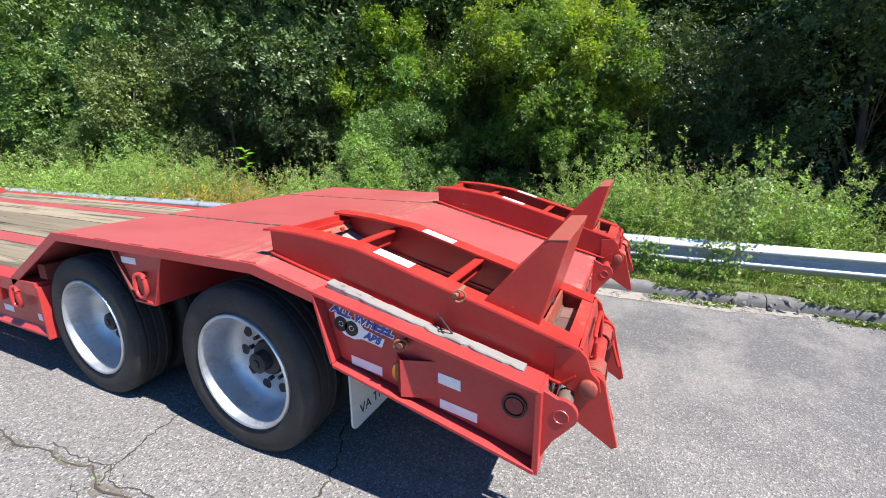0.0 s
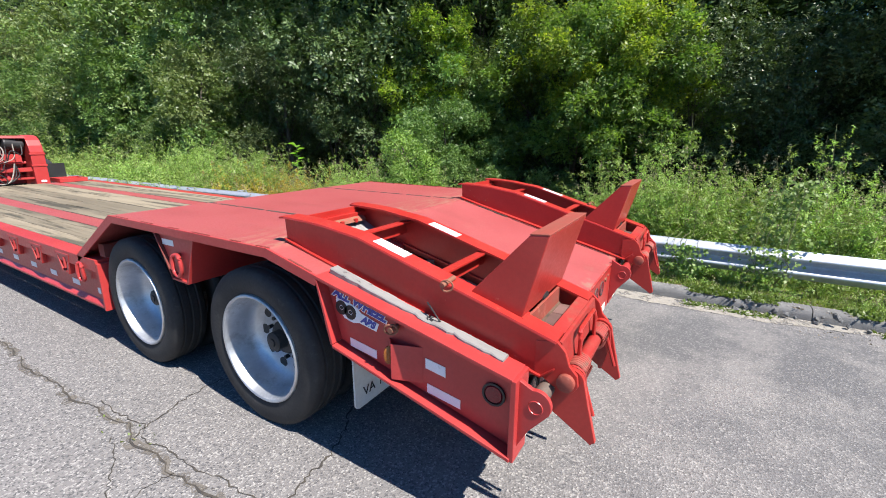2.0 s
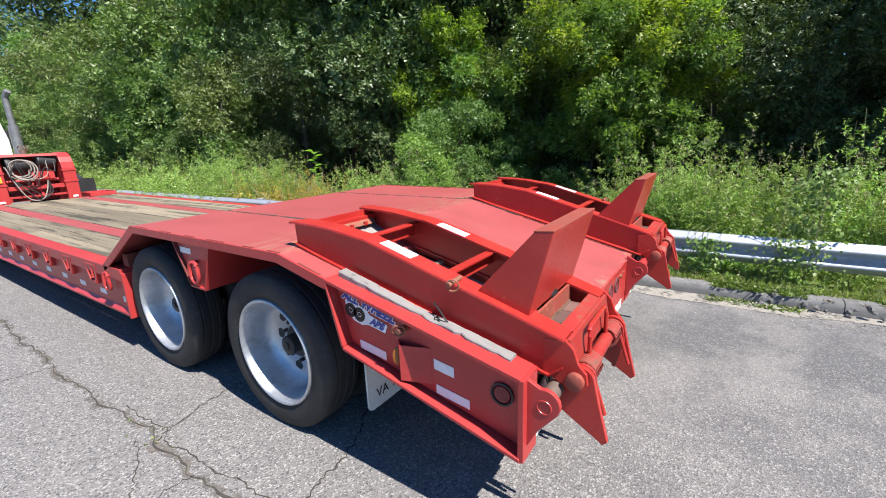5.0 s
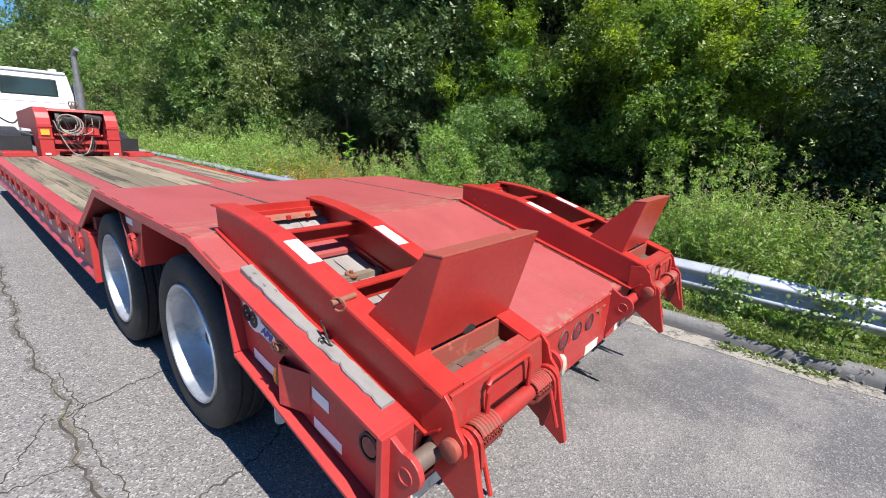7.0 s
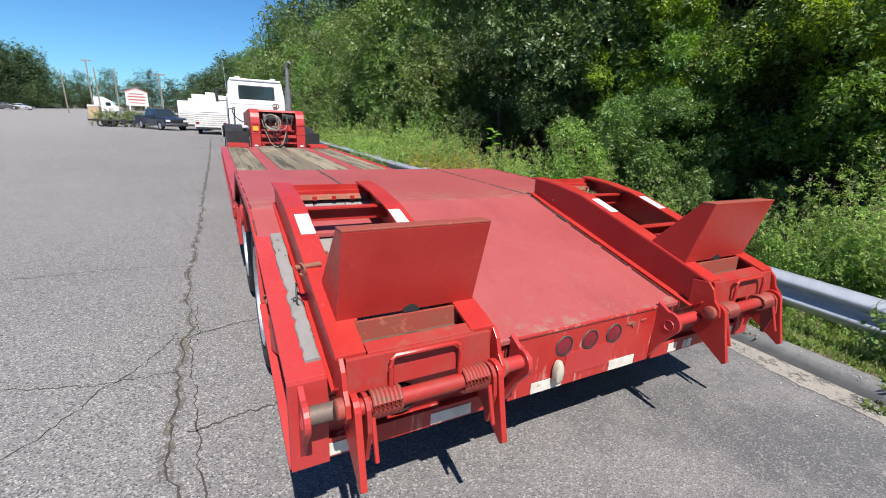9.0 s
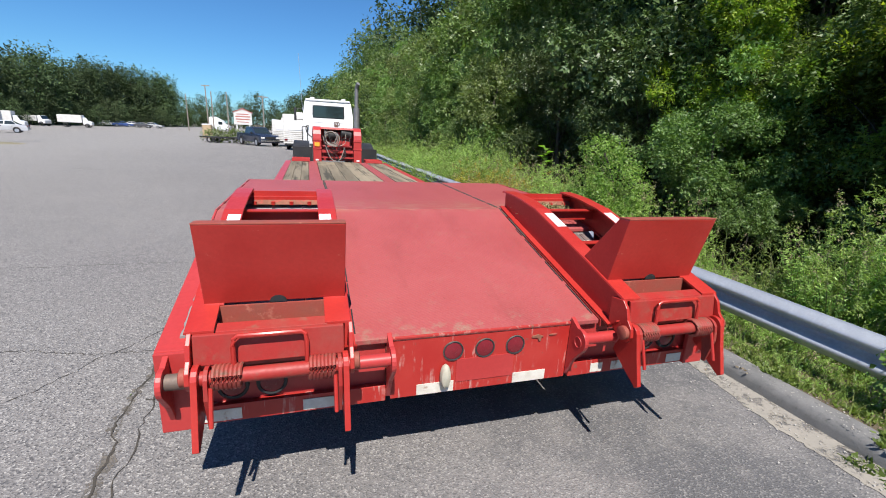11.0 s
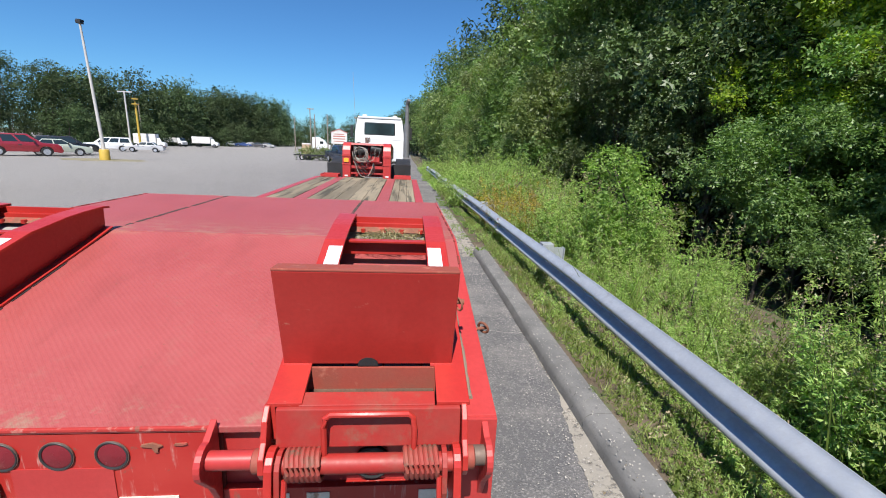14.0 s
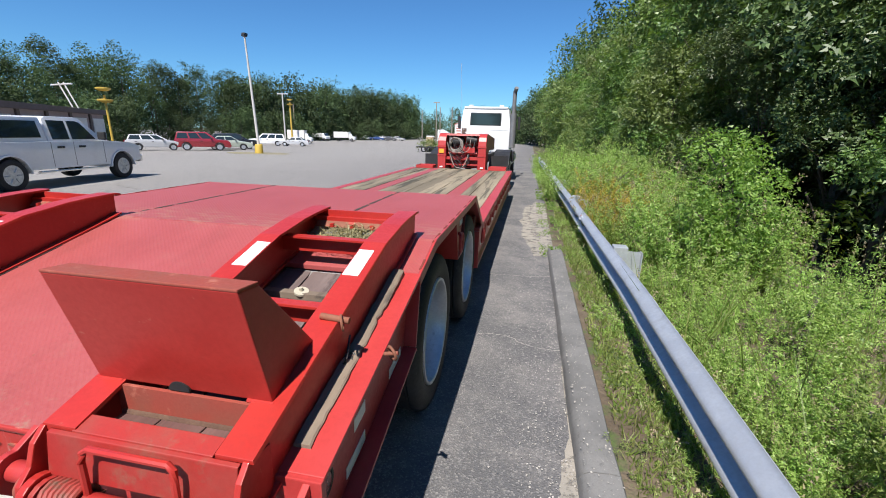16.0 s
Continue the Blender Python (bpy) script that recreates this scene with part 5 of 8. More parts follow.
crack("crack_long", [(-1.86, -1.6), (-1.90, 0.3), (-1.97, 1.2), (-1.95, 2.6), (-1.98, 4.0), (-1.93, 6), (-1.9, 9), (-1.85, 13), (-1.8, 20), (-1.8, 32)], 0.0085, 2, "long dark crack along the asphalt")
crack("crack_dirt", [(-1.86, -1.6), (-1.90, 0.3), (-1.97, 1.2), (-1.95, 2.6), (-1.98, 4.0), (-1.93, 6), (-1.9, 9), (-1.85, 13), (-1.8, 20), (-1.8, 32)], 0.050, 2, "brown dirt along the long crack", True, 0.002)
crack("crack_long", [(-1.80, -0.2), (-1.84, 1.0), (-1.90, 1.9), (-1.88, 2.8)], 0.005, 3, "dark crack beside the long one")
crack("crack_cross", [(-1.98, 1.66), (-2.4, 1.74), (-2.9, 1.86), (-3.6, 2.0), (-5.0, 2.1)], 0.0045, 5, "cross crack in the asphalt")
crack("crack_cross", [(-1.9, 1.05), (-1.4, 1.12), (-0.9, 1.3), (-0.3, 1.5)], 0.008, 6, "cross crack under the trailer")
crack("crack_cross", [(-1.98, 4.0), (-2.8, 4.15), (-4.0, 4.1), (-6.0, 4.4)], 0.005, 7, "cross crack in the asphalt")
crack("crack_cross", [(-2.0, 2.3), (-2.3, 1.75), (-2.7, 1.2), (-3.3, 0.9)], 0.004, 8, "branching crack in the asphalt")
crack("crack_cross", [(-1.95, 2.2), (-1.5, 2.35), (-1.1, 2.3)], 0.007, 9, "cross crack beside the wheel")
crack("crack_cross", [(1.5, 2.62), (1.8, 2.72), (2.1, 2.55), (2.42, 2.5)], 0.006, 10, "pale cross crack near the kerb", pale=True)
crack("crack_cross", [(1.5, 4.5), (1.9, 4.45), (2.4, 4.55)], 0.006, 12, "pale cross crack near the kerb", pale=True)
crack("crack_cross", [(-9.0, 9.4), (-9.6, 9.6), (-10.3, 9.9)], 0.02, 14, "crack across the car park")
crack("crack_cross", [(-7.0, 15.2), (-7.6, 15.3), (-8.4, 15.7)], 0.025, 15, "crack across the car park")
crack("crack_cross", [(-6, 24), (-5.7, 25.4), (-5.4, 26.6)], 0.03, 16, "crack across the car park")

# pale dirt washed round the end of the kerb
bm = B()
rnd = random.Random(14)
ring = [(2.22 + (0.30 + 0.12 * rnd.random()) * math.cos(u), 8.2 + (2.4 + 0.7 * rnd.random()) * math.sin(u), 0.005) for u in [2 * math.pi * k / 40 for k in range(40)]]
bm.faces.new([bm.verts.new((min(p[0], 2.44), p[1], p[2])) for p in ring])
solid("dirt_patch", bm, GUTTER, "pale dirt and grit round the end of the kerb", "dirt", kind="structure")

# broken lumps where the kerb has crumbled
ROCKS = []
for k in range(4):
    bm = B()
    bmesh.ops.create_icosphere(bm, subdivisions=1, radius=0.06)
    for v in bm.verts:
        v.co *= 0.75 + 0.5 * rnd.random()
        v.co.z *= 0.7
    ROCKS.append(finish("stone", bm, CONCRETE))
for k in range(150):
    o = new("stone", ROCKS[k % 4])
    yy = rnd.uniform(-5.5, -0.95)
    o.matrix_basis = Matrix.Translation((2.33 + rnd.uniform(-0.07, 0.20), yy, 0.05 + rnd.uniform(-0.045, 0.05))) @ Euler((rnd.uniform(0, 6), rnd.uniform(0, 6), rnd.uniform(0, 6))).to_matrix().to_4x4() @ Matrix.Scale(rnd.uniform(0.22, 0.7), 4)
    attach(o, kerb)

# ---- guardrail ----
RAIL_X = 2.955
RAIL_DROP = 0.125
rail = thing("guardrail", (RAIL_X, 0, 0), "galvanised W-beam guardrail on posts behind the kerb", "guardrail")
wb = [(-0.083 * (0.5 - 0.5 * math.cos(4 * math.pi * k / 36)) ** 0.8, 0.690 - 0.312 * k / 36) for k in range(37)]


def rail_line(y):
    """The rail draws slowly nearer to the car park far ahead."""
    return RAIL_X - 0.021 * max(0.0, y - 3.0)


bounds = [-9.0, -5.2, -1.35, 2.46, 6.27, 10.08, 13.9, 17.7, 21.5, 25.3]
for i, (a, b) in enumerate(zip(bounds, bounds[1:])):
    bm = B()
    rows = []
    n = 10
    for k in range(n + 1):
        yy = a - 0.15 + (b - a + 0.15) * k / n
        off = 0.0035 * (i % 2)
        rows.append([[bm.verts.new((rail_line(yy) + px + off + t, yy, pz - RAIL_DROP + 0.006 * math.sin(yy))) for px, pz in wb] for t in (0.0, 0.004)])
    for r0, r1 in zip(rows, rows[1:]):
        for t in (0, 1):
            for j in range(len(wb) - 1):
                bm.faces.new((r0[t][j], r0[t][j + 1], r1[t][j + 1], r1[t][j]))
        for j in (0, -1):
            bm.faces.new((r0[0][j], r0[1][j], r1[1][j], r1[0][j]))
    for r0 in (rows[0], rows[-1]):
        for j in range(len(wb) - 1):
            bm.faces.new((r0[0][j], r0[0][j + 1], r0[1][j + 1], r0[1][j]))
    beam = part("rail_beam", bm, GALV, rail, smooth=True)
    for yy in (b - 0.11, b - 0.03) if b != 2.46 else ():
        for zz in (0.655, 0.61, 0.455, 0.41):
            bm = B()
            xx = rail_line(yy) - (0.062 if zz in (0.655, 0.41) else 0.083)
            rod(bm, (xx - 0.010, yy, zz - RAIL_DROP), (xx + 0.01, yy, zz - RAIL_DROP), 0.013, seg=8)
            part("bolt", bm, GALV if zz != 0.655 or yy < b - 0.1 else RUSTY, beam)
for y in [-7.1, -3.2, 4.05, 8.2, 12.0, 15.8, 19.6, 23.4]:
    x = rail_line(y)
    bm = B()
    box(bm, x + 0.155, x + 0.165, y - 0.05, y + 0.05, -0.9, 0.66 - RAIL_DROP)
    box(bm, x + 0.165, x + 0.305, y - 0.004, y + 0.004, -0.9, 0.66 - RAIL_DROP)
    box(bm, x + 0.305, x + 0.315, y - 0.05, y + 0.05, -0.9, 0.66 - RAIL_DROP)
    part("steel_post", bm, GALV, rail)
    bm = B()
    box(bm, x + 0.003, x + 0.153, y - 0.075, y + 0.075, 0.36 - RAIL_DROP, (0.715 if y in (4.05, 8.2) else 0.66) - RAIL_DROP)
    part("spacer_block", bm, POST_WOOD if y not in (4.05, 8.2) else GALV, rail, bevel=0.006)


# ---- plants ----
def leaf_mesh(name, pos, axis, nrm, length, width, material, sides=4):
    """Many small folded leaves: pos, growing direction and normal, one row a leaf."""
    side = np.cross(axis, nrm)
    side /= np.linalg.norm(side, axis=1, keepdims=True) + 1e-9
    L, Wd = length[:, None], width[:, None]
    tip = pos + axis * L
    mid = pos + axis * L * 0.45
    up = nrm * Wd * 0.25
    if sides == 4:
        v = np.stack([pos, mid + side * Wd * 0.5 + up, tip, mid - side * Wd * 0.5 + up], axis=1)
    else:
        v = np.stack([pos + side * Wd * 0.45, tip, pos - side * Wd * 0.45 + axis * L * 0.15], axis=1)
    v = v.reshape(-1, 3).astype(np.float32)
    n = len(pos)
    me = bpy.data.meshes.new(name)
    me.vertices.add(sides * n)
    me.vertices.foreach_set("co", v.ravel())
    me.loops.add(sides * n)
    me.loops.foreach_set("vertex_index", np.arange(sides * n, dtype=np.int32))
    me.polygons.add(n)
    me.polygons.foreach_set("loop_start", np.arange(0, sides * n, sides, dtype=np.int32))
    me.update(calc_edges=True)
    me.materials.append(material)
    return me


def unit(v):
    return v / (np.linalg.norm(v, axis=1, keepdims=True) + 1e-9)


def crown_leaves(rng, centres, radii, n, leaf, flat=0.85, spray=9, up=0.25):
    """Leafy sprays on the outside of soft clumps: the leaves of a spray share a plane and hang slightly."""
    w = radii ** 2
    m = max(1, n // spray)
    k = rng.choice(len(centres), m, p=w / w.sum())
    d = unit(rng.normal(size=(m, 3)) + np.array([0, 0, up]))
    r = radii[k] * (0.52 + 0.58 * rng.random(m) ** 0.6)
    base = centres[k] + d * r[:, None] * np.array([1, 1, flat])
    run = unit(d * 0.8 + rng.normal(scale=0.5, size=(m, 3)) + np.array([0, 0, -0.18]))
    face = unit(d * 0.55 + np.array([0, 0, 0.75]) + rng.normal(scale=0.5, size=(m, 3)))
    across = unit(np.cross(run, face))
    face = unit(np.cross(across, run))
    i = np.repeat(np.arange(m), spray)
    q = len(i)
    f = rng.random(q)
    side = rng.choice((-1.0, 1.0), q)[:, None]
    pos = base[i] + run[i] * (f * leaf * 3.2)[:, None] + across[i] * side * leaf * 0.3 + rng.normal(scale=leaf * 0.35, size=(q, 3))
    nrm = unit(face[i] + rng.normal(scale=0.42, size=(q, 3)))
    axis = unit(run[i] * 0.5 + across[i] * side + rng.normal(scale=0.3, size=(q, 3)) + np.array([0, 0, -0.2]))
    ln = leaf * rng.uniform(0.6, 1.35, q)
    return pos, axis, nrm, ln, ln * rng.uniform(0.48, 0.75, q)


def tree_meshes(seed, height, spread_r, clumps, leaves, leaf, material, low=0.18, lean=0.0, sides=4, girth=0.022, fine=False, size=0.44, spray=9):
    """Trunk with limbs, and a crown of clumps at the limb ends."""
    rng = np.random.default_rng(seed)
    rnd = random.Random(seed)
    bm = B()
    steps, seg, every = (6, 9, 2) if fine else (2, 5, 6)
    top = Vector((lean, rnd.uniform(-0.4, 0.4), height * 0.86))
    trunk = smooth_path([(0, 0, -0.6), (rnd.uniform(-.1, .1), rnd.uniform(-.1, .1), height * 0.25), (lean * 0.4 + rnd.uniform(-.25, .25), rnd.uniform(-.2, .2), height * 0.55), top], steps)
    pipe(bm, trunk, girth * height, seg, 0.02)
    cs, rs = [], []
    for i in range(clumps):
        f = low + (0.97 - low) * (i + rnd.random()) / clumps
        u = rnd.uniform(0, 2 * math.pi)
        prof = math.sin(math.pi * min(1, (f - low * 0.6) / (1.06 - low * 0.6))) ** 0.6
        rr = spread_r * prof * rnd.uniform(0.35, 1.08)
        c = Vector((lean * f + rr * math.cos(u), rr * math.sin(u), f * height))
        cs.append(c)
        rs.append(rnd.uniform(0.32, 1.0) * spread_r * size)
        if i % every == 0:
            b = trunk[int(max(0.15, f - 0.22) * (len(trunk) - 1))]
            mid = b.lerp(c, 0.55) + Vector((0, 0, 0.12 * rr))
            pipe(bm, smooth_path([b, mid, c], 4 if fine else 1), 0.006 * height * (1.1 - f), 6 if fine else 3, 0.008)
    tm = finish("trunk", bm, BARK, smooth=True)
    p, a, nr, ln, wd = crown_leaves(rng, np.array([tuple(c) for c in cs]), np.array(rs), leaves, leaf, spray=spray)
    return tm, leaf_mesh("crown", p, a, nr, ln, wd, material, sides)


def tree_thing(meshes, at, rz, sc, label, group):
    t = new("tree")
    t.matrix_basis = Matrix.Translation(at) @ Matrix.Rotation(rz, 4, "Z") @ Matrix.Scale(sc, 4)
    tagged(t, label, "tree", group)
    for nm, me in zip(("trunk", "crown"), meshes):
        o = new(nm, me)
        o.parent = t
    return t


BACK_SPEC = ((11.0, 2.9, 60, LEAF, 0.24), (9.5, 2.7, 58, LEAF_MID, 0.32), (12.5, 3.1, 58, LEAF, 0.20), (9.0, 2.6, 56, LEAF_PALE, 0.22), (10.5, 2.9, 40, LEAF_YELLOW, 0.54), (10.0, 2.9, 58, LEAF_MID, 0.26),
             (11.0, 3.6, 56, LEAF, 0.44), (10.0, 3.3, 52, LEAF_BACKLIT, 0.42), (11.0, 3.5, 58, LEAF_SHADE_TONE, 0.38))
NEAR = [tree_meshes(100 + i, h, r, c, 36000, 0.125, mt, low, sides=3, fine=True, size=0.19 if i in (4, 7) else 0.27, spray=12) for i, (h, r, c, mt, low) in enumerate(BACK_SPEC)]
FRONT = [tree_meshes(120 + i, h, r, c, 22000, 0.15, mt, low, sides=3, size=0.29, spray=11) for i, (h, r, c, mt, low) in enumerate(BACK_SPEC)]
DEEP = [tree_meshes(150 + i, h, 3.2, 70, 15000, 0.22, LEAF_DEEP_SHADE, 0.10, sides=3, spray=5) for i, h in enumerate((11.0, 13.0, 12.0))]
DEEP += [tree_meshes(160 + i, h, 3.2, 70, 6500, 0.34, LEAF_DEEP_SHADE, 0.06, sides=3, spray=5) for i, h in enumerate((11.0, 13.0, 12.0))]
# brushwood added between the trunks, its leaves coloured dark to paint deep shade
BRUSH = [tree_meshes(170 + i, 3.2, 1.7, 26, 6000, 0.13, mt, 0.04, sides=3, girth=0.010) for i, mt in enumerate((LEAF_DEEP_SHADE, LEAF_DEEP_SHADE, LEAF_SHADE_TONE))]
rnd = random.Random(77)
# the wood steps up from low trees in front to tall ones behind: (x, y, kind, scale)
# the first tree is out of view, added only to cast shade
edge = [(9.4, -7.4, 8, 1.0), (9.8, -4.6, 8, 0.62), (10.2, -1.9, 8, 0.50), (10.0, 1.7, 4, 0.66), (10.4, 3.3, 4, 0.70), (10.4, -0.1, 8, 0.56), (10.6, 4.6, 0, 0.60), (10.0, 2.8, 7, 0.66), (9.9, 1.2, 7, 0.58), (10.6, 5.4, 7, 0.62), (9.9, 7.2, 5, 0.60),  (10.6, 5.4, 0, 0.50), (10.9, 7.6, 8, 0.56), (10.2, 7.6, 4, 0.66), (9.6, 10.0, 8, 0.62), (9.8, 12.0, 8, 0.66), (8.9, 14.0, 8, 0.72), (8.3, 15.8, 0, 0.86),
        (8.2, 17.6, 3, 0.98), (8.4, 20.6, 5, 1.05), (8.6, 23.5, 3, 1.15), (8.6, 27, 5, 1.0), (8.8, 31.5, 3, 1.15), (8.6, 36, 3, 1.15), (8.4, 41, 5, 1.1)]
# tall trees, several out of view, added to shade the edge of the wood
edge += [(10.4, -11.0, 6, 1.0), (11.8, -9.0, 6, 1.1), (15.6, -2.6, 8, 0.95), (15.4, 1.0, 6, 1.0), (11.2, 9.6, 8, 1.1), (12.0, 7.2, 6, 1.25), (11.6, 10.6, 8, 1.2), (11.2, 14.2, 6, 1.15), (10.8, 18.0, 6, 1.2)]
front = [(8.3, 13.0, 8, 0.56), (6.6, 15.6, 3, 0.62), (7.0, 18.0, 0, 0.60), (6.5, 20.4, 5, 0.58), (6.6, 23.4, 0, 0.62), (6.3, 26.8, 3, 0.6), (6.2, 30, 5, 0.6), (6.0, 34, 3, 0.65), (5.9, 38, 5, 0.6)]
deep = [(13.6 + rnd.uniform(-1, 1.0), -9 + 4.2 * k, rnd.choice((0, 1, 2, 0, 2)), rnd.uniform(0.62, 0.74) if k < 5 else rnd.uniform(0.85, 1.0) if k < 7 else 1.2) for k in range(13)]
deep += [((13.3 if 1 < k < 6 else 11.6) + rnd.uniform(-0.5, 0.6), -8 + 2.7 * k, rnd.choice((0, 1, 2)), rnd.uniform(0.70, 0.82) * (0.74 if k < 5 else 1.0)) for k in range(12)]
deep += [(16.5 + rnd.uniform(-1, 2), -10 + 5.0 * k, rnd.choice((0, 2)), rnd.uniform(1.15, 1.4)) for k in range(12)]
# three unseen trees further back, added to block the sun
deep += [(10.2 + rnd.uniform(-0.5, 2.5), -17 + 3.0 * k, k % 3, 0.9) for k in range(3)]
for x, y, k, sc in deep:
    tree_thing(DEEP[k % 3 + (3 if x > 12.6 else 0)], (x, y, bank(x, y) - 0.1), rnd.uniform(0, 6.28), sc, "broadleaf tree deep in the wood, shade painted into its leaves", "wood beside the car park")
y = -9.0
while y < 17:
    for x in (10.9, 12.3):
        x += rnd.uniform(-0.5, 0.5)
        tree_thing(BRUSH[rnd.choice((0, 1, 1, 2))], (x, y + rnd.uniform(-0.5, 0.5), bank(x, y) - 0.15), rnd.uniform(0, 6.28), rnd.uniform(0.75, 1.15), "brushwood added under the trees, shade painted into its leaves", "wood beside the car park")
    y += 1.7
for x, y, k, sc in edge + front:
    lab = {0: "dense dark green broadleaf tree at the wood's edge", 1: "dark green broadleaf tree among others", 2: "tall dark broadleaf tree of the wood", 3: "pale green tree with small leaves", 4: "tree with yellow-green crown, sunlit tone put into its leaves", 5: "fresh green broadleaf tree at the wood's edge", 6: "dark broadleaf tree with overhanging crown", 7: "green broadleaf tree with overhanging crown, backlight painted into its leaves", 8: "broadleaf tree with overhanging crown, shade painted into its leaves"}[k]
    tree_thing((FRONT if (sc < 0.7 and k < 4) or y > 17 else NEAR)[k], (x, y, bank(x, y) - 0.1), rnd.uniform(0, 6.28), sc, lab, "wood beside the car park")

# bushes and saplings in front of the wood
SAP = [tree_meshes(200 + i, h, r, c, n, lf, mt, 0.55 if i == 4 else 0.48 if i == 2 else 0.05, sides=3, girth=0.009, size=sz) for i, (h, r, c, n, lf, mt, sz) in enumerate((
    (3.0, 1.1, 26, 6500, 0.10, LEAF, 0.40), (2.4, 0.9, 22, 6200, 0.085, LEAF_PALE, 0.40), (3.9, 1.45, 36, 26000, 0.066, LEAF, 0.27), (2.4, 0.8, 5, 420, 0.12, LEAF_YELLOW, 0.40), (3.0, 1.25, 22, 13000, 0.062, LEAF, 0.26)))]
for x, y, k, sc in ((8.2, 6.3, 2, 0.82), (8.3, 4.9, 4, 0.60), (9.0, 3.2, 4, 0.60), (8.5, 10.2, 3, 1.0), (6.0, 14.4, 0, 0.85), (5.8, 16.8, 2, 0.6), (5.8, 19.5, 1, 1.0), (5.7, 23, 0, 0.9), (5.8, 27, 2, 0.7)):
    tree_thing(SAP[k], (x, y, bank(x, y) - (0.2 if k in (2, 4) else 0.75) * sc), rnd.uniform(0, 6.28), sc * 1.2, "small yellow-green sapling in the shade" if k == 3 else "young green bush in front of the wood", "bushes")

STEM = plain("green_stem", (0.15, 0.16, 0.06), 0.7)
SEED = plain("dry_seed_head", (0.30, 0.25, 0.15), 0.9)


def weed_meshes(seed, height, radius, stems, per_stem, leaf, material, lean=0.2, droop=0.2, ratio=0.36, heads=0.5):
    """A feathery clump: thin stems, side twigs thick with small narrow leaves, dry seed heads at the tips."""
    rng = np.random.default_rng(seed)
    bm = B()
    P, A, N, Ln = [], [], [], []
    S = []
    for i in range(stems):
        u, q = rng.uniform(0, 2 * math.pi), radius * math.sqrt(rng.random())
        b = np.array([q * math.cos(u), q * math.sin(u), -0.1])
        h = height * (rng.uniform(0.5, 1.0) if i % 5 else rng.uniform(0.95, 1.18)) * (1 - 0.4 * (q / radius) ** 2)
        ln = rng.normal(scale=lean, size=2) + 0.35 * np.array([math.cos(u), math.sin(u)]) * q / radius
        tip = b + np.array([ln[0] * h, ln[1] * h, h])
        if i % 2 == 0:
            pipe(bm, [b, (b + tip) / 2 + np.array([0, 0, 0.06]), tip], 0.0045, 3, 0.0015, cap=False)
        twigs = 13
        tf = np.sort(rng.random(twigs) ** 0.7)
        td = unit(np.stack([rng.normal(size=twigs), rng.normal(size=twigs), 0.7 + 0.5 * rng.random(twigs)], axis=1))
        tl = (0.22 * (1.08 - tf) + 0.035) * height * rng.uniform(0.5, 1.1, twigs)
        k = rng.integers(0, twigs, per_stem)
        g = rng.random(per_stem)
        pos = b + (tip - b) * tf[k][:, None] + td[k] * (tl[k] * g)[:, None] + rng.normal(scale=0.012, size=(per_stem, 3))
        d = unit(td[k] * np.array([0.8, 0.8, 0.35]) + rng.normal(scale=0.65, size=(per_stem, 3)) + np.array([0, 0, -droop]))
        P.append(pos)
        A.append(d)
        N.append(unit(np.array([0, 0, 0.8]) + rng.normal(scale=0.6, size=(per_stem, 3))))
        Ln.append(leaf * rng.uniform(0.55, 1.4, per_stem) * (1.15 - 0.5 * tf[k]))
        if rng.random() < heads:
            S.append(tip + rng.normal(scale=(0.012, 0.012, 0.03), size=(14, 3)))
    P, A, N, Ln = np.concatenate(P), np.concatenate(A), np.concatenate(N), np.concatenate(Ln)
    out = [("stem_tuft", finish("stem_tuft", bm, STEM)), ("foliage", leaf_mesh("foliage", P, A, N, Ln, Ln * ratio, material, 3))]
    if S:
        S = np.concatenate(S)
        m = len(S)
        d = unit(rng.normal(size=(m, 3)))
        out.append(("seed_head", leaf_mesh("seed_head", S, d, unit(np.cross(d, rng.normal(size=(m, 3)))), np.full(m, 0.022), np.full(m, 0.012), SEED, 3)))
    return out


WEEDS = [weed_meshes(300, 1.20, 0.46, 60, 150, 0.047, WEED, ratio=0.42), weed_meshes(301, 0.90, 0.52, 58, 130, 0.044, WEED, ratio=0.45), weed_meshes(302, 1.65, 0.46, 66, 180, 0.050, WEED, lean=0.10, heads=0.7, ratio=0.40),
         weed_meshes(303, 0.60, 0.5, 56, 110, 0.038, WEED, heads=0.2, ratio=0.45), weed_meshes(304, 0.85, 0.45, 44, 110, 0.045, FLOWER), weed_meshes(305, 1.0, 0.5, 46, 100, 0.054, WEED_DARK, ratio=0.5, heads=0.2),
         weed_meshes(307, 1.35, 0.20, 9, 60, 0.045, WEED, lean=0.12, heads=1.0)]
WEED_SMALL = weed_meshes(320, 0.30, 0.24, 26, 60, 0.028, WEED, heads=0.1)
WEEDS_FAR = [weed_meshes(310 + i, h, r, 40, 60, 0.080, WEED, heads=0) for i, (h, r) in enumerate(((1.2, 0.5), (0.9, 0.6), (1.7, 0.55)))]


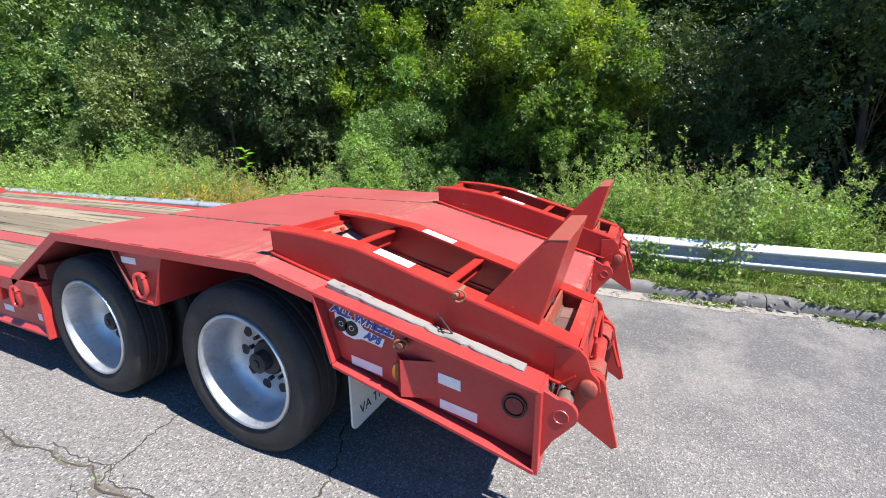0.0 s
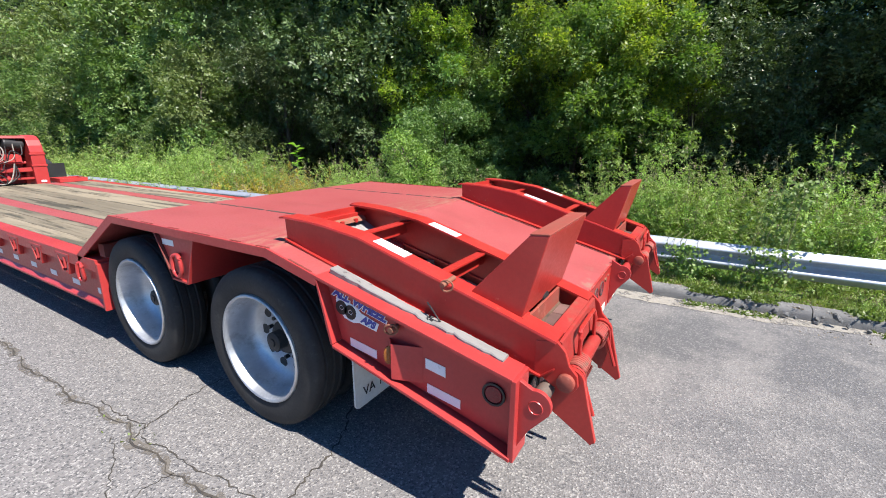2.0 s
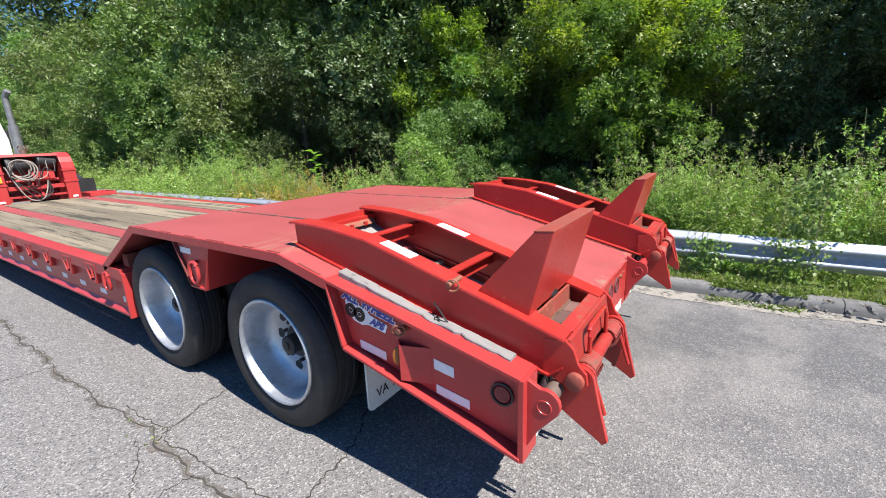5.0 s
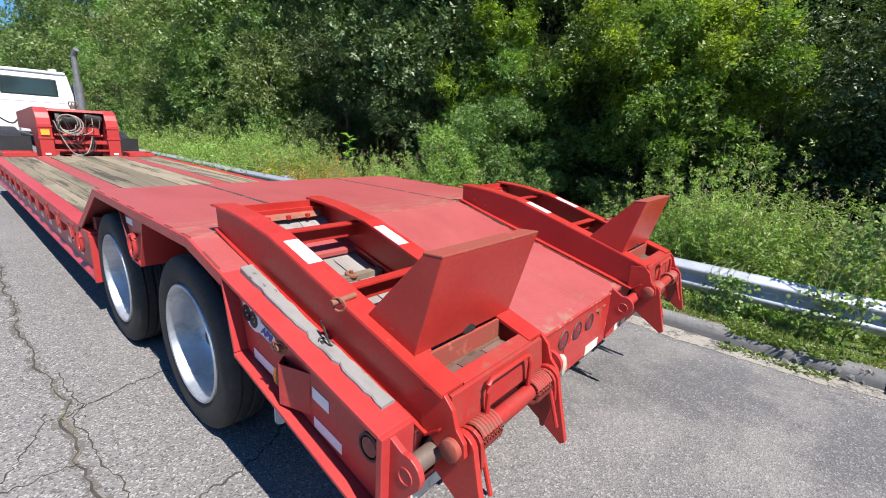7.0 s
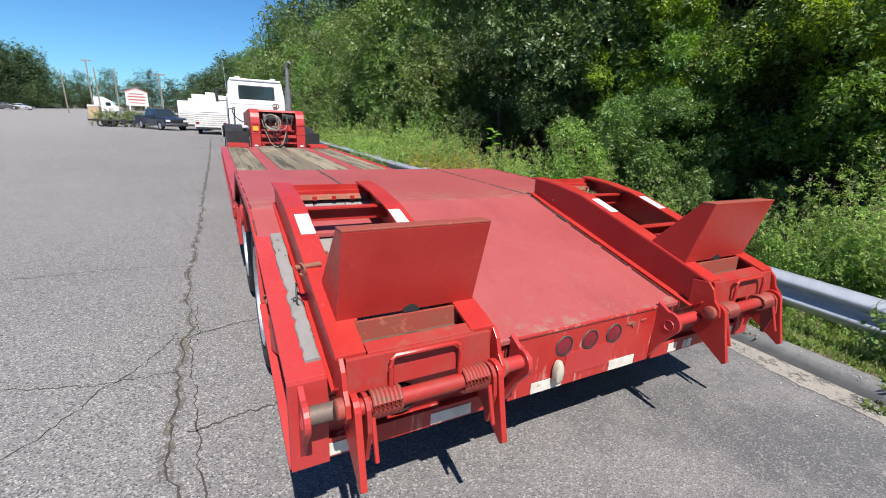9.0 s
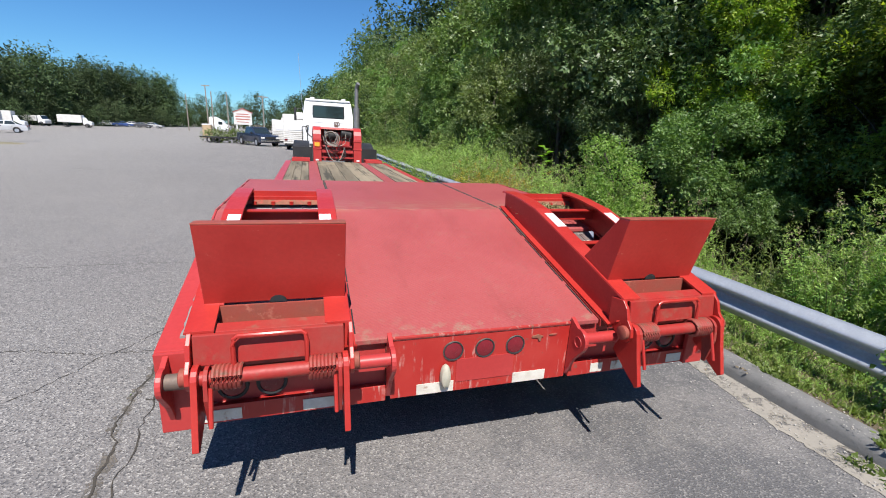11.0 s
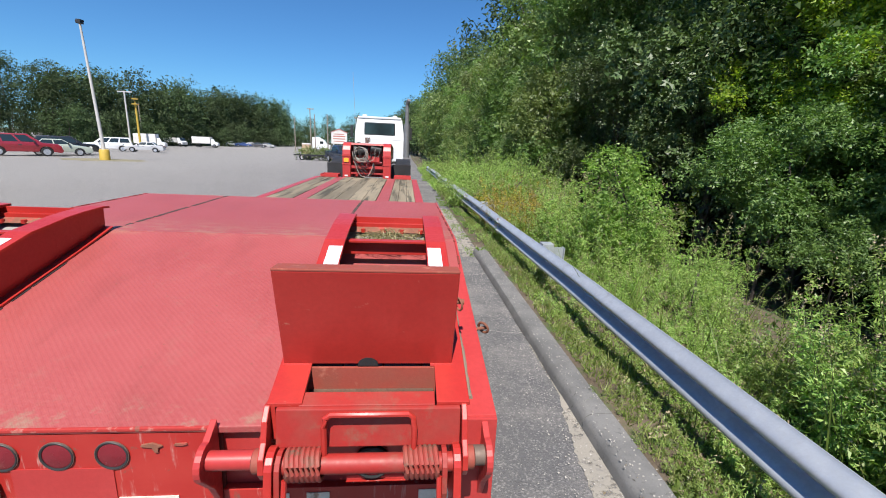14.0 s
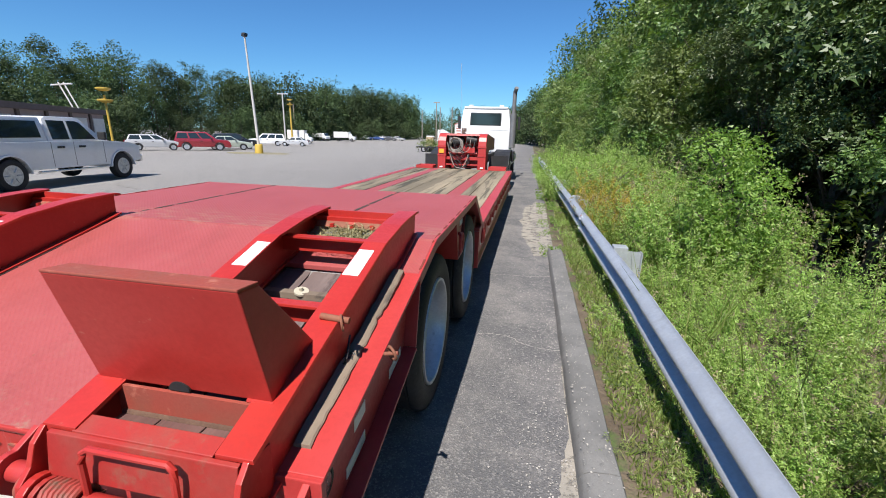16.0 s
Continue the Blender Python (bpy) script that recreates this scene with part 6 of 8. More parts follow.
def weed_thing(k, x, y, rz, sc, far=False):
    t = new("weed_clump")
    t.matrix_basis = Matrix.Translation((x, y, bank(x, y))) @ Matrix.Rotation(rz, 4, "Z") @ Matrix.Scale(sc, 4)
    tagged(t, "yellow and orange tinged weed clump behind the guardrail" if k == 4 else "dark leafy weed clump behind the guardrail" if k == 5 else "sparse tall weed stems with seed heads" if k == 6 else "tall feathery green weed clump behind the guardrail", "weeds", "weeds along the guardrail")
    for nm, me in WEED_SMALL if k == 8 else WEEDS_FAR[k % 3] if far else WEEDS[k]:
        o = new(nm, me)
        o.parent = t
        tagged(o, kind="stuff" if nm in ("seed_head", "stem_tuft") else "")


def mound(x, y):
    """The weeds stand in rounded mounds with hollows between them."""
    if y < 1.0:
        return 0.5 + 0.5 * math.sin(4.2 * (y + 0.85))
    return max(0.0, min(1.0, 0.5 + 0.32 * math.sin(2.6 * y + 1.1 * x) + 0.26 * math.sin(4.9 * y - 2.0 * x + 1.0)))


rnd = random.Random(31)
for row, (x0, step, grow) in enumerate(((3.48, 0.56, 0.80), (3.95, 0.68, 1.0), (4.5, 0.95, 1.05), (5.2, 1.4, 1.1))):
    y = -3.4
    while y < 34:
        if row > 1 and 0.6 < y < 4.3 and (row == 3 or rnd.random() < 0.6):
            pass
        elif row and -1.5 < y < -0.95:
            pass
        elif row == 3 and y < 8.0 and y > 4.3:
            pass
        elif row == 3 and y < 5.5:
            # dark weeds here stand in for shade over the bare soil behind
            weed_thing(5, x0 + rnd.uniform(-0.3, 0.5), y, rnd.uniform(0, 6.28), rnd.uniform(0.6, 0.85))
        else:
            k = rnd.choice((0, 1, 0, 1, 3, 0, 1, 5)) if row else rnd.choice((3, 1, 3, 3, 1))
            if row in (1, 2) and 6.5 < y < 9.5 and rnd.random() < 0.6:
                k = 4
            hump = mound(x0, y)
            if row and hump < 0.3 and rnd.random() < 0.6:
                y += step * (1.0 if y < 10.5 else 1.8)
                continue
            weed_thing(k, x0 + rnd.uniform(-0.2, 0.2) - 0.015 * max(0.0, y - 3.0), y + rnd.uniform(-0.25, 0.25), rnd.uniform(0, 6.28), rnd.uniform(0.82, 1.12) * ((0.66 + 0.52 * hump if y < 4 else 0.52 + 0.78 * hump) if row else 1.0) * grow * (0.85 if 7.4 < y < 9.4 else 1.2 if y > 5.2 else 0.68 if y > 0.3 else 0.80), y > 10.5)
        y += step * (1.0 if y < 10.5 else 1.8)
BUSHY = [tree_meshes(220 + i, h, r, c, n, lf, mt, 0.10, sides=3, girth=0.006, size=sz, spray=7) for i, (h, r, c, n, lf, mt, sz) in enumerate((
    (1.95, 0.50, 34, 9000, 0.046, WEED_FRESH, 0.38), (1.70, 0.58, 34, 9500, 0.038, WEED, 0.38), (1.35, 0.55, 28, 7500, 0.036, WEED, 0.40)))]
for k, x, y, sc in ((0, 4.3, 4.65, 1.0), (2, 4.1, 9.4, 1.0), (1, 4.2, 11.6, 0.9), (2, 4.2, 2.6, 0.6)):
    t = tree_thing(BUSHY[k], (x, y, bank(x, y) - 0.08), rnd.uniform(0, 6.28), sc, ("tall bushy weed with fresh yellow-green leaves", "tall bushy green weed with fine leaves", "rounded bushy weed with fine leaves")[k], "weeds along the guardrail")
    t.name = "bushy_weed"
    for o in t.children:
        if o.name.startswith("trunk"):
            o.name = "stem_tuft"
            tagged(o, kind="stuff")
for k, x, y, sc in ((6, 5.0, 3.65, 1.0), (6, 5.15, 3.4, 0.9), (6, 4.9, 3.0, 0.75), (6, 4.6, 0.1, 1.0), (6, 4.4, -1.1, 1.05), (6, 4.9, 6.3, 1.0)):
    weed_thing(k, x, y, rnd.uniform(0, 6.28), sc)
for x, y, sc in ((4.5, -0.40, 0.90), (4.5, -2.50, 0.95), (4.0, 0.32, 0.88), (4.35, 0.60, 0.92), (4.2, 0.10, 0.84), (3.95, -0.45, 1.12), (4.25, -0.2, 1.0), (4.0, -1.75, 1.02), (4.4, -2.1, 1.1), (3.9, 0.55, 0.84), (4.15, 4.65, 1.02), (4.5, 5.0, 0.95), (5.1, 3.95, 0.72), (4.3, 6.4, 0.85), (4.5, 7.3, 0.66), (4.4, 8.3, 0.66), (4.7, 9.4, 1.0), (4.3, 10.4, 1.0)):
    weed_thing(2, x, y, rnd.uniform(0, 6.28), sc)
for x, y, sc in ((3.85, -0.55, 1.0), (4.15, -0.35, 1.08), (4.4, -0.6, 1.15), (3.9, -1.95, 1.0), (4.2, -2.1, 1.1), (4.4, -1.8, 1.15), (4.2, 0.9, 0.95), (4.4, 4.8, 1.25), (4.7, 6.2, 1.2)):
    weed_thing(0, x, y, rnd.uniform(0, 6.28), sc)
for x, y, sc in ((4.4, 9.0, 1.0), (4.6, 10.6, 1.05), (4.9, 12.0, 1.1), (4.1, 11.4, 1.1), (3.9, 12.6, 1.15), (4.5, 13.2, 1.1), (4.2, 14.6, 1.1), (4.6, 15.8, 1.1), (5.2, 17, 0.95), (5.0, 21, 1.05), (5.0, 25, 1.1)):
    weed_thing(2, x, y, rnd.uniform(0, 6.28), sc, True)
y = 10.5
while y < 36:
    weed_thing(rnd.choice((0, 1, 2, 0)), 3.20 + rnd.uniform(-0.1, 0.2) - 0.012 * max(0, y - 9), y, rnd.uniform(0, 6.28), rnd.uniform(0.75, 1.1), True)
    y += 0.8
y = 12.5
while y < 40:
    weed_thing(1, rnd.uniform(2.5, 2.8), y, rnd.uniform(0, 6.28), rnd.uniform(0.35, 0.7), True)
    y += rnd.uniform(0.6, 1.3)
y = -4.2
while y < 9:
    weed_thing(8, rnd.uniform(3.06, 3.30), y, rnd.uniform(0, 6.28), rnd.uniform(0.7, 1.4))
    weed_thing(8, rnd.uniform(2.66, 3.0), y + rnd.uniform(-0.2, 0.2), rnd.uniform(0, 6.28), rnd.uniform(0.3, 0.85))
    y += rnd.uniform(0.16, 0.42)
for x, y, sc in ((3.55, 6.8, 1.15), (3.6, 7.6, 1.3), (3.75, 8.3, 1.4), (3.6, 9.1, 1.35), (3.85, 9.9, 1.4), (3.5, 8.4, 1.1)):
    weed_thing(4, x, y, rnd.uniform(0, 6.28), sc)
# broad-leaved plant that stands up among the weeds
rng = np.random.default_rng(9)
f = np.linspace(0.15, 1.0, 24)
pos = np.stack([0.04 * np.sin(f * 9), 0.04 * np.cos(f * 7), 1.65 * f], axis=1)
ax = unit(np.stack([np.cos(f * 40), np.sin(f * 40), 0.2 + 0 * f], axis=1))
nr = unit(np.stack([-0.5 * np.cos(f * 40), -0.5 * np.sin(f * 40), 1 + 0 * f], axis=1))
ln = 0.22 * rng.uniform(0.7, 1.1, 24)
big = thing("broadleaf_weed", (6.0, 9.93, bank(6.0, 9.93)), "single tall weed with large bright green leaves", "plant")
big.scale = (1.15, 1.15, 1.15)
o = new("foliage", leaf_mesh("foliage", pos, ax, nr, ln, ln * 0.95, LEAF_BRIGHT))
o.parent = big
bm = B()
pipe(bm, [(0, 0, -0.1), (0.03, 0.02, 0.8), (0, 0, 1.65)], 0.012, 6, 0.004)
o = new("stem", finish("stem", bm, STEM))
o.parent = big

# creepers that climb over the rail
rng = np.random.default_rng(12)
for y0, tall, n in ((-0.42, 0.46, 320), (-1.28, 1.25, 800)):
    c = thing("rail_creeper", (RAIL_X, y0, 0.05), "dark green creeper grown over the guardrail", "creeper", "creepers on the rail")
    f = rng.random(n)
    s = rng.normal(scale=0.16 - 0.06 * (tall < 1), size=n)
    z = tall * f
    face = np.where((z > 0.18) & (z < 0.53), -0.115, np.where(z < 0.18, -0.05, -0.03 + 0.10 * rng.random(n)))
    pos = np.stack([face - 0.05 * rng.random(n), s - (0.25 * (f - 0.5) if tall > 1 else 0), z], axis=1)
    nr = unit(np.stack([-0.8 + 0.4 * rng.normal(size=n), 0.4 * rng.normal(size=n), 0.5 + 0.3 * rng.normal(size=n)], axis=1))
    ax = unit(np.cross(nr, rng.normal(size=(n, 3))))
    ln = rng.uniform(0.025, 0.055, n)
    o = new("foliage", leaf_mesh("foliage", pos, ax, nr, ln, ln * 0.8, WEED_DARK))
    o.parent = c
    bm = B()
    for k in range(7):
        a = rng.normal(scale=0.12)
        pipe(bm, smooth_path([(0.10, a, -0.1), (-0.06, a + 0.05, 0.12), (-0.115, a - 0.03, 0.33), (-0.115, a + 0.02, 0.50), (-0.02, a - 0.06, 0.60 if tall < 1 else tall)], 4), 0.004, 4, 0.002)
    o = new("vine", finish("vine", bm, STEM))
    o.parent = c

for p, d, l in STRAW:
    up = np.tile([[0.1, 0.0, 1.0]], (len(p), 1))
    tagged(new("straw_heap", leaf_mesh("straw_heap", p, d, up, l, l * 0.09, STRAW_MAT)), "dry straw and dead leaves caught in the ramp", "straw", kind="stuff")

# grass and litter along the kerb and rail
rng = np.random.default_rng(5)


def grass(name, n, x0, x1, y0, y1, ln, material, label, flat=0.0, keep=None, ratio=None):
    x, y = rng.uniform(x0, x1, n), rng.uniform(y0, y1, n)
    ok = np.array([fbm(a, b, 0.9, 2.0) > -0.15 if keep is None else keep(a, b) for a, b in zip(x, y)])
    x, y = x[ok], y[ok]
    n = len(x)
    z = np.array([0.118 if 2.34 < a < 2.53 and b < 5.7 else max(bank(a, b), 0.0 if a < 2.65 else -9) for a, b in zip(x, y)])
    pos = np.stack([x, y, z - 0.01], axis=1)
    ax = unit(np.stack([rng.normal(scale=0.5 + flat, size=n), rng.normal(scale=0.5 + flat, size=n), np.ones(n)], axis=1))
    nr = unit(np.cross(ax, rng.normal(size=(n, 3))))
    l = ln * rng.uniform(0.35, 1.35, n)
    w = l * ((0.10 if not flat else 0.5) if ratio is None else ratio)
    tagged(new(name, leaf_mesh(name, pos, ax, nr, l, w, material, 4 if flat else 3)), label, "grass", kind="stuff")


grass("verge_grass", 24000, 2.58, 3.5, -4.5, 9, 0.085, GRASS, "rough dry grass between kerb and guardrail", keep=lambda a, b: fbm(a, b, 1.1, 2.0) > -0.32, ratio=0.13)
grass("verge_clover", 60000, 2.60, 3.6, -5, 10, 0.034, WEED, "low small-leaved growth under the guardrail", flat=0.9, keep=lambda a, b: fbm(a, b, 1.7, 8.0) > -0.35 + 0.6 * max(0, 2.8 - a), ratio=0.65)
grass("bank_grass", 7000, 3.3, 5.6, -7, 22, 0.24, GRASS, "long grass on the bank", ratio=0.05)
grass("tall_grass", 1300, 3.20, 4.6, -5, 9, 0.80, GRASS, "tall thin grass blades among the weeds", ratio=0.014)
# low leaves in the shade-toned leaf colour
grass("shade_growth", 5000, 5.0, 9.0, -6, 8, 0.08, LEAF_SHADE_TONE, "scattered low leaves with the wood's shade painted in", flat=0.6, keep=lambda a, b: fbm(a, b, 0.8, 3.0) > 0.0)
grass("leaf_litter", 5200, 2.60, 3.4, -4.5, 7, 0.045, LITTER, "dry brown leaf litter along the verge", flat=2.5, keep=lambda a, b: fbm(a, b, 1.2, 5.0) > -0.1, ratio=0.5)
grass("kerb_weeds", 12000, 2.2, 2.75, 5.5, 14, 0.036, WEED_DARK, "weeds grown over the end of the kerb", flat=0.5, keep=lambda a, b: fbm(a, b, 1.3, 1.0) > -0.05)
grass("kerb_creeper", 26000, 2.16, 2.75, -6.5, 0.6, 0.045, WEED_DARK, "leafy creepers spilling over the kerb", flat=0.8, keep=lambda a, b: fbm(a, b, 1.1, 4.0) > -0.45 + 1.3 * max(0, 2.55 - a) + 0.5 * max(0, b + 0.8), ratio=0.6)
grass("gutter_litter", 9000, 1.95, 2.6, -6.5, 2, 0.028, LITTER, "dead leaves lying in the gutter", flat=3.0, keep=lambda a, b: fbm(a, b, 1.4, 9.0) > -0.15 + 0.9 * max(0, 2.35 - a) + 0.30 * max(0, b + 1.0), ratio=0.5)
grass("crack_weeds", 420, -2.02, -1.84, -1.0, 16, 0.035, GRASS, "tiny dry weeds in the long crack", flat=0.5, keep=lambda a, b: fbm(a, b, 1.1, 6.0) > 0.12)

# loose grit washed along the gutter
rng = np.random.default_rng(15)
n = 6000
x, y = 2.35 - np.abs(rng.normal(scale=0.24, size=n)), rng.uniform(-4, 8, n)
x[:1500] = rng.uniform(2.345, 2.515, 1500)
p = np.stack([x, y, np.where((x > 2.34) & (y < 5.7), 0.117, 0.008)], axis=1)
d = unit(np.stack([rng.normal(size=n), rng.normal(size=n), 0.5 * np.abs(rng.normal(size=n))], axis=1))
l = rng.uniform(0.004, 0.014, n)
tagged(new("loose_grit", leaf_mesh("loose_grit", p, d, np.tile([[0, 0, 1.0]], (n, 1)), l, l, GRIT)), "pale loose grit along the kerb", "gravel", kind="stuff")


# ---- the tractor unit in front of the trailer ----
truck = thing("tractor_unit", (0.02, 17.5, 0), "white day cab truck tractor coupled to the trailer", "truck")
bm = B()
hull = [(-1.02, 17.62, 1.05), (1.04, 17.62, 1.05), (1.04, 19.55, 1.05), (-1.02, 19.55, 1.05),
        (-1.02, 17.62, 2.20), (1.04, 17.62, 2.20), (1.04, 19.75, 2.00), (-1.02, 19.75, 2.00),
        (-0.93, 17.70, 2.80), (0.95, 17.70, 2.80), (0.95, 19.15, 2.80), (-0.93, 19.15, 2.80)]
v = [bm.verts.new(p) for p in hull]
for q in ((0, 1, 2, 3), (0, 1, 5, 4), (1, 2, 6, 5), (2, 3, 7, 6), (3, 0, 4, 7), (4, 5, 9, 8), (5, 6, 10, 9), (6, 7, 11, 10), (7, 4, 8, 11), (8, 9, 10, 11)):
    bm.faces.new([v[i] for i in q])
cab = part("cab", bm, WHITE, truck, "white painted cab", bevel=0.05, smooth=True)
bm = B()
box(bm, -0.90, 0.92, 17.66, 19.2, 2.79, 2.88)
part("roof", bm, WHITE, truck, bevel=0.05, smooth=True)
for x in (-0.62, 0.64):
    bm = B()
    box(bm, x - 0.09, x + 0.09, 17.75, 17.95, 2.875, 2.95)
    part("roof_lamp", bm, WHITE_OLD, truck, bevel=0.02)
bm = B()
prism(bm, [(-0.64, 2.11), (0.68, 2.11), (0.66, 2.64), (-0.62, 2.64)], "y", 17.615, 17.70)
part("window_seal", bm, BLACK, cab, bevel=0.03)
bm = B()
prism(bm, [(-0.60, 2.145), (0.64, 2.145), (0.62, 2.605), (-0.58, 2.605)], "y", 17.606, 17.63)
part("rear_window", bm, GLASS, cab, "dark rear window glass", bevel=0.015)
bm = B()
box(bm, -0.95, 0.97, 17.612, 17.625, 1.95, 1.96)
part("panel_seam", bm, WHITE_OLD, cab)
for s in (-1, 1):
    bm = B()
    prism(bm, [(17.85, 2.05), (18.95, 2.02), (18.75, 2.62), (17.95, 2.62)], "x", s * 1.0 + 0.01, s * 1.022 + 0.01)
    part("side_window", bm, GLASS, cab)
    bm = B()
    box(bm, s * 1.30, s * 1.40, 19.2, 19.4, 2.0, 2.55)
    rod(bm, (s * 1.0, 19.3, 2.5), (s * 1.35, 19.3, 2.5), 0.015)
    rod(bm, (s * 1.0, 19.3, 2.05), (s * 1.35, 19.3, 2.05), 0.015)
    part("mirror", bm, BLACK, truck, bevel=0.01)
    bm = B()
    rod(bm, (s * 1.02, 17.3, 0.85), (s * 1.02, 18.9, 0.85), 0.30, seg=24)
    part("fuel_tank", bm, ALU if s > 0 else WHITE_OLD, truck, smooth=True, bevel=0.02)
    bm = B()
    box(bm, s * 0.38, s * 0.47, 12.3, 22.0, 0.82, 1.08)
    part("frame_rail", bm, BLACK, truck)
    for y in (13.55, 14.95):
        w = wheel(truck, s * 1.12, y, 0.525, s)
    bm = B()
    box(bm, s * 0.72, s * 1.30, 12.55, 12.57, 0.35, 1.15)
    part("mud_flap", bm, BLACK, truck)
    bm = B()
    pr = [(14.25 + 1.42 * math.cos(u), 0.72 + 0.55 * math.sin(u)) for u in [radians(12 + 13 * k) for k in range(13)]]
    for x0 in (0.80, 1.30):
        for a, b in zip(pr, pr[1:]):
            bm.faces.new([bm.verts.new((s * x0, *p)) for p in (a, b, (b[0], b[1] + 0.02), (a[0], a[1] + 0.02))])
    for dz in (0.0, 0.02):
        for a, b in zip(pr, pr[1:]):
            bm.faces.new([bm.verts.new(p) for p in ((s * 0.80, a[0], a[1] + dz), (s * 1.30, a[0], a[1] + dz), (s * 1.30, b[0], b[1] + dz), (s * 0.80, b[0], b[1] + dz))])
    bmesh.ops.remove_doubles(bm, verts=bm.verts[:], dist=0.0005)
    part("fender", bm, BLACK, truck, "black fender over the drive wheels")
    bm = B()
    box(bm, s * 0.80, s * 1.30, 16.6, 17.2, 0.75, 1.15)
    part("battery_box", bm, BLACK, truck, bevel=0.02)
    w = wheel(truck, s * 1.05, 20.6, 0.525, s, dual=False)
bm = B()
rod(bm, (1.16, 17.45, 1.25), (1.16, 17.45, 2.62), 0.125, seg=22)
part("exhaust_muffler", bm, MUFFLER, truck, "dull steel exhaust shield", smooth=True)
bm = B()
pipe(bm, smooth_path([(1.16, 17.45, 2.6), (1.16, 17.45, 3.30), (1.17, 17.42, 3.44), (1.22, 17.30, 3.58)], 6), 0.080, 14)
part("exhaust_stack", bm, MUFFLER, truck, "curved dull steel exhaust stack", smooth=True)
bm = B()
prism(bm, [(19.5, 0.9), (21.9, 0.75), (21.95, 1.55), (19.6, 1.95)], "x", -0.95, 0.97)
part("hood", bm, WHITE, truck, bevel=0.06, smooth=True)
bm = B()
rod(bm, (-1.02, 17.9, 2.4), (-1.12, 17.9, 4.6), 0.006)
part("antenna", bm, GALV, truck)
bm = B()
lathe(bm, [(1.08, 0.48), (1.13, 0.48), (1.13, 0.1), (1.08, 0.1)], (0, 14.25, 0), "z", 24, close=True)
part("fifth_wheel", bm, BLACK, truck)
bm = B()
pipe(bm, smooth_path([(-0.3, 17.6, 1.5), (-0.55, 17.1, 1.3), (-0.85, 16.9, 1.5), (-0.9, 17.3, 1.75), (-0.8, 17.6, 1.8)], 6), 0.02, 8)
pipe(bm, smooth_path([(0.3, 17.6, 1.6), (0.1, 16.6, 1.25), (0.0, 15.4, 1.5), (0.0, 14.4, 1.7)], 6), 0.02, 8)
part("air_line", bm, BLACK, truck, smooth=True)
bm = B()
pipe(bm, [(-1.05, 16.95, 1.15), (-1.05, 16.95, 1.72), (-1.02, 16.95, 1.76), (-0.88, 16.95, 1.76), (-0.85, 16.95, 1.72), (-0.85, 16.95, 1.15)], 0.018, 8)
part("grab_handle", bm, BLACK, truck, smooth=True)


# ---- parked vehicles ----
PAINTS = {}


def paint(name, c):
    if name not in PAINTS:
        m = surface(name, c, tuple(min(1, 0.9 * k) for k in c), 0.22, scale=1.2, fine=20, bump=0.02)
        m.node_tree.nodes["Principled BSDF"].inputs["Coat Weight"].default_value = 0.5
        PAINTS[name] = m
    return PAINTS[name]


bm = B()
lathe(bm, [(-0.11, 0.65), (-0.12, 0.84), (-0.10, 0.97), (-0.06, 1.0), (0.06, 1.0), (0.10, 0.97), (0.12, 0.84), (0.11, 0.65)], (0, 0, 0), "x", 32, close=True)
CAR_TYRE = finish("tyre", bm, RUBBER, smooth=True)
bm = B()
lathe(bm, [(-0.10, 0.66), (-0.07, 0.62), (-0.02, 0.57), (-0.05, 0.30), (-0.08, 0.20), (-0.08, 0.0)], (0, 0, 0), "x", 32)
for k in range(6):
    u = 2 * math.pi * k / 6
    rod(bm, (-0.05, 0.22 * math.cos(u), 0.22 * math.sin(u)), (-0.06, 0.60 * math.cos(u), 0.60 * math.sin(u)), 0.07, 0.05, seg=8)
CAR_RIM = finish("rim", bm, ALU, smooth=True)


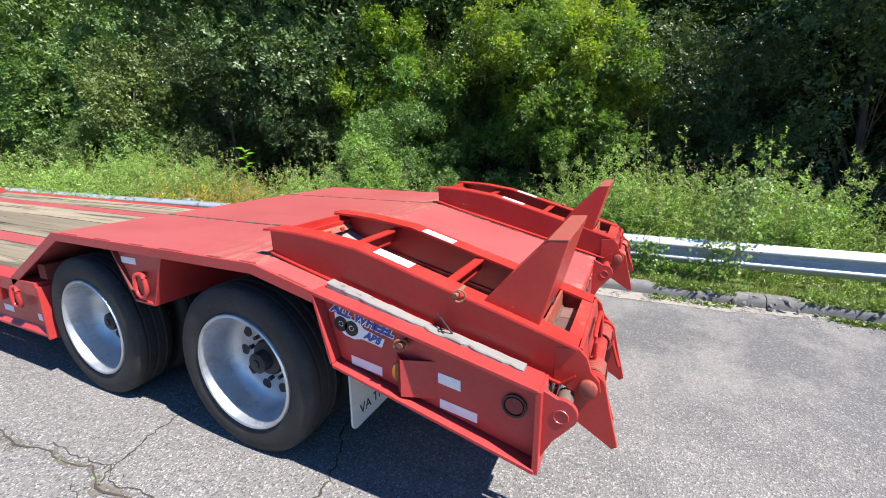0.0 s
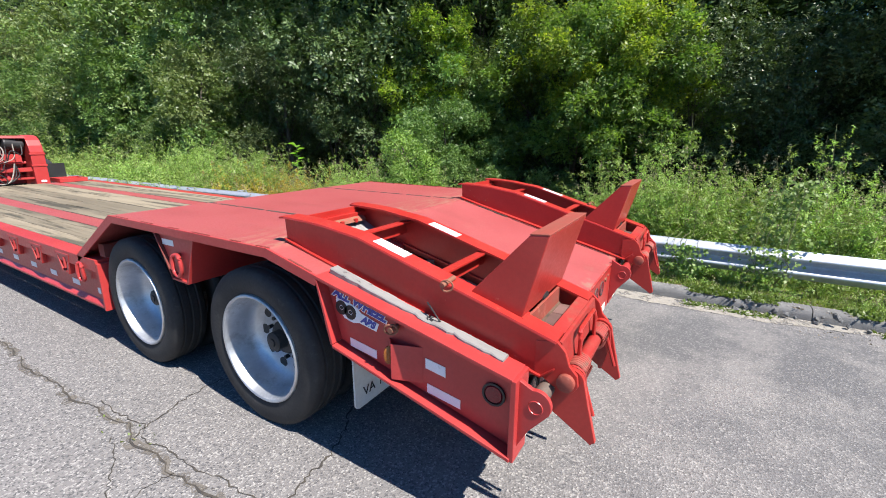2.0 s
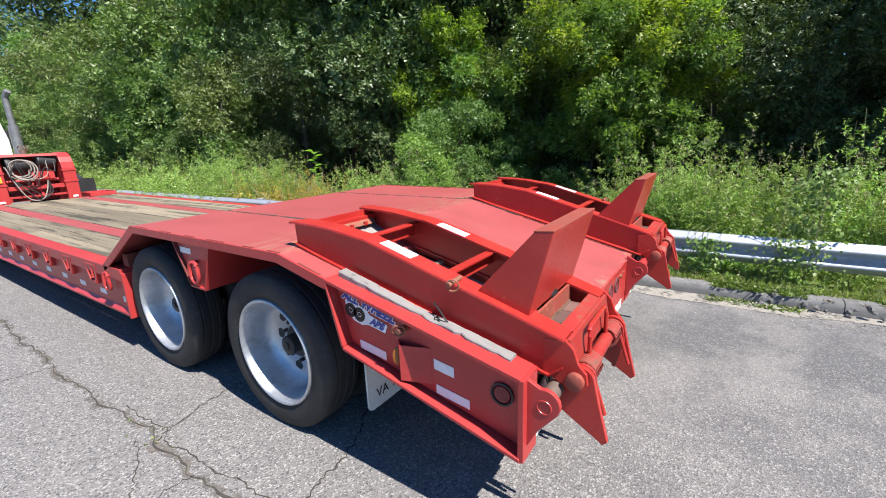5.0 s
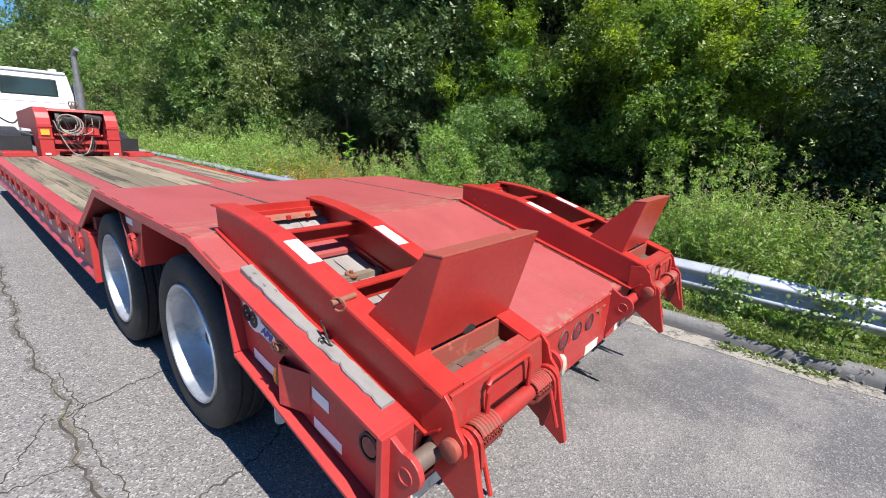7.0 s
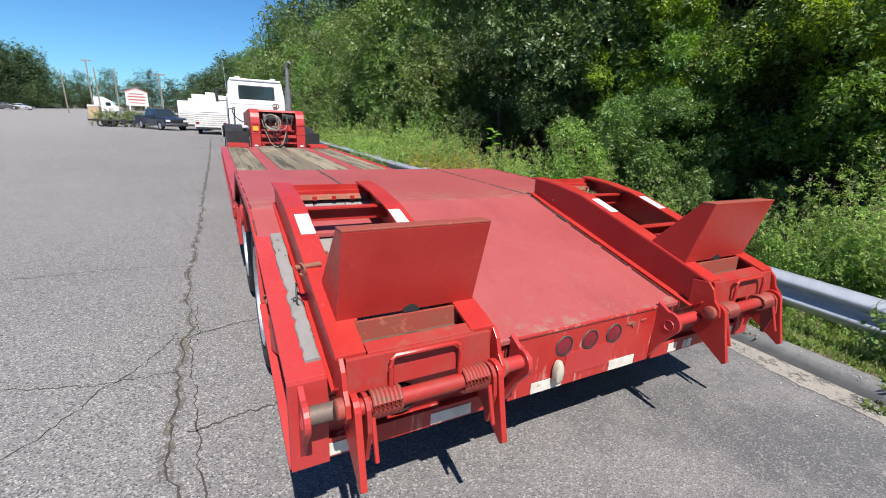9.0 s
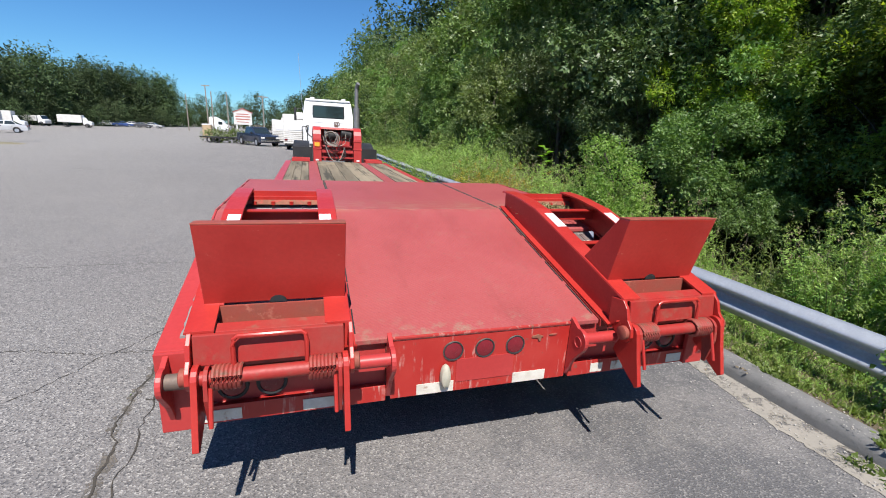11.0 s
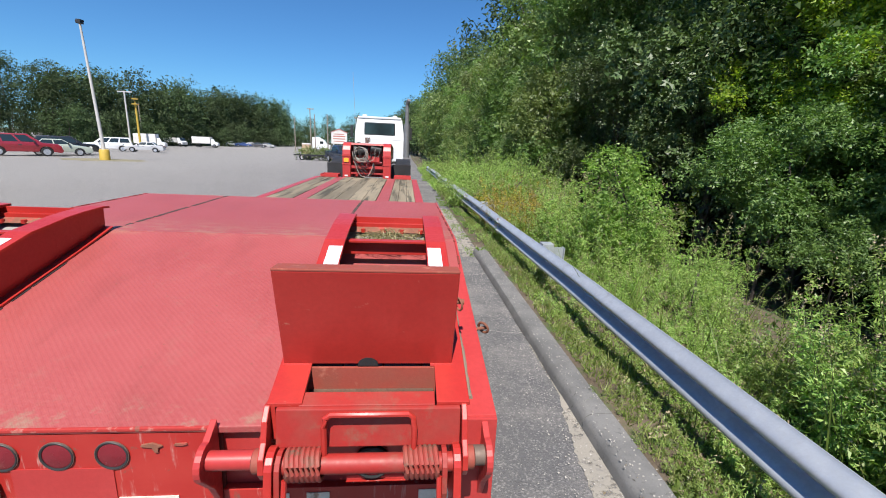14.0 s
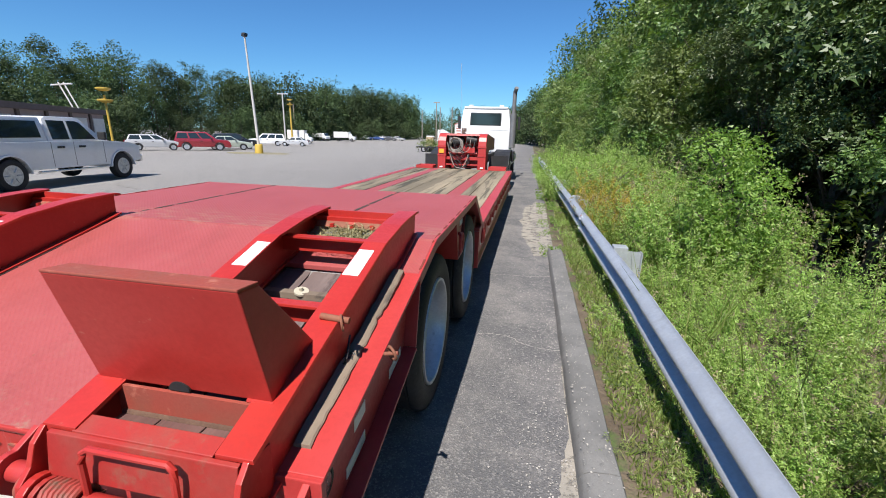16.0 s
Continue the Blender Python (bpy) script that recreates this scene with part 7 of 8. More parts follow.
def vehicle(name, at, heading, label, category, L, Wd, top, axles, rw, cabin, mat, group="parked vehicles", panes=((0.05, 0.48), (0.52, 0.95)), clear=0.28):
    """A parked car from its side outline, cabin, axles and wheel radius. heading: degrees from +y, clockwise."""
    t = tagged(new(name), label, category, group)
    hw = Wd / 2
    prof = [(-L / 2 + 0.03, clear)] + top + [(L / 2 - 0.03, clear)]
    for y in sorted(axles, reverse=True):
        ra = rw * 1.18
        prof += [(y + ra * math.cos(u), max(clear, rw + ra * math.sin(u))) for u in [math.pi * k / 8 for k in range(9)]]
    bm = B()
    prism(bm, prof, "x", -hw, hw)
    for v in bm.verts:
        if v.co.z > clear + 0.5:
            v.co.x *= 0.965
    part("body", bm, mat, t, bevel=0.035, smooth=True)
    for y in axles:
        bm = B()
        box(bm, -hw + 0.10, hw - 0.10, y - rw * 1.15, y + rw * 1.15, clear, clear + rw * 1.25)
        part("wheel_well", bm, BLACK, t)
    y0, y1, r0, r1, z0, z1, wr = cabin
    bw = hw * 0.955
    P = [(-bw, y0, z0), (bw, y0, z0), (bw, y1, z0), (-bw, y1, z0), (-wr, r0, z1), (wr, r0, z1), (wr, r1, z1), (-wr, r1, z1)]
    bm = B()
    v = [bm.verts.new(p) for p in P]
    for q in ((0, 1, 2, 3), (4, 5, 6, 7), (0, 1, 5, 4), (1, 2, 6, 5), (2, 3, 7, 6), (3, 0, 4, 7)):
        bm.faces.new([v[i] for i in q])
    green = part("cabin", bm, mat, t, bevel=0.05, smooth=True)
    P = [Vector(p) for p in P]

    def pane(a, b, c, d, f0, f1, g0, g1, nm):
        def at_(f, g):
            return a.lerp(b, f).lerp(d.lerp(c, f), g)
        q = [at_(f0, g0), at_(f1, g0), at_(f1, g1), at_(f0, g1)]
        n = (q[1] - q[0]).cross(q[3] - q[0]).normalized()
        if n.dot(q[0] - Vector((0, (y0 + y1) / 2, (z0 + z1) / 2))) < 0:
            n = -n
        bm = B()
        lo = [bm.verts.new(p - n * 0.02) for p in q]
        hi = [bm.verts.new(p + n * 0.008) for p in q]
        bm.faces.new(hi)
        bm.faces.new(lo)
        for i in range(4):
            bm.faces.new((lo[i], lo[(i + 1) % 4], hi[(i + 1) % 4], hi[i]))
        part(nm, bm, GLASS, green)
    for f0, f1 in panes:
        pane(P[0], P[3], P[7], P[4], f0, f1, 0.12, 0.86, "side_window")
        pane(P[1], P[2], P[6], P[5], f0, f1, 0.12, 0.86, "side_window")
    pane(P[3], P[2], P[6], P[7], 0.07, 0.93, 0.10, 0.90, "windscreen")
    pane(P[0], P[1], P[5], P[4], 0.10, 0.90, 0.15, 0.85, "rear_window")
    for y in axles:
        for s in (-1, 1):
            m = Matrix.Translation((s * (hw - 0.09), y, rw)) @ Matrix.Rotation(0 if s < 0 else math.pi, 4, "Z") @ Matrix.Diagonal((0.9, rw, rw, 1))
            w = new("wheel", CAR_TYRE)
            w.matrix_basis = m
            attach(w, t)
            o = new("rim", CAR_RIM)
            o.matrix_basis = m
            attach(o, w)
    zb = clear + 0.12
    for y, nm in ((-L / 2, "rear_bumper"), (L / 2, "front_bumper")):
        bm = B()
        box(bm, -hw + 0.03, hw - 0.03, y - 0.05, y + 0.05, zb, zb + 0.20)
        part(nm, bm, CHROME if "pickup" in name else mat, t, bevel=0.03)
    for s in (-1, 1):
        bm = B()
        box(bm, s * (hw - 0.42), s * (hw - 0.05), L / 2 - 0.06, L / 2 + 0.012, zb + 0.28, zb + 0.45)
        part("headlamp", bm, WHITE_OLD, t, bevel=0.015)
        bm = B()
        box(bm, s * (hw - 0.22), s * (hw - 0.03), -L / 2 - 0.012, -L / 2 + 0.06, zb + 0.30, zb + 0.55)
        part("tail_lamp", bm, LENS_RED, t, bevel=0.015)
        bm = B()
        ym = y0 + (y1 - y0) * 0.86
        box(bm, s * (hw - 0.02), s * (hw + 0.17), ym - 0.05, ym + 0.05, z0 + 0.02, z0 + 0.20)
        part("door_mirror", bm, BLACK, t, bevel=0.02)
        for f in (0.22, 0.62):
            yh = y0 + (y1 - y0) * f
            bm = B()
            box(bm, s * (hw * 0.965 - 0.005), s * (hw * 0.965 + 0.025), yh - 0.10, yh + 0.10, z0 - 0.17, z0 - 0.12)
            part("door_handle", bm, BLACK, t, bevel=0.006)
    bm = B()
    box(bm, -hw * 0.5, hw * 0.5, L / 2 - 0.02, L / 2 + 0.015, zb + 0.25, zb + 0.48)
    part("grille", bm, BLACK, t, bevel=0.01)
    t.matrix_basis = Matrix.Translation(at) @ Matrix.Rotation(radians(-heading), 4, "Z")
    return t


SUV_TOP = [(-2.45, 0.55), (-2.42, 1.08), (1.05, 1.10), (2.2, 1.0), (2.42, 0.80)]
SEDAN_TOP = [(-2.35, 0.5), (-2.33, 0.90), (-1.5, 0.98), (1.0, 0.96), (2.15, 0.78), (2.35, 0.58)]
white = paint("white_car_paint", (0.84, 0.85, 0.86))
# crew cab pickup with a canopy over its bed, built part by part; local y runs to the front
pick = tagged(new("pickup_truck"), "white crew cab pickup with a canopy over the bed", "pickup", "parked vehicles")
PW = 1.0
FRONT_AX, REAR_AX, PR = 2.02, -1.72, 0.41


def arch(y, r):
    return [(y + r * math.cos(u), PR + r * math.sin(u)) for u in [math.pi * k / 12 for k in range(13)]]


def hull(outline, half, tuck=0.0, z_tuck=9.9):
    bm = B()
    prism(bm, outline, "x", -half, half)
    for v in bm.verts:
        if v.co.z > z_tuck:
            v.co.x *= 1 - tuck
    return bm


body = part("body", hull([(-2.95, 0.60), (-2.95, 1.24), (-0.52, 1.26), (1.42, 1.25), (2.50, 1.17), (2.86, 1.06), (2.90, 0.60), (2.55, 0.52)] + arch(FRONT_AX, 0.50) + [(1.46, 0.50), (-1.16, 0.50)] + arch(REAR_AX, 0.50) + [(-2.3, 0.56)], PW), white, pick, "white painted body", bevel=0.03, smooth=True)
cabin = part("cabin", hull([(-0.50, 1.24), (-0.46, 1.86), (-0.34, 1.93), (0.62, 1.93), (0.76, 1.89), (1.46, 1.25)], 0.955, 0.16, 1.7), white, pick, "white crew cab", bevel=0.03, smooth=True)
canopy = part("canopy", hull([(-2.93, 1.24), (-2.80, 1.86), (-2.70, 1.90), (-0.56, 1.90), (-0.53, 1.25)], 0.965, 0.13, 1.7), white, pick, "white canopy over the bed", bevel=0.03, smooth=True)


def flank(nm, outline, s, x_low, x_high, z_low, z_high, parent, mat_, proud=0.006):
    """A thin panel that lies on a leaning flank, from a flat outline in (y, z)."""
    bm = B()
    prism(bm, outline, "x", -0.010, 0.010)
    for v in bm.verts:
        f = (v.co.z - z_low) / (z_high - z_low)
        v.co.x = s * (x_low + (x_high - x_low) * f + proud) + v.co.x
    part(nm, bm, mat_, parent, bevel=0.002)


for s in (-1, 1):
    lean = (0.955, 0.812, 1.25, 1.93)
    flank("side_window", [(-0.36, 1.30), (0.18, 1.30), (0.18, 1.82), (-0.36, 1.83)], s, *lean, cabin, GLASS)
    flank("side_window", [(0.28, 1.30), (1.10, 1.30), (0.70, 1.78), (0.55, 1.82), (0.28, 1.82)], s, *lean, cabin, GLASS)
    flank("canopy_window", [(-2.74, 1.36), (-0.70, 1.36), (-0.72, 1.80), (-2.66, 1.80)], s, 0.965, 0.845, 1.25, 1.90, canopy, GLASS)
    for y in (-0.50, 0.23, 1.32):
        flank("door_seam", [(y - 0.006, 0.56), (y + 0.006, 0.56), (y + 0.006, 1.24), (y - 0.006, 1.24)], s, 1.0, 1.0, 0.5, 1.2, body, BLACK, -0.006)
    for y in (-0.30, 0.42):
        bm = B()
        box(bm, s * 0.995, s * 1.03, y - 0.02, y + 0.20, 1.06, 1.12)
        part("door_handle", bm, BLACK, body, "dark door handle", bevel=0.01)
    bm = B()
    prism(bm, arch(FRONT_AX, 0.53)[::-1] + arch(FRONT_AX, 0.485), "x", s * 0.985, s * 1.035)
    part("arch_trim", bm, white, body, bevel=0.008)
    bm = B()
    prism(bm, arch(REAR_AX, 0.53)[::-1] + arch(REAR_AX, 0.485), "x", s * 0.985, s * 1.035)
    part("arch_trim", bm, white, body, bevel=0.008)
    bm = B()
    box(bm, s * 0.95, s * 1.04, -1.0, 1.40, 0.40, 0.46)
    part("running_board", bm, CHROME, pick, "bright tubular running board", bevel=0.02)
    bm = B()
    box(bm, s * 1.00, s * 1.24, 1.12, 1.22, 1.28, 1.52)
    part("door_mirror", bm, BLACK, cabin, bevel=0.03)
    bm = B()
    box(bm, s * 0.58, s * 0.97, 2.83, 2.91, 0.86, 1.06)
    part("headlamp", bm, WHITE_OLD, body, bevel=0.02)
    bm = B()
    box(bm, s * 0.82, s * 1.005, -2.97, -2.90, 0.86, 1.18)
    part("tail_lamp", bm, LENS_RED, body, bevel=0.015)
    for y in (FRONT_AX, REAR_AX):
        m = Matrix.Translation((s * 0.90, y, PR)) @ Matrix.Rotation(0 if s < 0 else math.pi, 4, "Z") @ Matrix.Diagonal((1.05, PR, PR, 1))
        w = new("wheel", CAR_TYRE)
        w.matrix_basis = m
        attach(w, pick)
        o = new("rim", CAR_RIM)
        o.matrix_basis = m
        attach(o, w)
for y in (FRONT_AX, REAR_AX):
    bm = B()
    box(bm, -0.86, 0.86, y - 0.48, y + 0.48, 0.50, 0.93)
    part("wheel_well", bm, BLACK, pick)
bm = B()
prism(bm, [(1.405, 1.28), (0.80, 1.835), (0.815, 1.85), (1.42, 1.295)], "x", -0.74, 0.74)
part("windscreen", bm, GLASS, cabin)
bm = B()
prism(bm, [(-2.918, 1.36), (-2.82, 1.80), (-2.835, 1.80), (-2.935, 1.36)], "x", -0.70, 0.70)
part("rear_window", bm, GLASS, canopy)
bm = B()
box(bm, -0.55, 0.55, 2.86, 2.925, 0.80, 1.04)
part("grille", bm, BLACK, body, bevel=0.02)
for y, nm in ((2.93, "front_bumper"), (-3.02, "rear_bumper")):
    bm = B()
    box(bm, -0.98, 0.98, y - 0.07, y + 0.07, 0.50, 0.74)
    part(nm, bm, CHROME, pick, "chromed bumper", bevel=0.04)
pick.matrix_basis = Matrix.Translation((-12.35, 9.42, 0)) @ Matrix.Rotation(radians(9.0), 4, "Z")

HD = 52.0
vehicle("suv", (-30.1, 37.5, 0), HD, "red sport utility car parked in a row", "car", 4.85, 1.85, SUV_TOP, (-1.42, 1.42), 0.37, (-2.38, 1.25, -2.15, 0.35, 1.07, 1.78, 0.68), paint("red_car_paint", (0.26, 0.02, 0.03)), panes=((0.04, 0.32), (0.36, 0.62), (0.66, 0.92)))
vehicle("sedan", (-29.8, 40.8, 0), HD, "pale green and silver sedan parked in a row", "car", 4.6, 1.78, SEDAN_TOP, (-1.35, 1.4), 0.32, (-1.6, 1.05, -1.0, 0.25, 0.95, 1.43, 0.60), paint("green_silver_paint", (0.42, 0.47, 0.40)))
vehicle("suv", (-31.8, 44.6, 0), HD, "black sport utility car parked in a row", "car", 4.7, 1.85, SUV_TOP, (-1.42, 1.42), 0.36, (-2.38, 1.25, -2.15, 0.35, 1.07, 1.72, 0.68), paint("black_car_paint", (0.02, 0.02, 0.022)), panes=((0.04, 0.32), (0.36, 0.62), (0.66, 0.92)))
# a canopied crew cab pickup, drawn with the sport utility body
vehicle("suv", (-40.0, 63.5, 0), -118, "large white crew cab pickup with canopy near a lamp pole, built with a sport utility body", "car", 5.5, 2.0, [(-2.8, 0.55), (-2.77, 1.15), (1.3, 1.16), (2.55, 1.05), (2.78, 0.85)], (-1.65, 1.65), 0.39, (-2.72, 1.5, -2.5, 0.6, 1.13, 1.90, 0.74), white, panes=((0.04, 0.32), (0.36, 0.62), (0.66, 0.92)))
silver = paint("silver_paint", (0.50, 0.51, 0.53))
vehicle("sedan", (-36.0, 65.0, 0), -108, "silver sedan parked in a row", "car", 4.7, 1.8, SEDAN_TOP, (-1.35, 1.4), 0.32, (-1.6, 1.05, -1.0, 0.25, 0.95, 1.43, 0.60), silver)
vehicle("sedan", (-33.1, 34.8, 0), HD - 8, "grey silver estate car parked in a row", "car", 4.8, 1.8, SEDAN_TOP, (-1.35, 1.4), 0.32, (-2.2, 1.05, -1.95, 0.2, 0.95, 1.45, 0.60), silver, panes=((0.04, 0.34), (0.38, 0.66), (0.70, 0.93)))
vehicle("pickup_truck", (-5.9, 48.5, 0), 150, "dark blue pickup facing the camera path", "pickup", 5.8, 2.0, [(-2.9, 0.62), (-2.88, 1.2), (1.1, 1.22), (2.65, 1.16), (2.88, 0.95)], (-1.75, 1.8), 0.40,
        (-1.0, 1.35, -0.85, 0.5, 1.19, 1.88, 0.76), paint("dark_blue_paint", (0.02, 0.03, 0.06)), clear=0.40)
for i, (x, y, nm, c) in enumerate(((-50.8, 136, "sedan", (0.6, 0.62, 0.64)), (-48.0, 137, "sedan", (0.05, 0.10, 0.30)), (-45.8, 138, "sedan", (0.62, 0.62, 0.63)), (-43.6, 138, "sedan", (0.08, 0.08, 0.09)), (-41.4, 139, "sedan", (0.5, 0.5, 0.5)))):
    vehicle(nm, (x, y, 0), 60 + 9 * i, ("silver", "blue", "white", "black", "grey")[i] + " car far across the car park", "car", 4.6, 1.8, SEDAN_TOP, (-1.35, 1.4), 0.32, (-1.6, 1.05, -1.0, 0.25, 0.95, 1.43, 0.60), paint("far_paint_%d" % i, c))


def box_truck(at, heading, label, L=6.5, H=2.9, Wd=2.3):
    t = tagged(new("box_truck"), label, "truck", "parked vehicles")
    bm = B()
    box(bm, -Wd / 2, Wd / 2, -L / 2, L * 0.22, 0.95, H)
    part("cargo_box", bm, WHITE_OLD, t, bevel=0.04)
    bm = B()
    prism(bm, [(L * 0.24, 0.5), (L / 2, 0.5), (L / 2, 1.15), (L * 0.40, 1.35), (L * 0.34, 2.0), (L * 0.24, 2.05)], "x", -0.95, 0.95)
    part("cab", bm, WHITE, t, bevel=0.05, smooth=True)
    bm = B()
    prism(bm, [(L * 0.345, 2.0), (L * 0.405, 1.38), (L * 0.415, 1.40), (L * 0.355, 2.02)], "x", -0.85, 0.85)
    part("windscreen", bm, GLASS, t)
    for y in (-L * 0.28, L * 0.36):
        for s in (-1, 1):
            w = new("wheel", CAR_TYRE)
            w.matrix_basis = Matrix.Translation((s * (Wd / 2 - 0.15), y, 0.42)) @ Matrix.Diagonal((1.0, 0.42, 0.42, 1))
            attach(w, t)
    t.matrix_basis = Matrix.Translation(at) @ Matrix.Rotation(radians(-heading), 4, "Z")


box_truck((-47.5, 111.0, 0), 80, "white box truck far across the car park", 5.6, 2.5)
box_truck((-45.5, 84.0, 0), 75, "white box truck in front of the pines", 4.8, 2.7)
box_truck((-54.0, 110.0, 0), 100, "small white box truck in front of the pines", 4.6, 2.0)


def camper(at, heading, L, H, label):
    t = tagged(new("camper_trailer"), label, "camper", "parked vehicles")
    bm = B()
    prism(bm, [(-L / 2, 0.55), (-L / 2, H), (L / 2 - 0.5, H), (L / 2, H - 0.6), (L / 2, 1.2), (L / 2 - 0.4, 0.55)], "x", -1.2, 1.2)
    body = part("body", bm, WHITE_OLD, t, "ribbed white camper body", bevel=0.06)
    for k in range(6):
        bm = B()
        z = 0.75 + 0.16 * k
        box(bm, -1.15, 1.15, -L / 2 - 0.012, -L / 2, z, z + 0.03)
        part("rib", bm, HOSE, body)
    bm = B()
    box(bm, -0.75, 0.75, -L / 2 - 0.03, -L / 2, 1.75, 2.35)
    part("rear_hatch", bm, TAPE, body, "pale covered rear window", bevel=0.02)
    for s in (-1, 1):
        for y in (-L * 0.25, L * 0.15):
            bm = B()
            box(bm, s * 1.2, s * 1.22, y - 0.5, y + 0.5, 1.5, 2.15)
            part("window", bm, GLASS, body, bevel=0.005)
        for y in (-0.45, 0.45):
            w = new("wheel", CAR_TYRE)
            w.matrix_basis = Matrix.Translation((s * 1.05, y, 0.36)) @ Matrix.Diagonal((1, 0.36, 0.36, 1))
            attach(w, t)
        bm = B()
        box(bm, s * 0.85, s * 1.1, -L / 2 - 0.03, -L / 2, 0.85, 1.0)
        part("tail_lamp", bm, LENS_RED, body)
    bm = B()
    box(bm, -1.1, 1.1, -L / 2 - 0.12, -L / 2 - 0.02, 0.45, 0.62)
    part("bumper", bm, BLACK, t, bevel=0.02)
    bm = B()
    box(bm, -0.4, 0.3, -0.6, 0.3, H, H + 0.25)
    part("roof_unit", bm, WHITE_OLD, t, bevel=0.06)
    t.matrix_basis = Matrix.Translation(at) @ Matrix.Rotation(radians(-heading), 4, "Z")


camper((-1.5, 41.5, 0), 3, 6.0, 3.05, "white ribbed camper trailer parked ahead of the truck")
camper((-3.1, 50.0, 0), 2, 4.6, 2.75, "small white camper trailer behind another")
# flat trailer with a load of cut green brush
t = thing("flatbed_trailer", (-9.6, 53.5, 0), "low black flatbed trailer loaded with green brush", "trailer")
bm = B()
box(bm, -12.2, -7.0, 52.5, 54.5, 0.55, 0.68)
part("bed", bm, BLACK, t, bevel=0.02)
for x in (-11.2, -10.5):
    for y in (52.45, 54.55):
        w = new("wheel", CAR_TYRE)
        w.matrix_basis = Matrix.Translation((x, y, 0.35)) @ Matrix.Rotation(math.pi / 2, 4, "Z") @ Matrix.Diagonal((1, 0.35, 0.35, 1))
        attach(w, t)
p, a, nr, ln, wd = crown_leaves(np.random.default_rng(3), np.array([(x, 53.5, 0.75 + lot(-9.6, 53.5)) for x in np.linspace(-11.5, -7.6, 9)]), np.full(9, 0.62), 3000, 0.16)
tagged(new("brush_heap", leaf_mesh("brush_heap", p, a, nr, ln, wd, LEAF_PALE)), "heap of cut green branches on the flatbed", "brush", kind="stuff")
# white road tractor, tan hut, sign
t = thing("road_tractor", (-21, 120, 0), "white sleeper cab road tractor parked far off", "truck")
bm = B()
prism(bm, [(-23.7, 0.7), (-20.0, 0.7), (-19.2, 0.7), (-19.1, 1.7), (-20.2, 2.1), (-20.7, 2.9), (-22.4, 3.8), (-23.7, 3.7)], "y", 118.9, 121.2)
part("cab", bm, WHITE, t, bevel=0.12, smooth=True)
bm = B()
box(bm, -21.7, -20.8, 118.86, 118.9, 2.0, 2.7)
part("side_window", bm, GLASS, t, bevel=0.02)
for x in (-23.0, -19.8):
    w = new("wheel", CAR_TYRE)
    w.matrix_basis = Matrix.Translation((x, 119.0, 0.5)) @ Matrix.Rotation(math.pi / 2, 4, "Z") @ Matrix.Diagonal((1.3, 0.5, 0.5, 1))
    attach(w, t)
TAN = plain("tan_plastic", (0.45, 0.33, 0.20), 0.6)
hx, hy = -16.4, 78.6
t = thing("portable_toilet", (hx, hy, 0), "tan portable toilet cabin at the edge of the lot", "toilet")
bm = B()
box(bm, hx - 0.65, hx + 0.65, hy - 0.6, hy + 0.6, 0.0, 2.05)
part("body", bm, TAN, t, bevel=0.05)
bm = B()
prism(bm, [(hx - 0.7, 2.05), (hx + 0.7, 2.05), (hx + 0.55, 2.25), (hx - 0.55, 2.25)], "y", hy - 0.65, hy + 0.65)
part("roof", bm, WHITE_OLD, t, bevel=0.03)
bm = B()
box(bm, hx - 0.4, hx + 0.4, hy - 0.64, hy - 0.6, 0.1, 1.95)
part("door", bm, TAN, t, bevel=0.01)
SIGN_RED = plain("sign_red_trim", (0.42, 0.14, 0.11), 0.5)
sx, sy = -13.0, 94.4
sg = thing("shop_sign", (sx, sy, 0), "white gabled roadside sign with red trim on posts", "sign")
bm = B()
prism(bm, [(sx - 1.8, 3.2), (sx + 1.8, 3.2), (sx + 1.8, 6.3), (sx, 7.2), (sx - 1.8, 6.3)], "y", sy - 0.2, sy + 0.2)
face = part("sign_board", bm, WHITE_OLD, sg, bevel=0.03)
bm = B()
prism(bm, [(sx - 2.0, 6.2), (sx, 7.2), (sx + 2.0, 6.2), (sx + 2.0, 6.4), (sx, 7.45), (sx - 2.0, 6.4)], "y", sy - 0.3, sy + 0.3)
part("gable_trim", bm, SIGN_RED, face)
for z, h, w_ in ((5.9, 0.22, 1.2), (5.3, 0.3, 1.45), (4.6, 0.28, 1.4), (3.9, 0.18, 1.2)):
    bm = B()
    box(bm, sx - w_, sx + w_, sy - 0.23, sy - 0.2, z - h / 2, z + h / 2)
    part("text_bar", bm, SIGN_RED, face, "bar of red writing too small to read")
for x in (sx - 1.3, sx + 1.3):
    bm = B()
    box(bm, x - 0.12, x + 0.12, sy - 0.12, sy + 0.12, 0, 3.2)
    part("post", bm, WHITE_OLD, sg)

sg.scale = (0.90, 0.8, 0.74)

# ---- poles ----
YELLOW = plain("yellow_paint", (0.48, 0.33, 0.05), 0.55)
POLE = surface("pale_pole", (0.55, 0.53, 0.50), (0.45, 0.44, 0.42), 0.6, 0.0, scale=2, fine=20, bump=0.1)
lp = thing("lamp_pole", (-21.3, 33.5, 0), "tall leaning grey lamp pole on a yellow concrete base", "lamp pole")
bm = B()
lathe(bm, [(0, 0.34), (0.75, 0.32), (0.80, 0.28)], (-21.3, 33.5, 0), "z", 20)
part("base", bm, YELLOW, lp, "yellow painted concrete base", smooth=True)
bm = B()
rnd = random.Random(3)
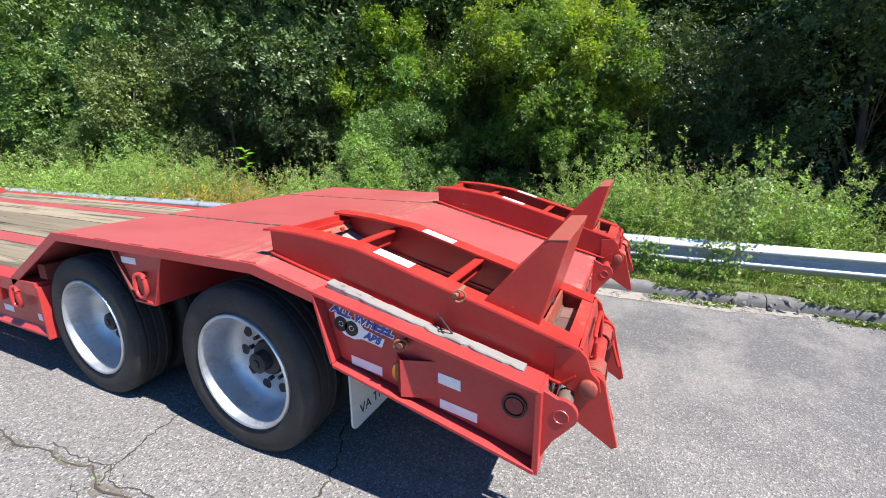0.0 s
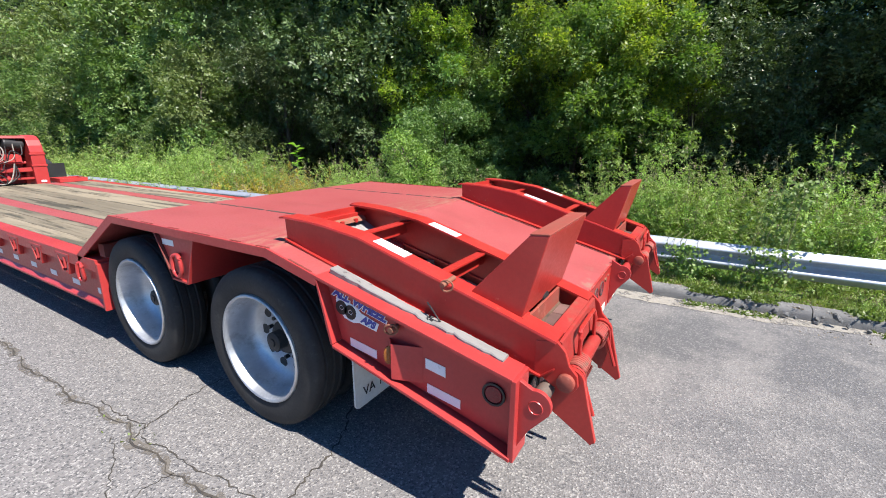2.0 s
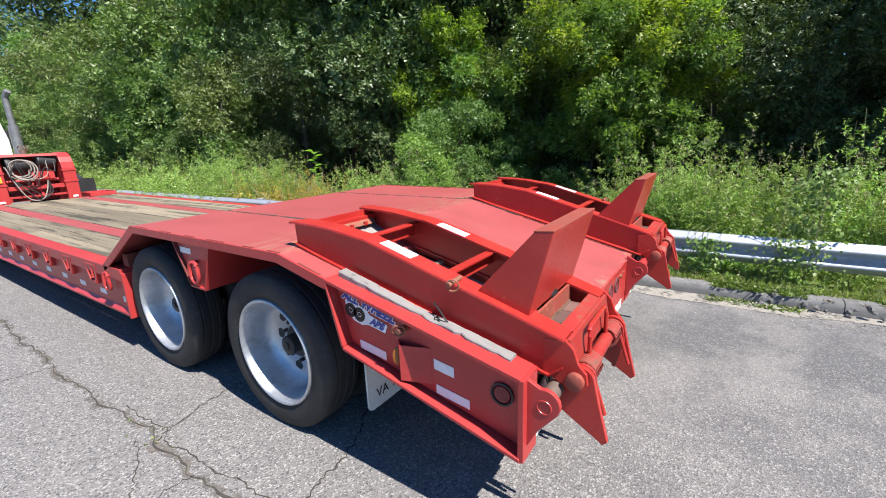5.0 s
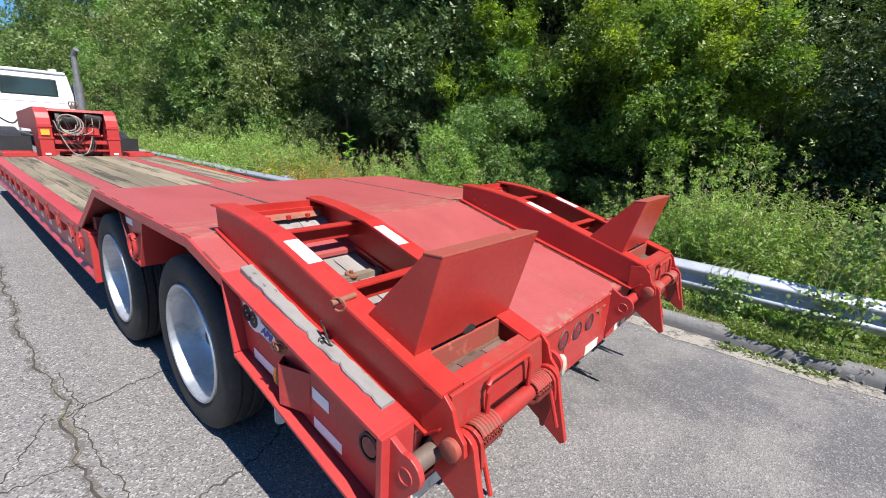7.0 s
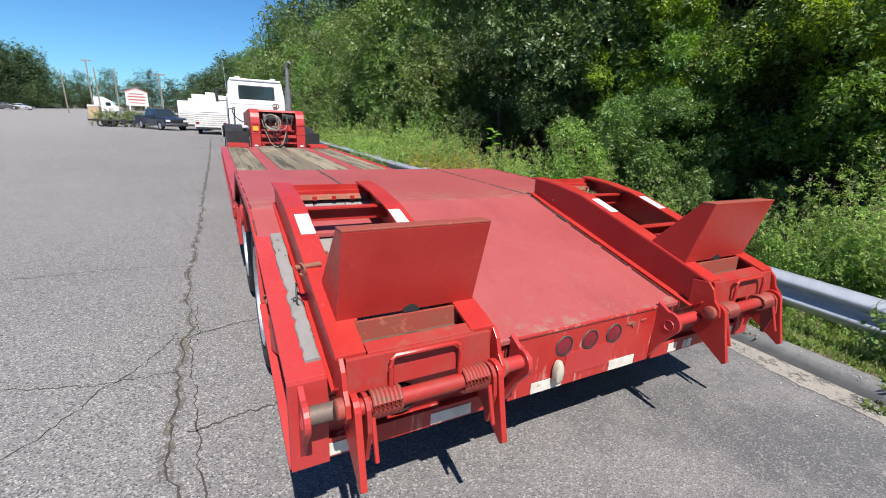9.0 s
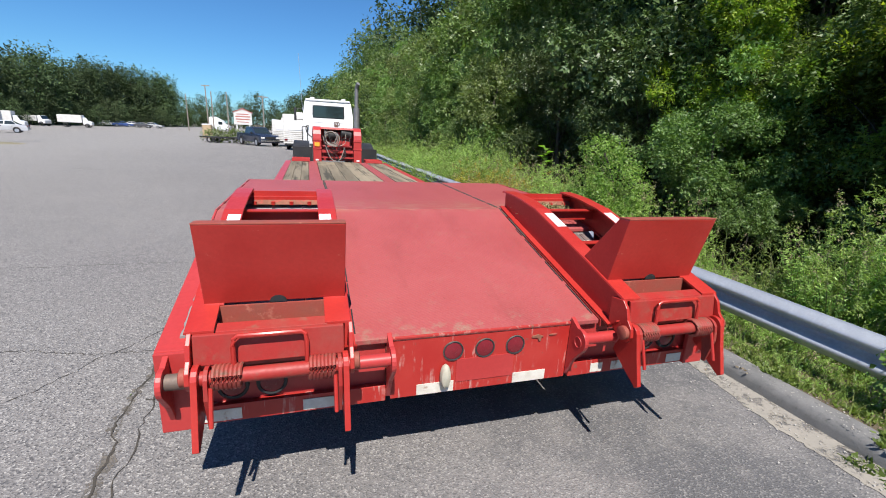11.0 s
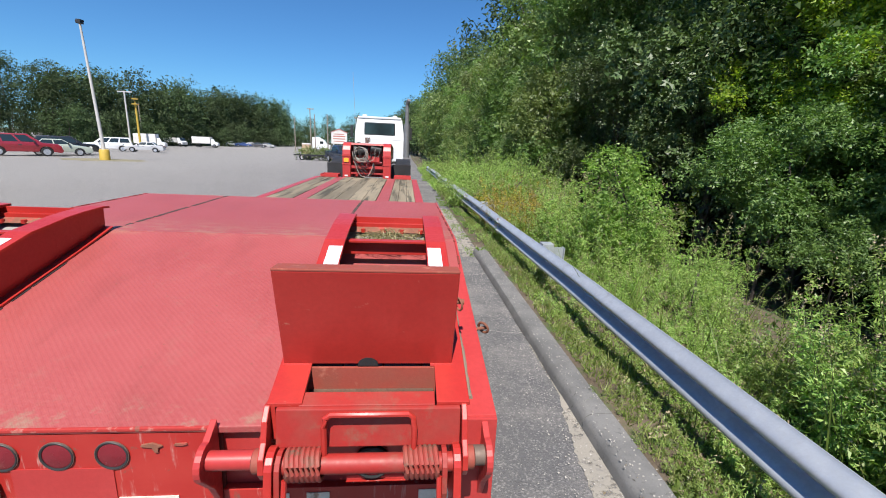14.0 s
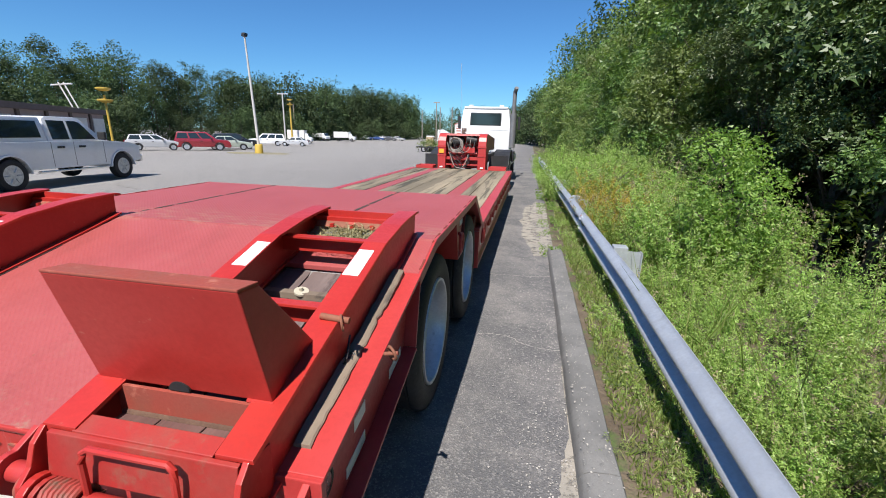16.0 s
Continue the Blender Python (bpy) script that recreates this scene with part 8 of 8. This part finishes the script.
ring = [(-21.3 + (2.6 + 0.5 * rnd.random()) * math.cos(u), 33.5 + (1.5 + 0.4 * rnd.random()) * math.sin(u)) for u in [2 * math.pi * k / 28 for k in range(28)]]
prism(bm, ring, "z", lot(-21.3, 33.5) - 0.05, lot(-21.3, 33.5) + 0.03)
solid("dirt_island", bm, GRASS_DIRT, "dry grass and dirt round the lamp pole", "dirt", kind="structure")
bm = B()
rod(bm, (-21.3, 33.5, 0.7), (-21.65, 33.35, 9.35), 0.12, 0.07, seg=16)
part("pole", bm, POLE, lp, smooth=True)
for dx in (-0.32, 0.22):
    bm = B()
    rod(bm, (-21.65, 33.35, 9.3), (-21.65 + dx, 33.35 - dx * 1.6, 9.45 - dx * 0.4), 0.035)
    box(bm, -21.65 + dx - 0.15, -21.65 + dx + 0.15, 33.35 - dx * 1.6 - 0.2, 33.35 - dx * 1.6 + 0.2, 9.36 - dx * 0.5, 9.54 - dx * 0.5)
    part("lamp_head", bm, BLACK, lp, bevel=0.02)


def pole(at, h, r, mat, label, arm=0.0, name="utility_pole", head=None):
    t = thing(name, at, label, "pole", "far poles")
    x, y, _ = at
    bm = B()
    rod(bm, (x, y, 0), (x - 0.1, y, h), r, r * 0.75, seg=12)
    part("pole", bm, mat, t, smooth=True)
    if arm:
        bm = B()
        box(bm, x - arm, x + arm, y - 0.08, y + 0.08, h - 0.25, h - 0.05)
        part("cross_arm", bm, mat, t)
    if head:
        for dz in (0, 0.9):
            bm = B()
            lathe(bm, [(dz, 0.25), (dz + 0.15, 0.55), (dz + 0.25, 0.55), (dz + 0.3, 0.15)], (x - 0.1, y, h - 0.6), "z", 10)
            part("head", bm, head, t)


pole((-51.5, 88.2, 0), 10.3, 0.17, POLE, "thin pale pole with a cross arm", 1.3)
pole((-45.6, 80.9, 0), 8.0, 0.19, YELLOW, "yellow mast with a round head", 0, "mast", YELLOW)
pole((-32.3, 29.8, 0), 4.5, 0.10, YELLOW, "short yellow pole with a lamp cluster", 0, "mast", YELLOW)
for x, y, h, arm in ((-22.5, 111.7, 10.5, 0.8), (-20.9, 108.9, 9.0, 0.0), (-17.6, 107.4, 9.0, 0.0), (-9.9, 103.3, 8.5, 1.0), (-29.7, 125.5, 9, 0), (-57, 102, 9, 0)):
    pole((x, y, 0), h, 0.14, POST_WOOD, "grey wooden utility pole", arm)

# ---- low building ----
WALL = surface("mauve_block_wall", (0.36, 0.29, 0.29), (0.30, 0.25, 0.25), 0.85, scale=1, fine=8, bump=0.2)
FASCIA = plain("brown_metal_fascia", (0.10, 0.065, 0.055), 0.55)
ax_, ay_, bx_, by_ = -26.5, 15.0, -36.5, 33.0
bl = thing("low_building", (-33, 23, 0), "long low mauve building with brown fascia across the lot", "building")
d = Vector((bx_ - ax_, by_ - ay_, 0)).normalized()
nn = Vector((-d.y, d.x, 0))
if nn.x > 0:
    nn = -nn
LB = (Vector((bx_, by_, 0)) - Vector((ax_, ay_, 0))).length


def bl_box(s0, s1, n0, n1, z0, z1):
    bm = B()
    box(bm, s0, s1, n0, n1, z0, z1)
    m = Matrix(((d.x, nn.x, 0, ax_), (d.y, nn.y, 0, ay_), (0, 0, 1, 0), (0, 0, 0, 1)))
    bmesh.ops.transform(bm, matrix=m, verts=bm.verts[:])
    return bm


part("wall", bl_box(0, LB, 0, 8, 0, 3.0), WALL, bl)
part("roof", bl_box(-0.3, LB + 0.3, -0.35, 8.3, 2.95, 3.35), FASCIA, bl, "brown roof edge", bevel=0.03)
k = 0.6
while k < LB - 2.5:
    part("pilaster", bl_box(k, k + 0.35, -0.12, 0.0, 0, 2.95), FASCIA, bl)
    part("wall_panel", bl_box(k + 0.7, k + 2.9, -0.05, 0.0, 0.9, 2.6), WHITE_OLD, bl, "pale wall panel")
    k += 3.4
bm = B()
for dx in (0, 0.5):
    rod(bm, (-33.5 + dx, 28, 3.3), (-34.5 + dx, 28, 5.2), 0.05)
rod(bm, (-35.2, 28, 5.0), (-33.2, 28, 5.1), 0.06)
part("roof_bracket", bm, POLE, bl)

# ---- far trees ----
FAR = [tree_meshes(400 + i, h, r, c, n, lf, LEAF_PINE, low, sides=3, size=0.38, spray=6, girth=0.016) for i, (h, r, c, n, lf, low) in enumerate((
    (15, 3.3, 30, 8500, 0.27, 0.26), (17, 3.1, 30, 8500, 0.27, 0.32), (13, 3.6, 30, 8500, 0.27, 0.14), (9, 4.0, 34, 5000, 0.34, 0.02)))]
FAR_LOW = [tree_meshes(410 + i, h, r, c, 3200, 0.46, LEAF_PINE, low, sides=3, size=0.38, spray=5, girth=0.016) for i, (h, r, c, low) in enumerate(((15, 3.4, 34, 0.24), (17, 3.2, 34, 0.30), (13, 3.7, 34, 0.06), (9, 4.2, 34, 0.02)))]
FAR_EDGE = [tree_meshes(420 + i, h, 3.6, 50, 9000, 0.25, mt, 0.06, sides=3, size=0.36) for i, (h, mt) in enumerate(((13, LEAF), (12, LEAF_MID), (9, LEAF_PALE)))]
FAR_H = (15, 17, 13, 9)


def crest(x, y):
    """Height of the far tree line, which rises with distance."""
    return float(np.interp(y, (4, 36, 60, 74, 92, 112, 132, 190), (9.6, 10.4, 11.4, 11.8, 13.0, 13.6, 14.4, 15.0))) - lot(x, y)


rnd = random.Random(8)
line = [(-49, 31), (-52, 36), (-56, 48), (-59, 60), (-60, 74), (-59, 92), (-58, 112), (-55, 132), (-52, 155), (-46, 190)]
for (xa, ya), (xb, yb) in zip(line, line[1:]):
    n = max(4, int(math.hypot(xb - xa, yb - ya) / 2.6))
    for k in range(n):
        f = (k + rnd.random() * 0.7) / n
        x, y = xa + (xb - xa) * f + rnd.uniform(-2.5, 1.5), ya + (yb - ya) * f + rnd.uniform(-1.5, 1.5)
        i = rnd.choice((0, 1, 2, 1))
        tree_thing((FAR if y < 85 else FAR_LOW)[i], (x - 2, y, -0.2), rnd.uniform(0, 6.28), crest(x, y) / FAR_H[i] * rnd.uniform(0.76, 1.14), "tall dark pine in the far tree line", "far tree line")
        if k % 2:
            i = rnd.choice((0, 2))
            tree_thing(FAR_LOW[i], (x - 8, y + 1.5, -0.2), rnd.uniform(0, 6.28), crest(x, y) / FAR_H[i] * rnd.uniform(0.8, 1.05), "tall dark pine in the far tree line", "far tree line")
        if k % 2 == 0:
            tree_thing((FAR if y < 85 else FAR_LOW)[3], (x + 2.5, y - 2, -0.3), rnd.uniform(0, 6.28), rnd.uniform(0.55, 0.8), "lower dark tree in front of the pines", "far tree line")
for k in range(30):
    tree_thing(FAR_LOW[rnd.choice((0, 2, 3))], (-92 + 3.2 * k + rnd.uniform(-1, 1), 205 + rnd.uniform(-8, 8), -0.2), rnd.uniform(0, 6.28), rnd.uniform(0.85, 1.08), "dark tree beyond the sign", "far tree line")
for k in range(30):
    y = 44 + 4.4 * k
    x = 6.2 if y < 80 else 6.2 - 0.0019 * (y - 80) ** 2
    tree_thing(FAR_EDGE[rnd.choice((0, 1, 2, 1))] if y < 110 else FAR_LOW[rnd.choice((2, 3, 2, 0))], (x + 1.4 + rnd.uniform(-0.8, 1.6), y, -0.5), rnd.uniform(0, 6.28), rnd.uniform(0.9, 1.1), "broadleaf tree along the lot's edge", "far tree line")
    if k % 2 and k < 16:
        tree_thing(FAR_LOW[rnd.choice((0, 1))], (x + 6 + rnd.uniform(-1, 2), y, -0.5), rnd.uniform(0, 6.28), rnd.uniform(0.95, 1.2), "tree behind the lot's edge", "far tree line")
# unseen trees added behind the camera's path, to show only in reflections
for k in range(8):
    tree_thing(FAR_LOW[k % 4], (-40 + 9 * k, -55 + rnd.uniform(-5, 5), -0.2), rnd.uniform(0, 6.28), 0.8, "unseen tree added behind the car park", "far tree line")

# stand the far things on the falling car park
for ob in bpy.context.scene.objects:
    if ob.parent is None and ob.type == "EMPTY" and ob.location.x < 4.5 and math.hypot(ob.location.x, ob.location.y) > 17:
        ob.location.z += lot(ob.location.x, ob.location.y)
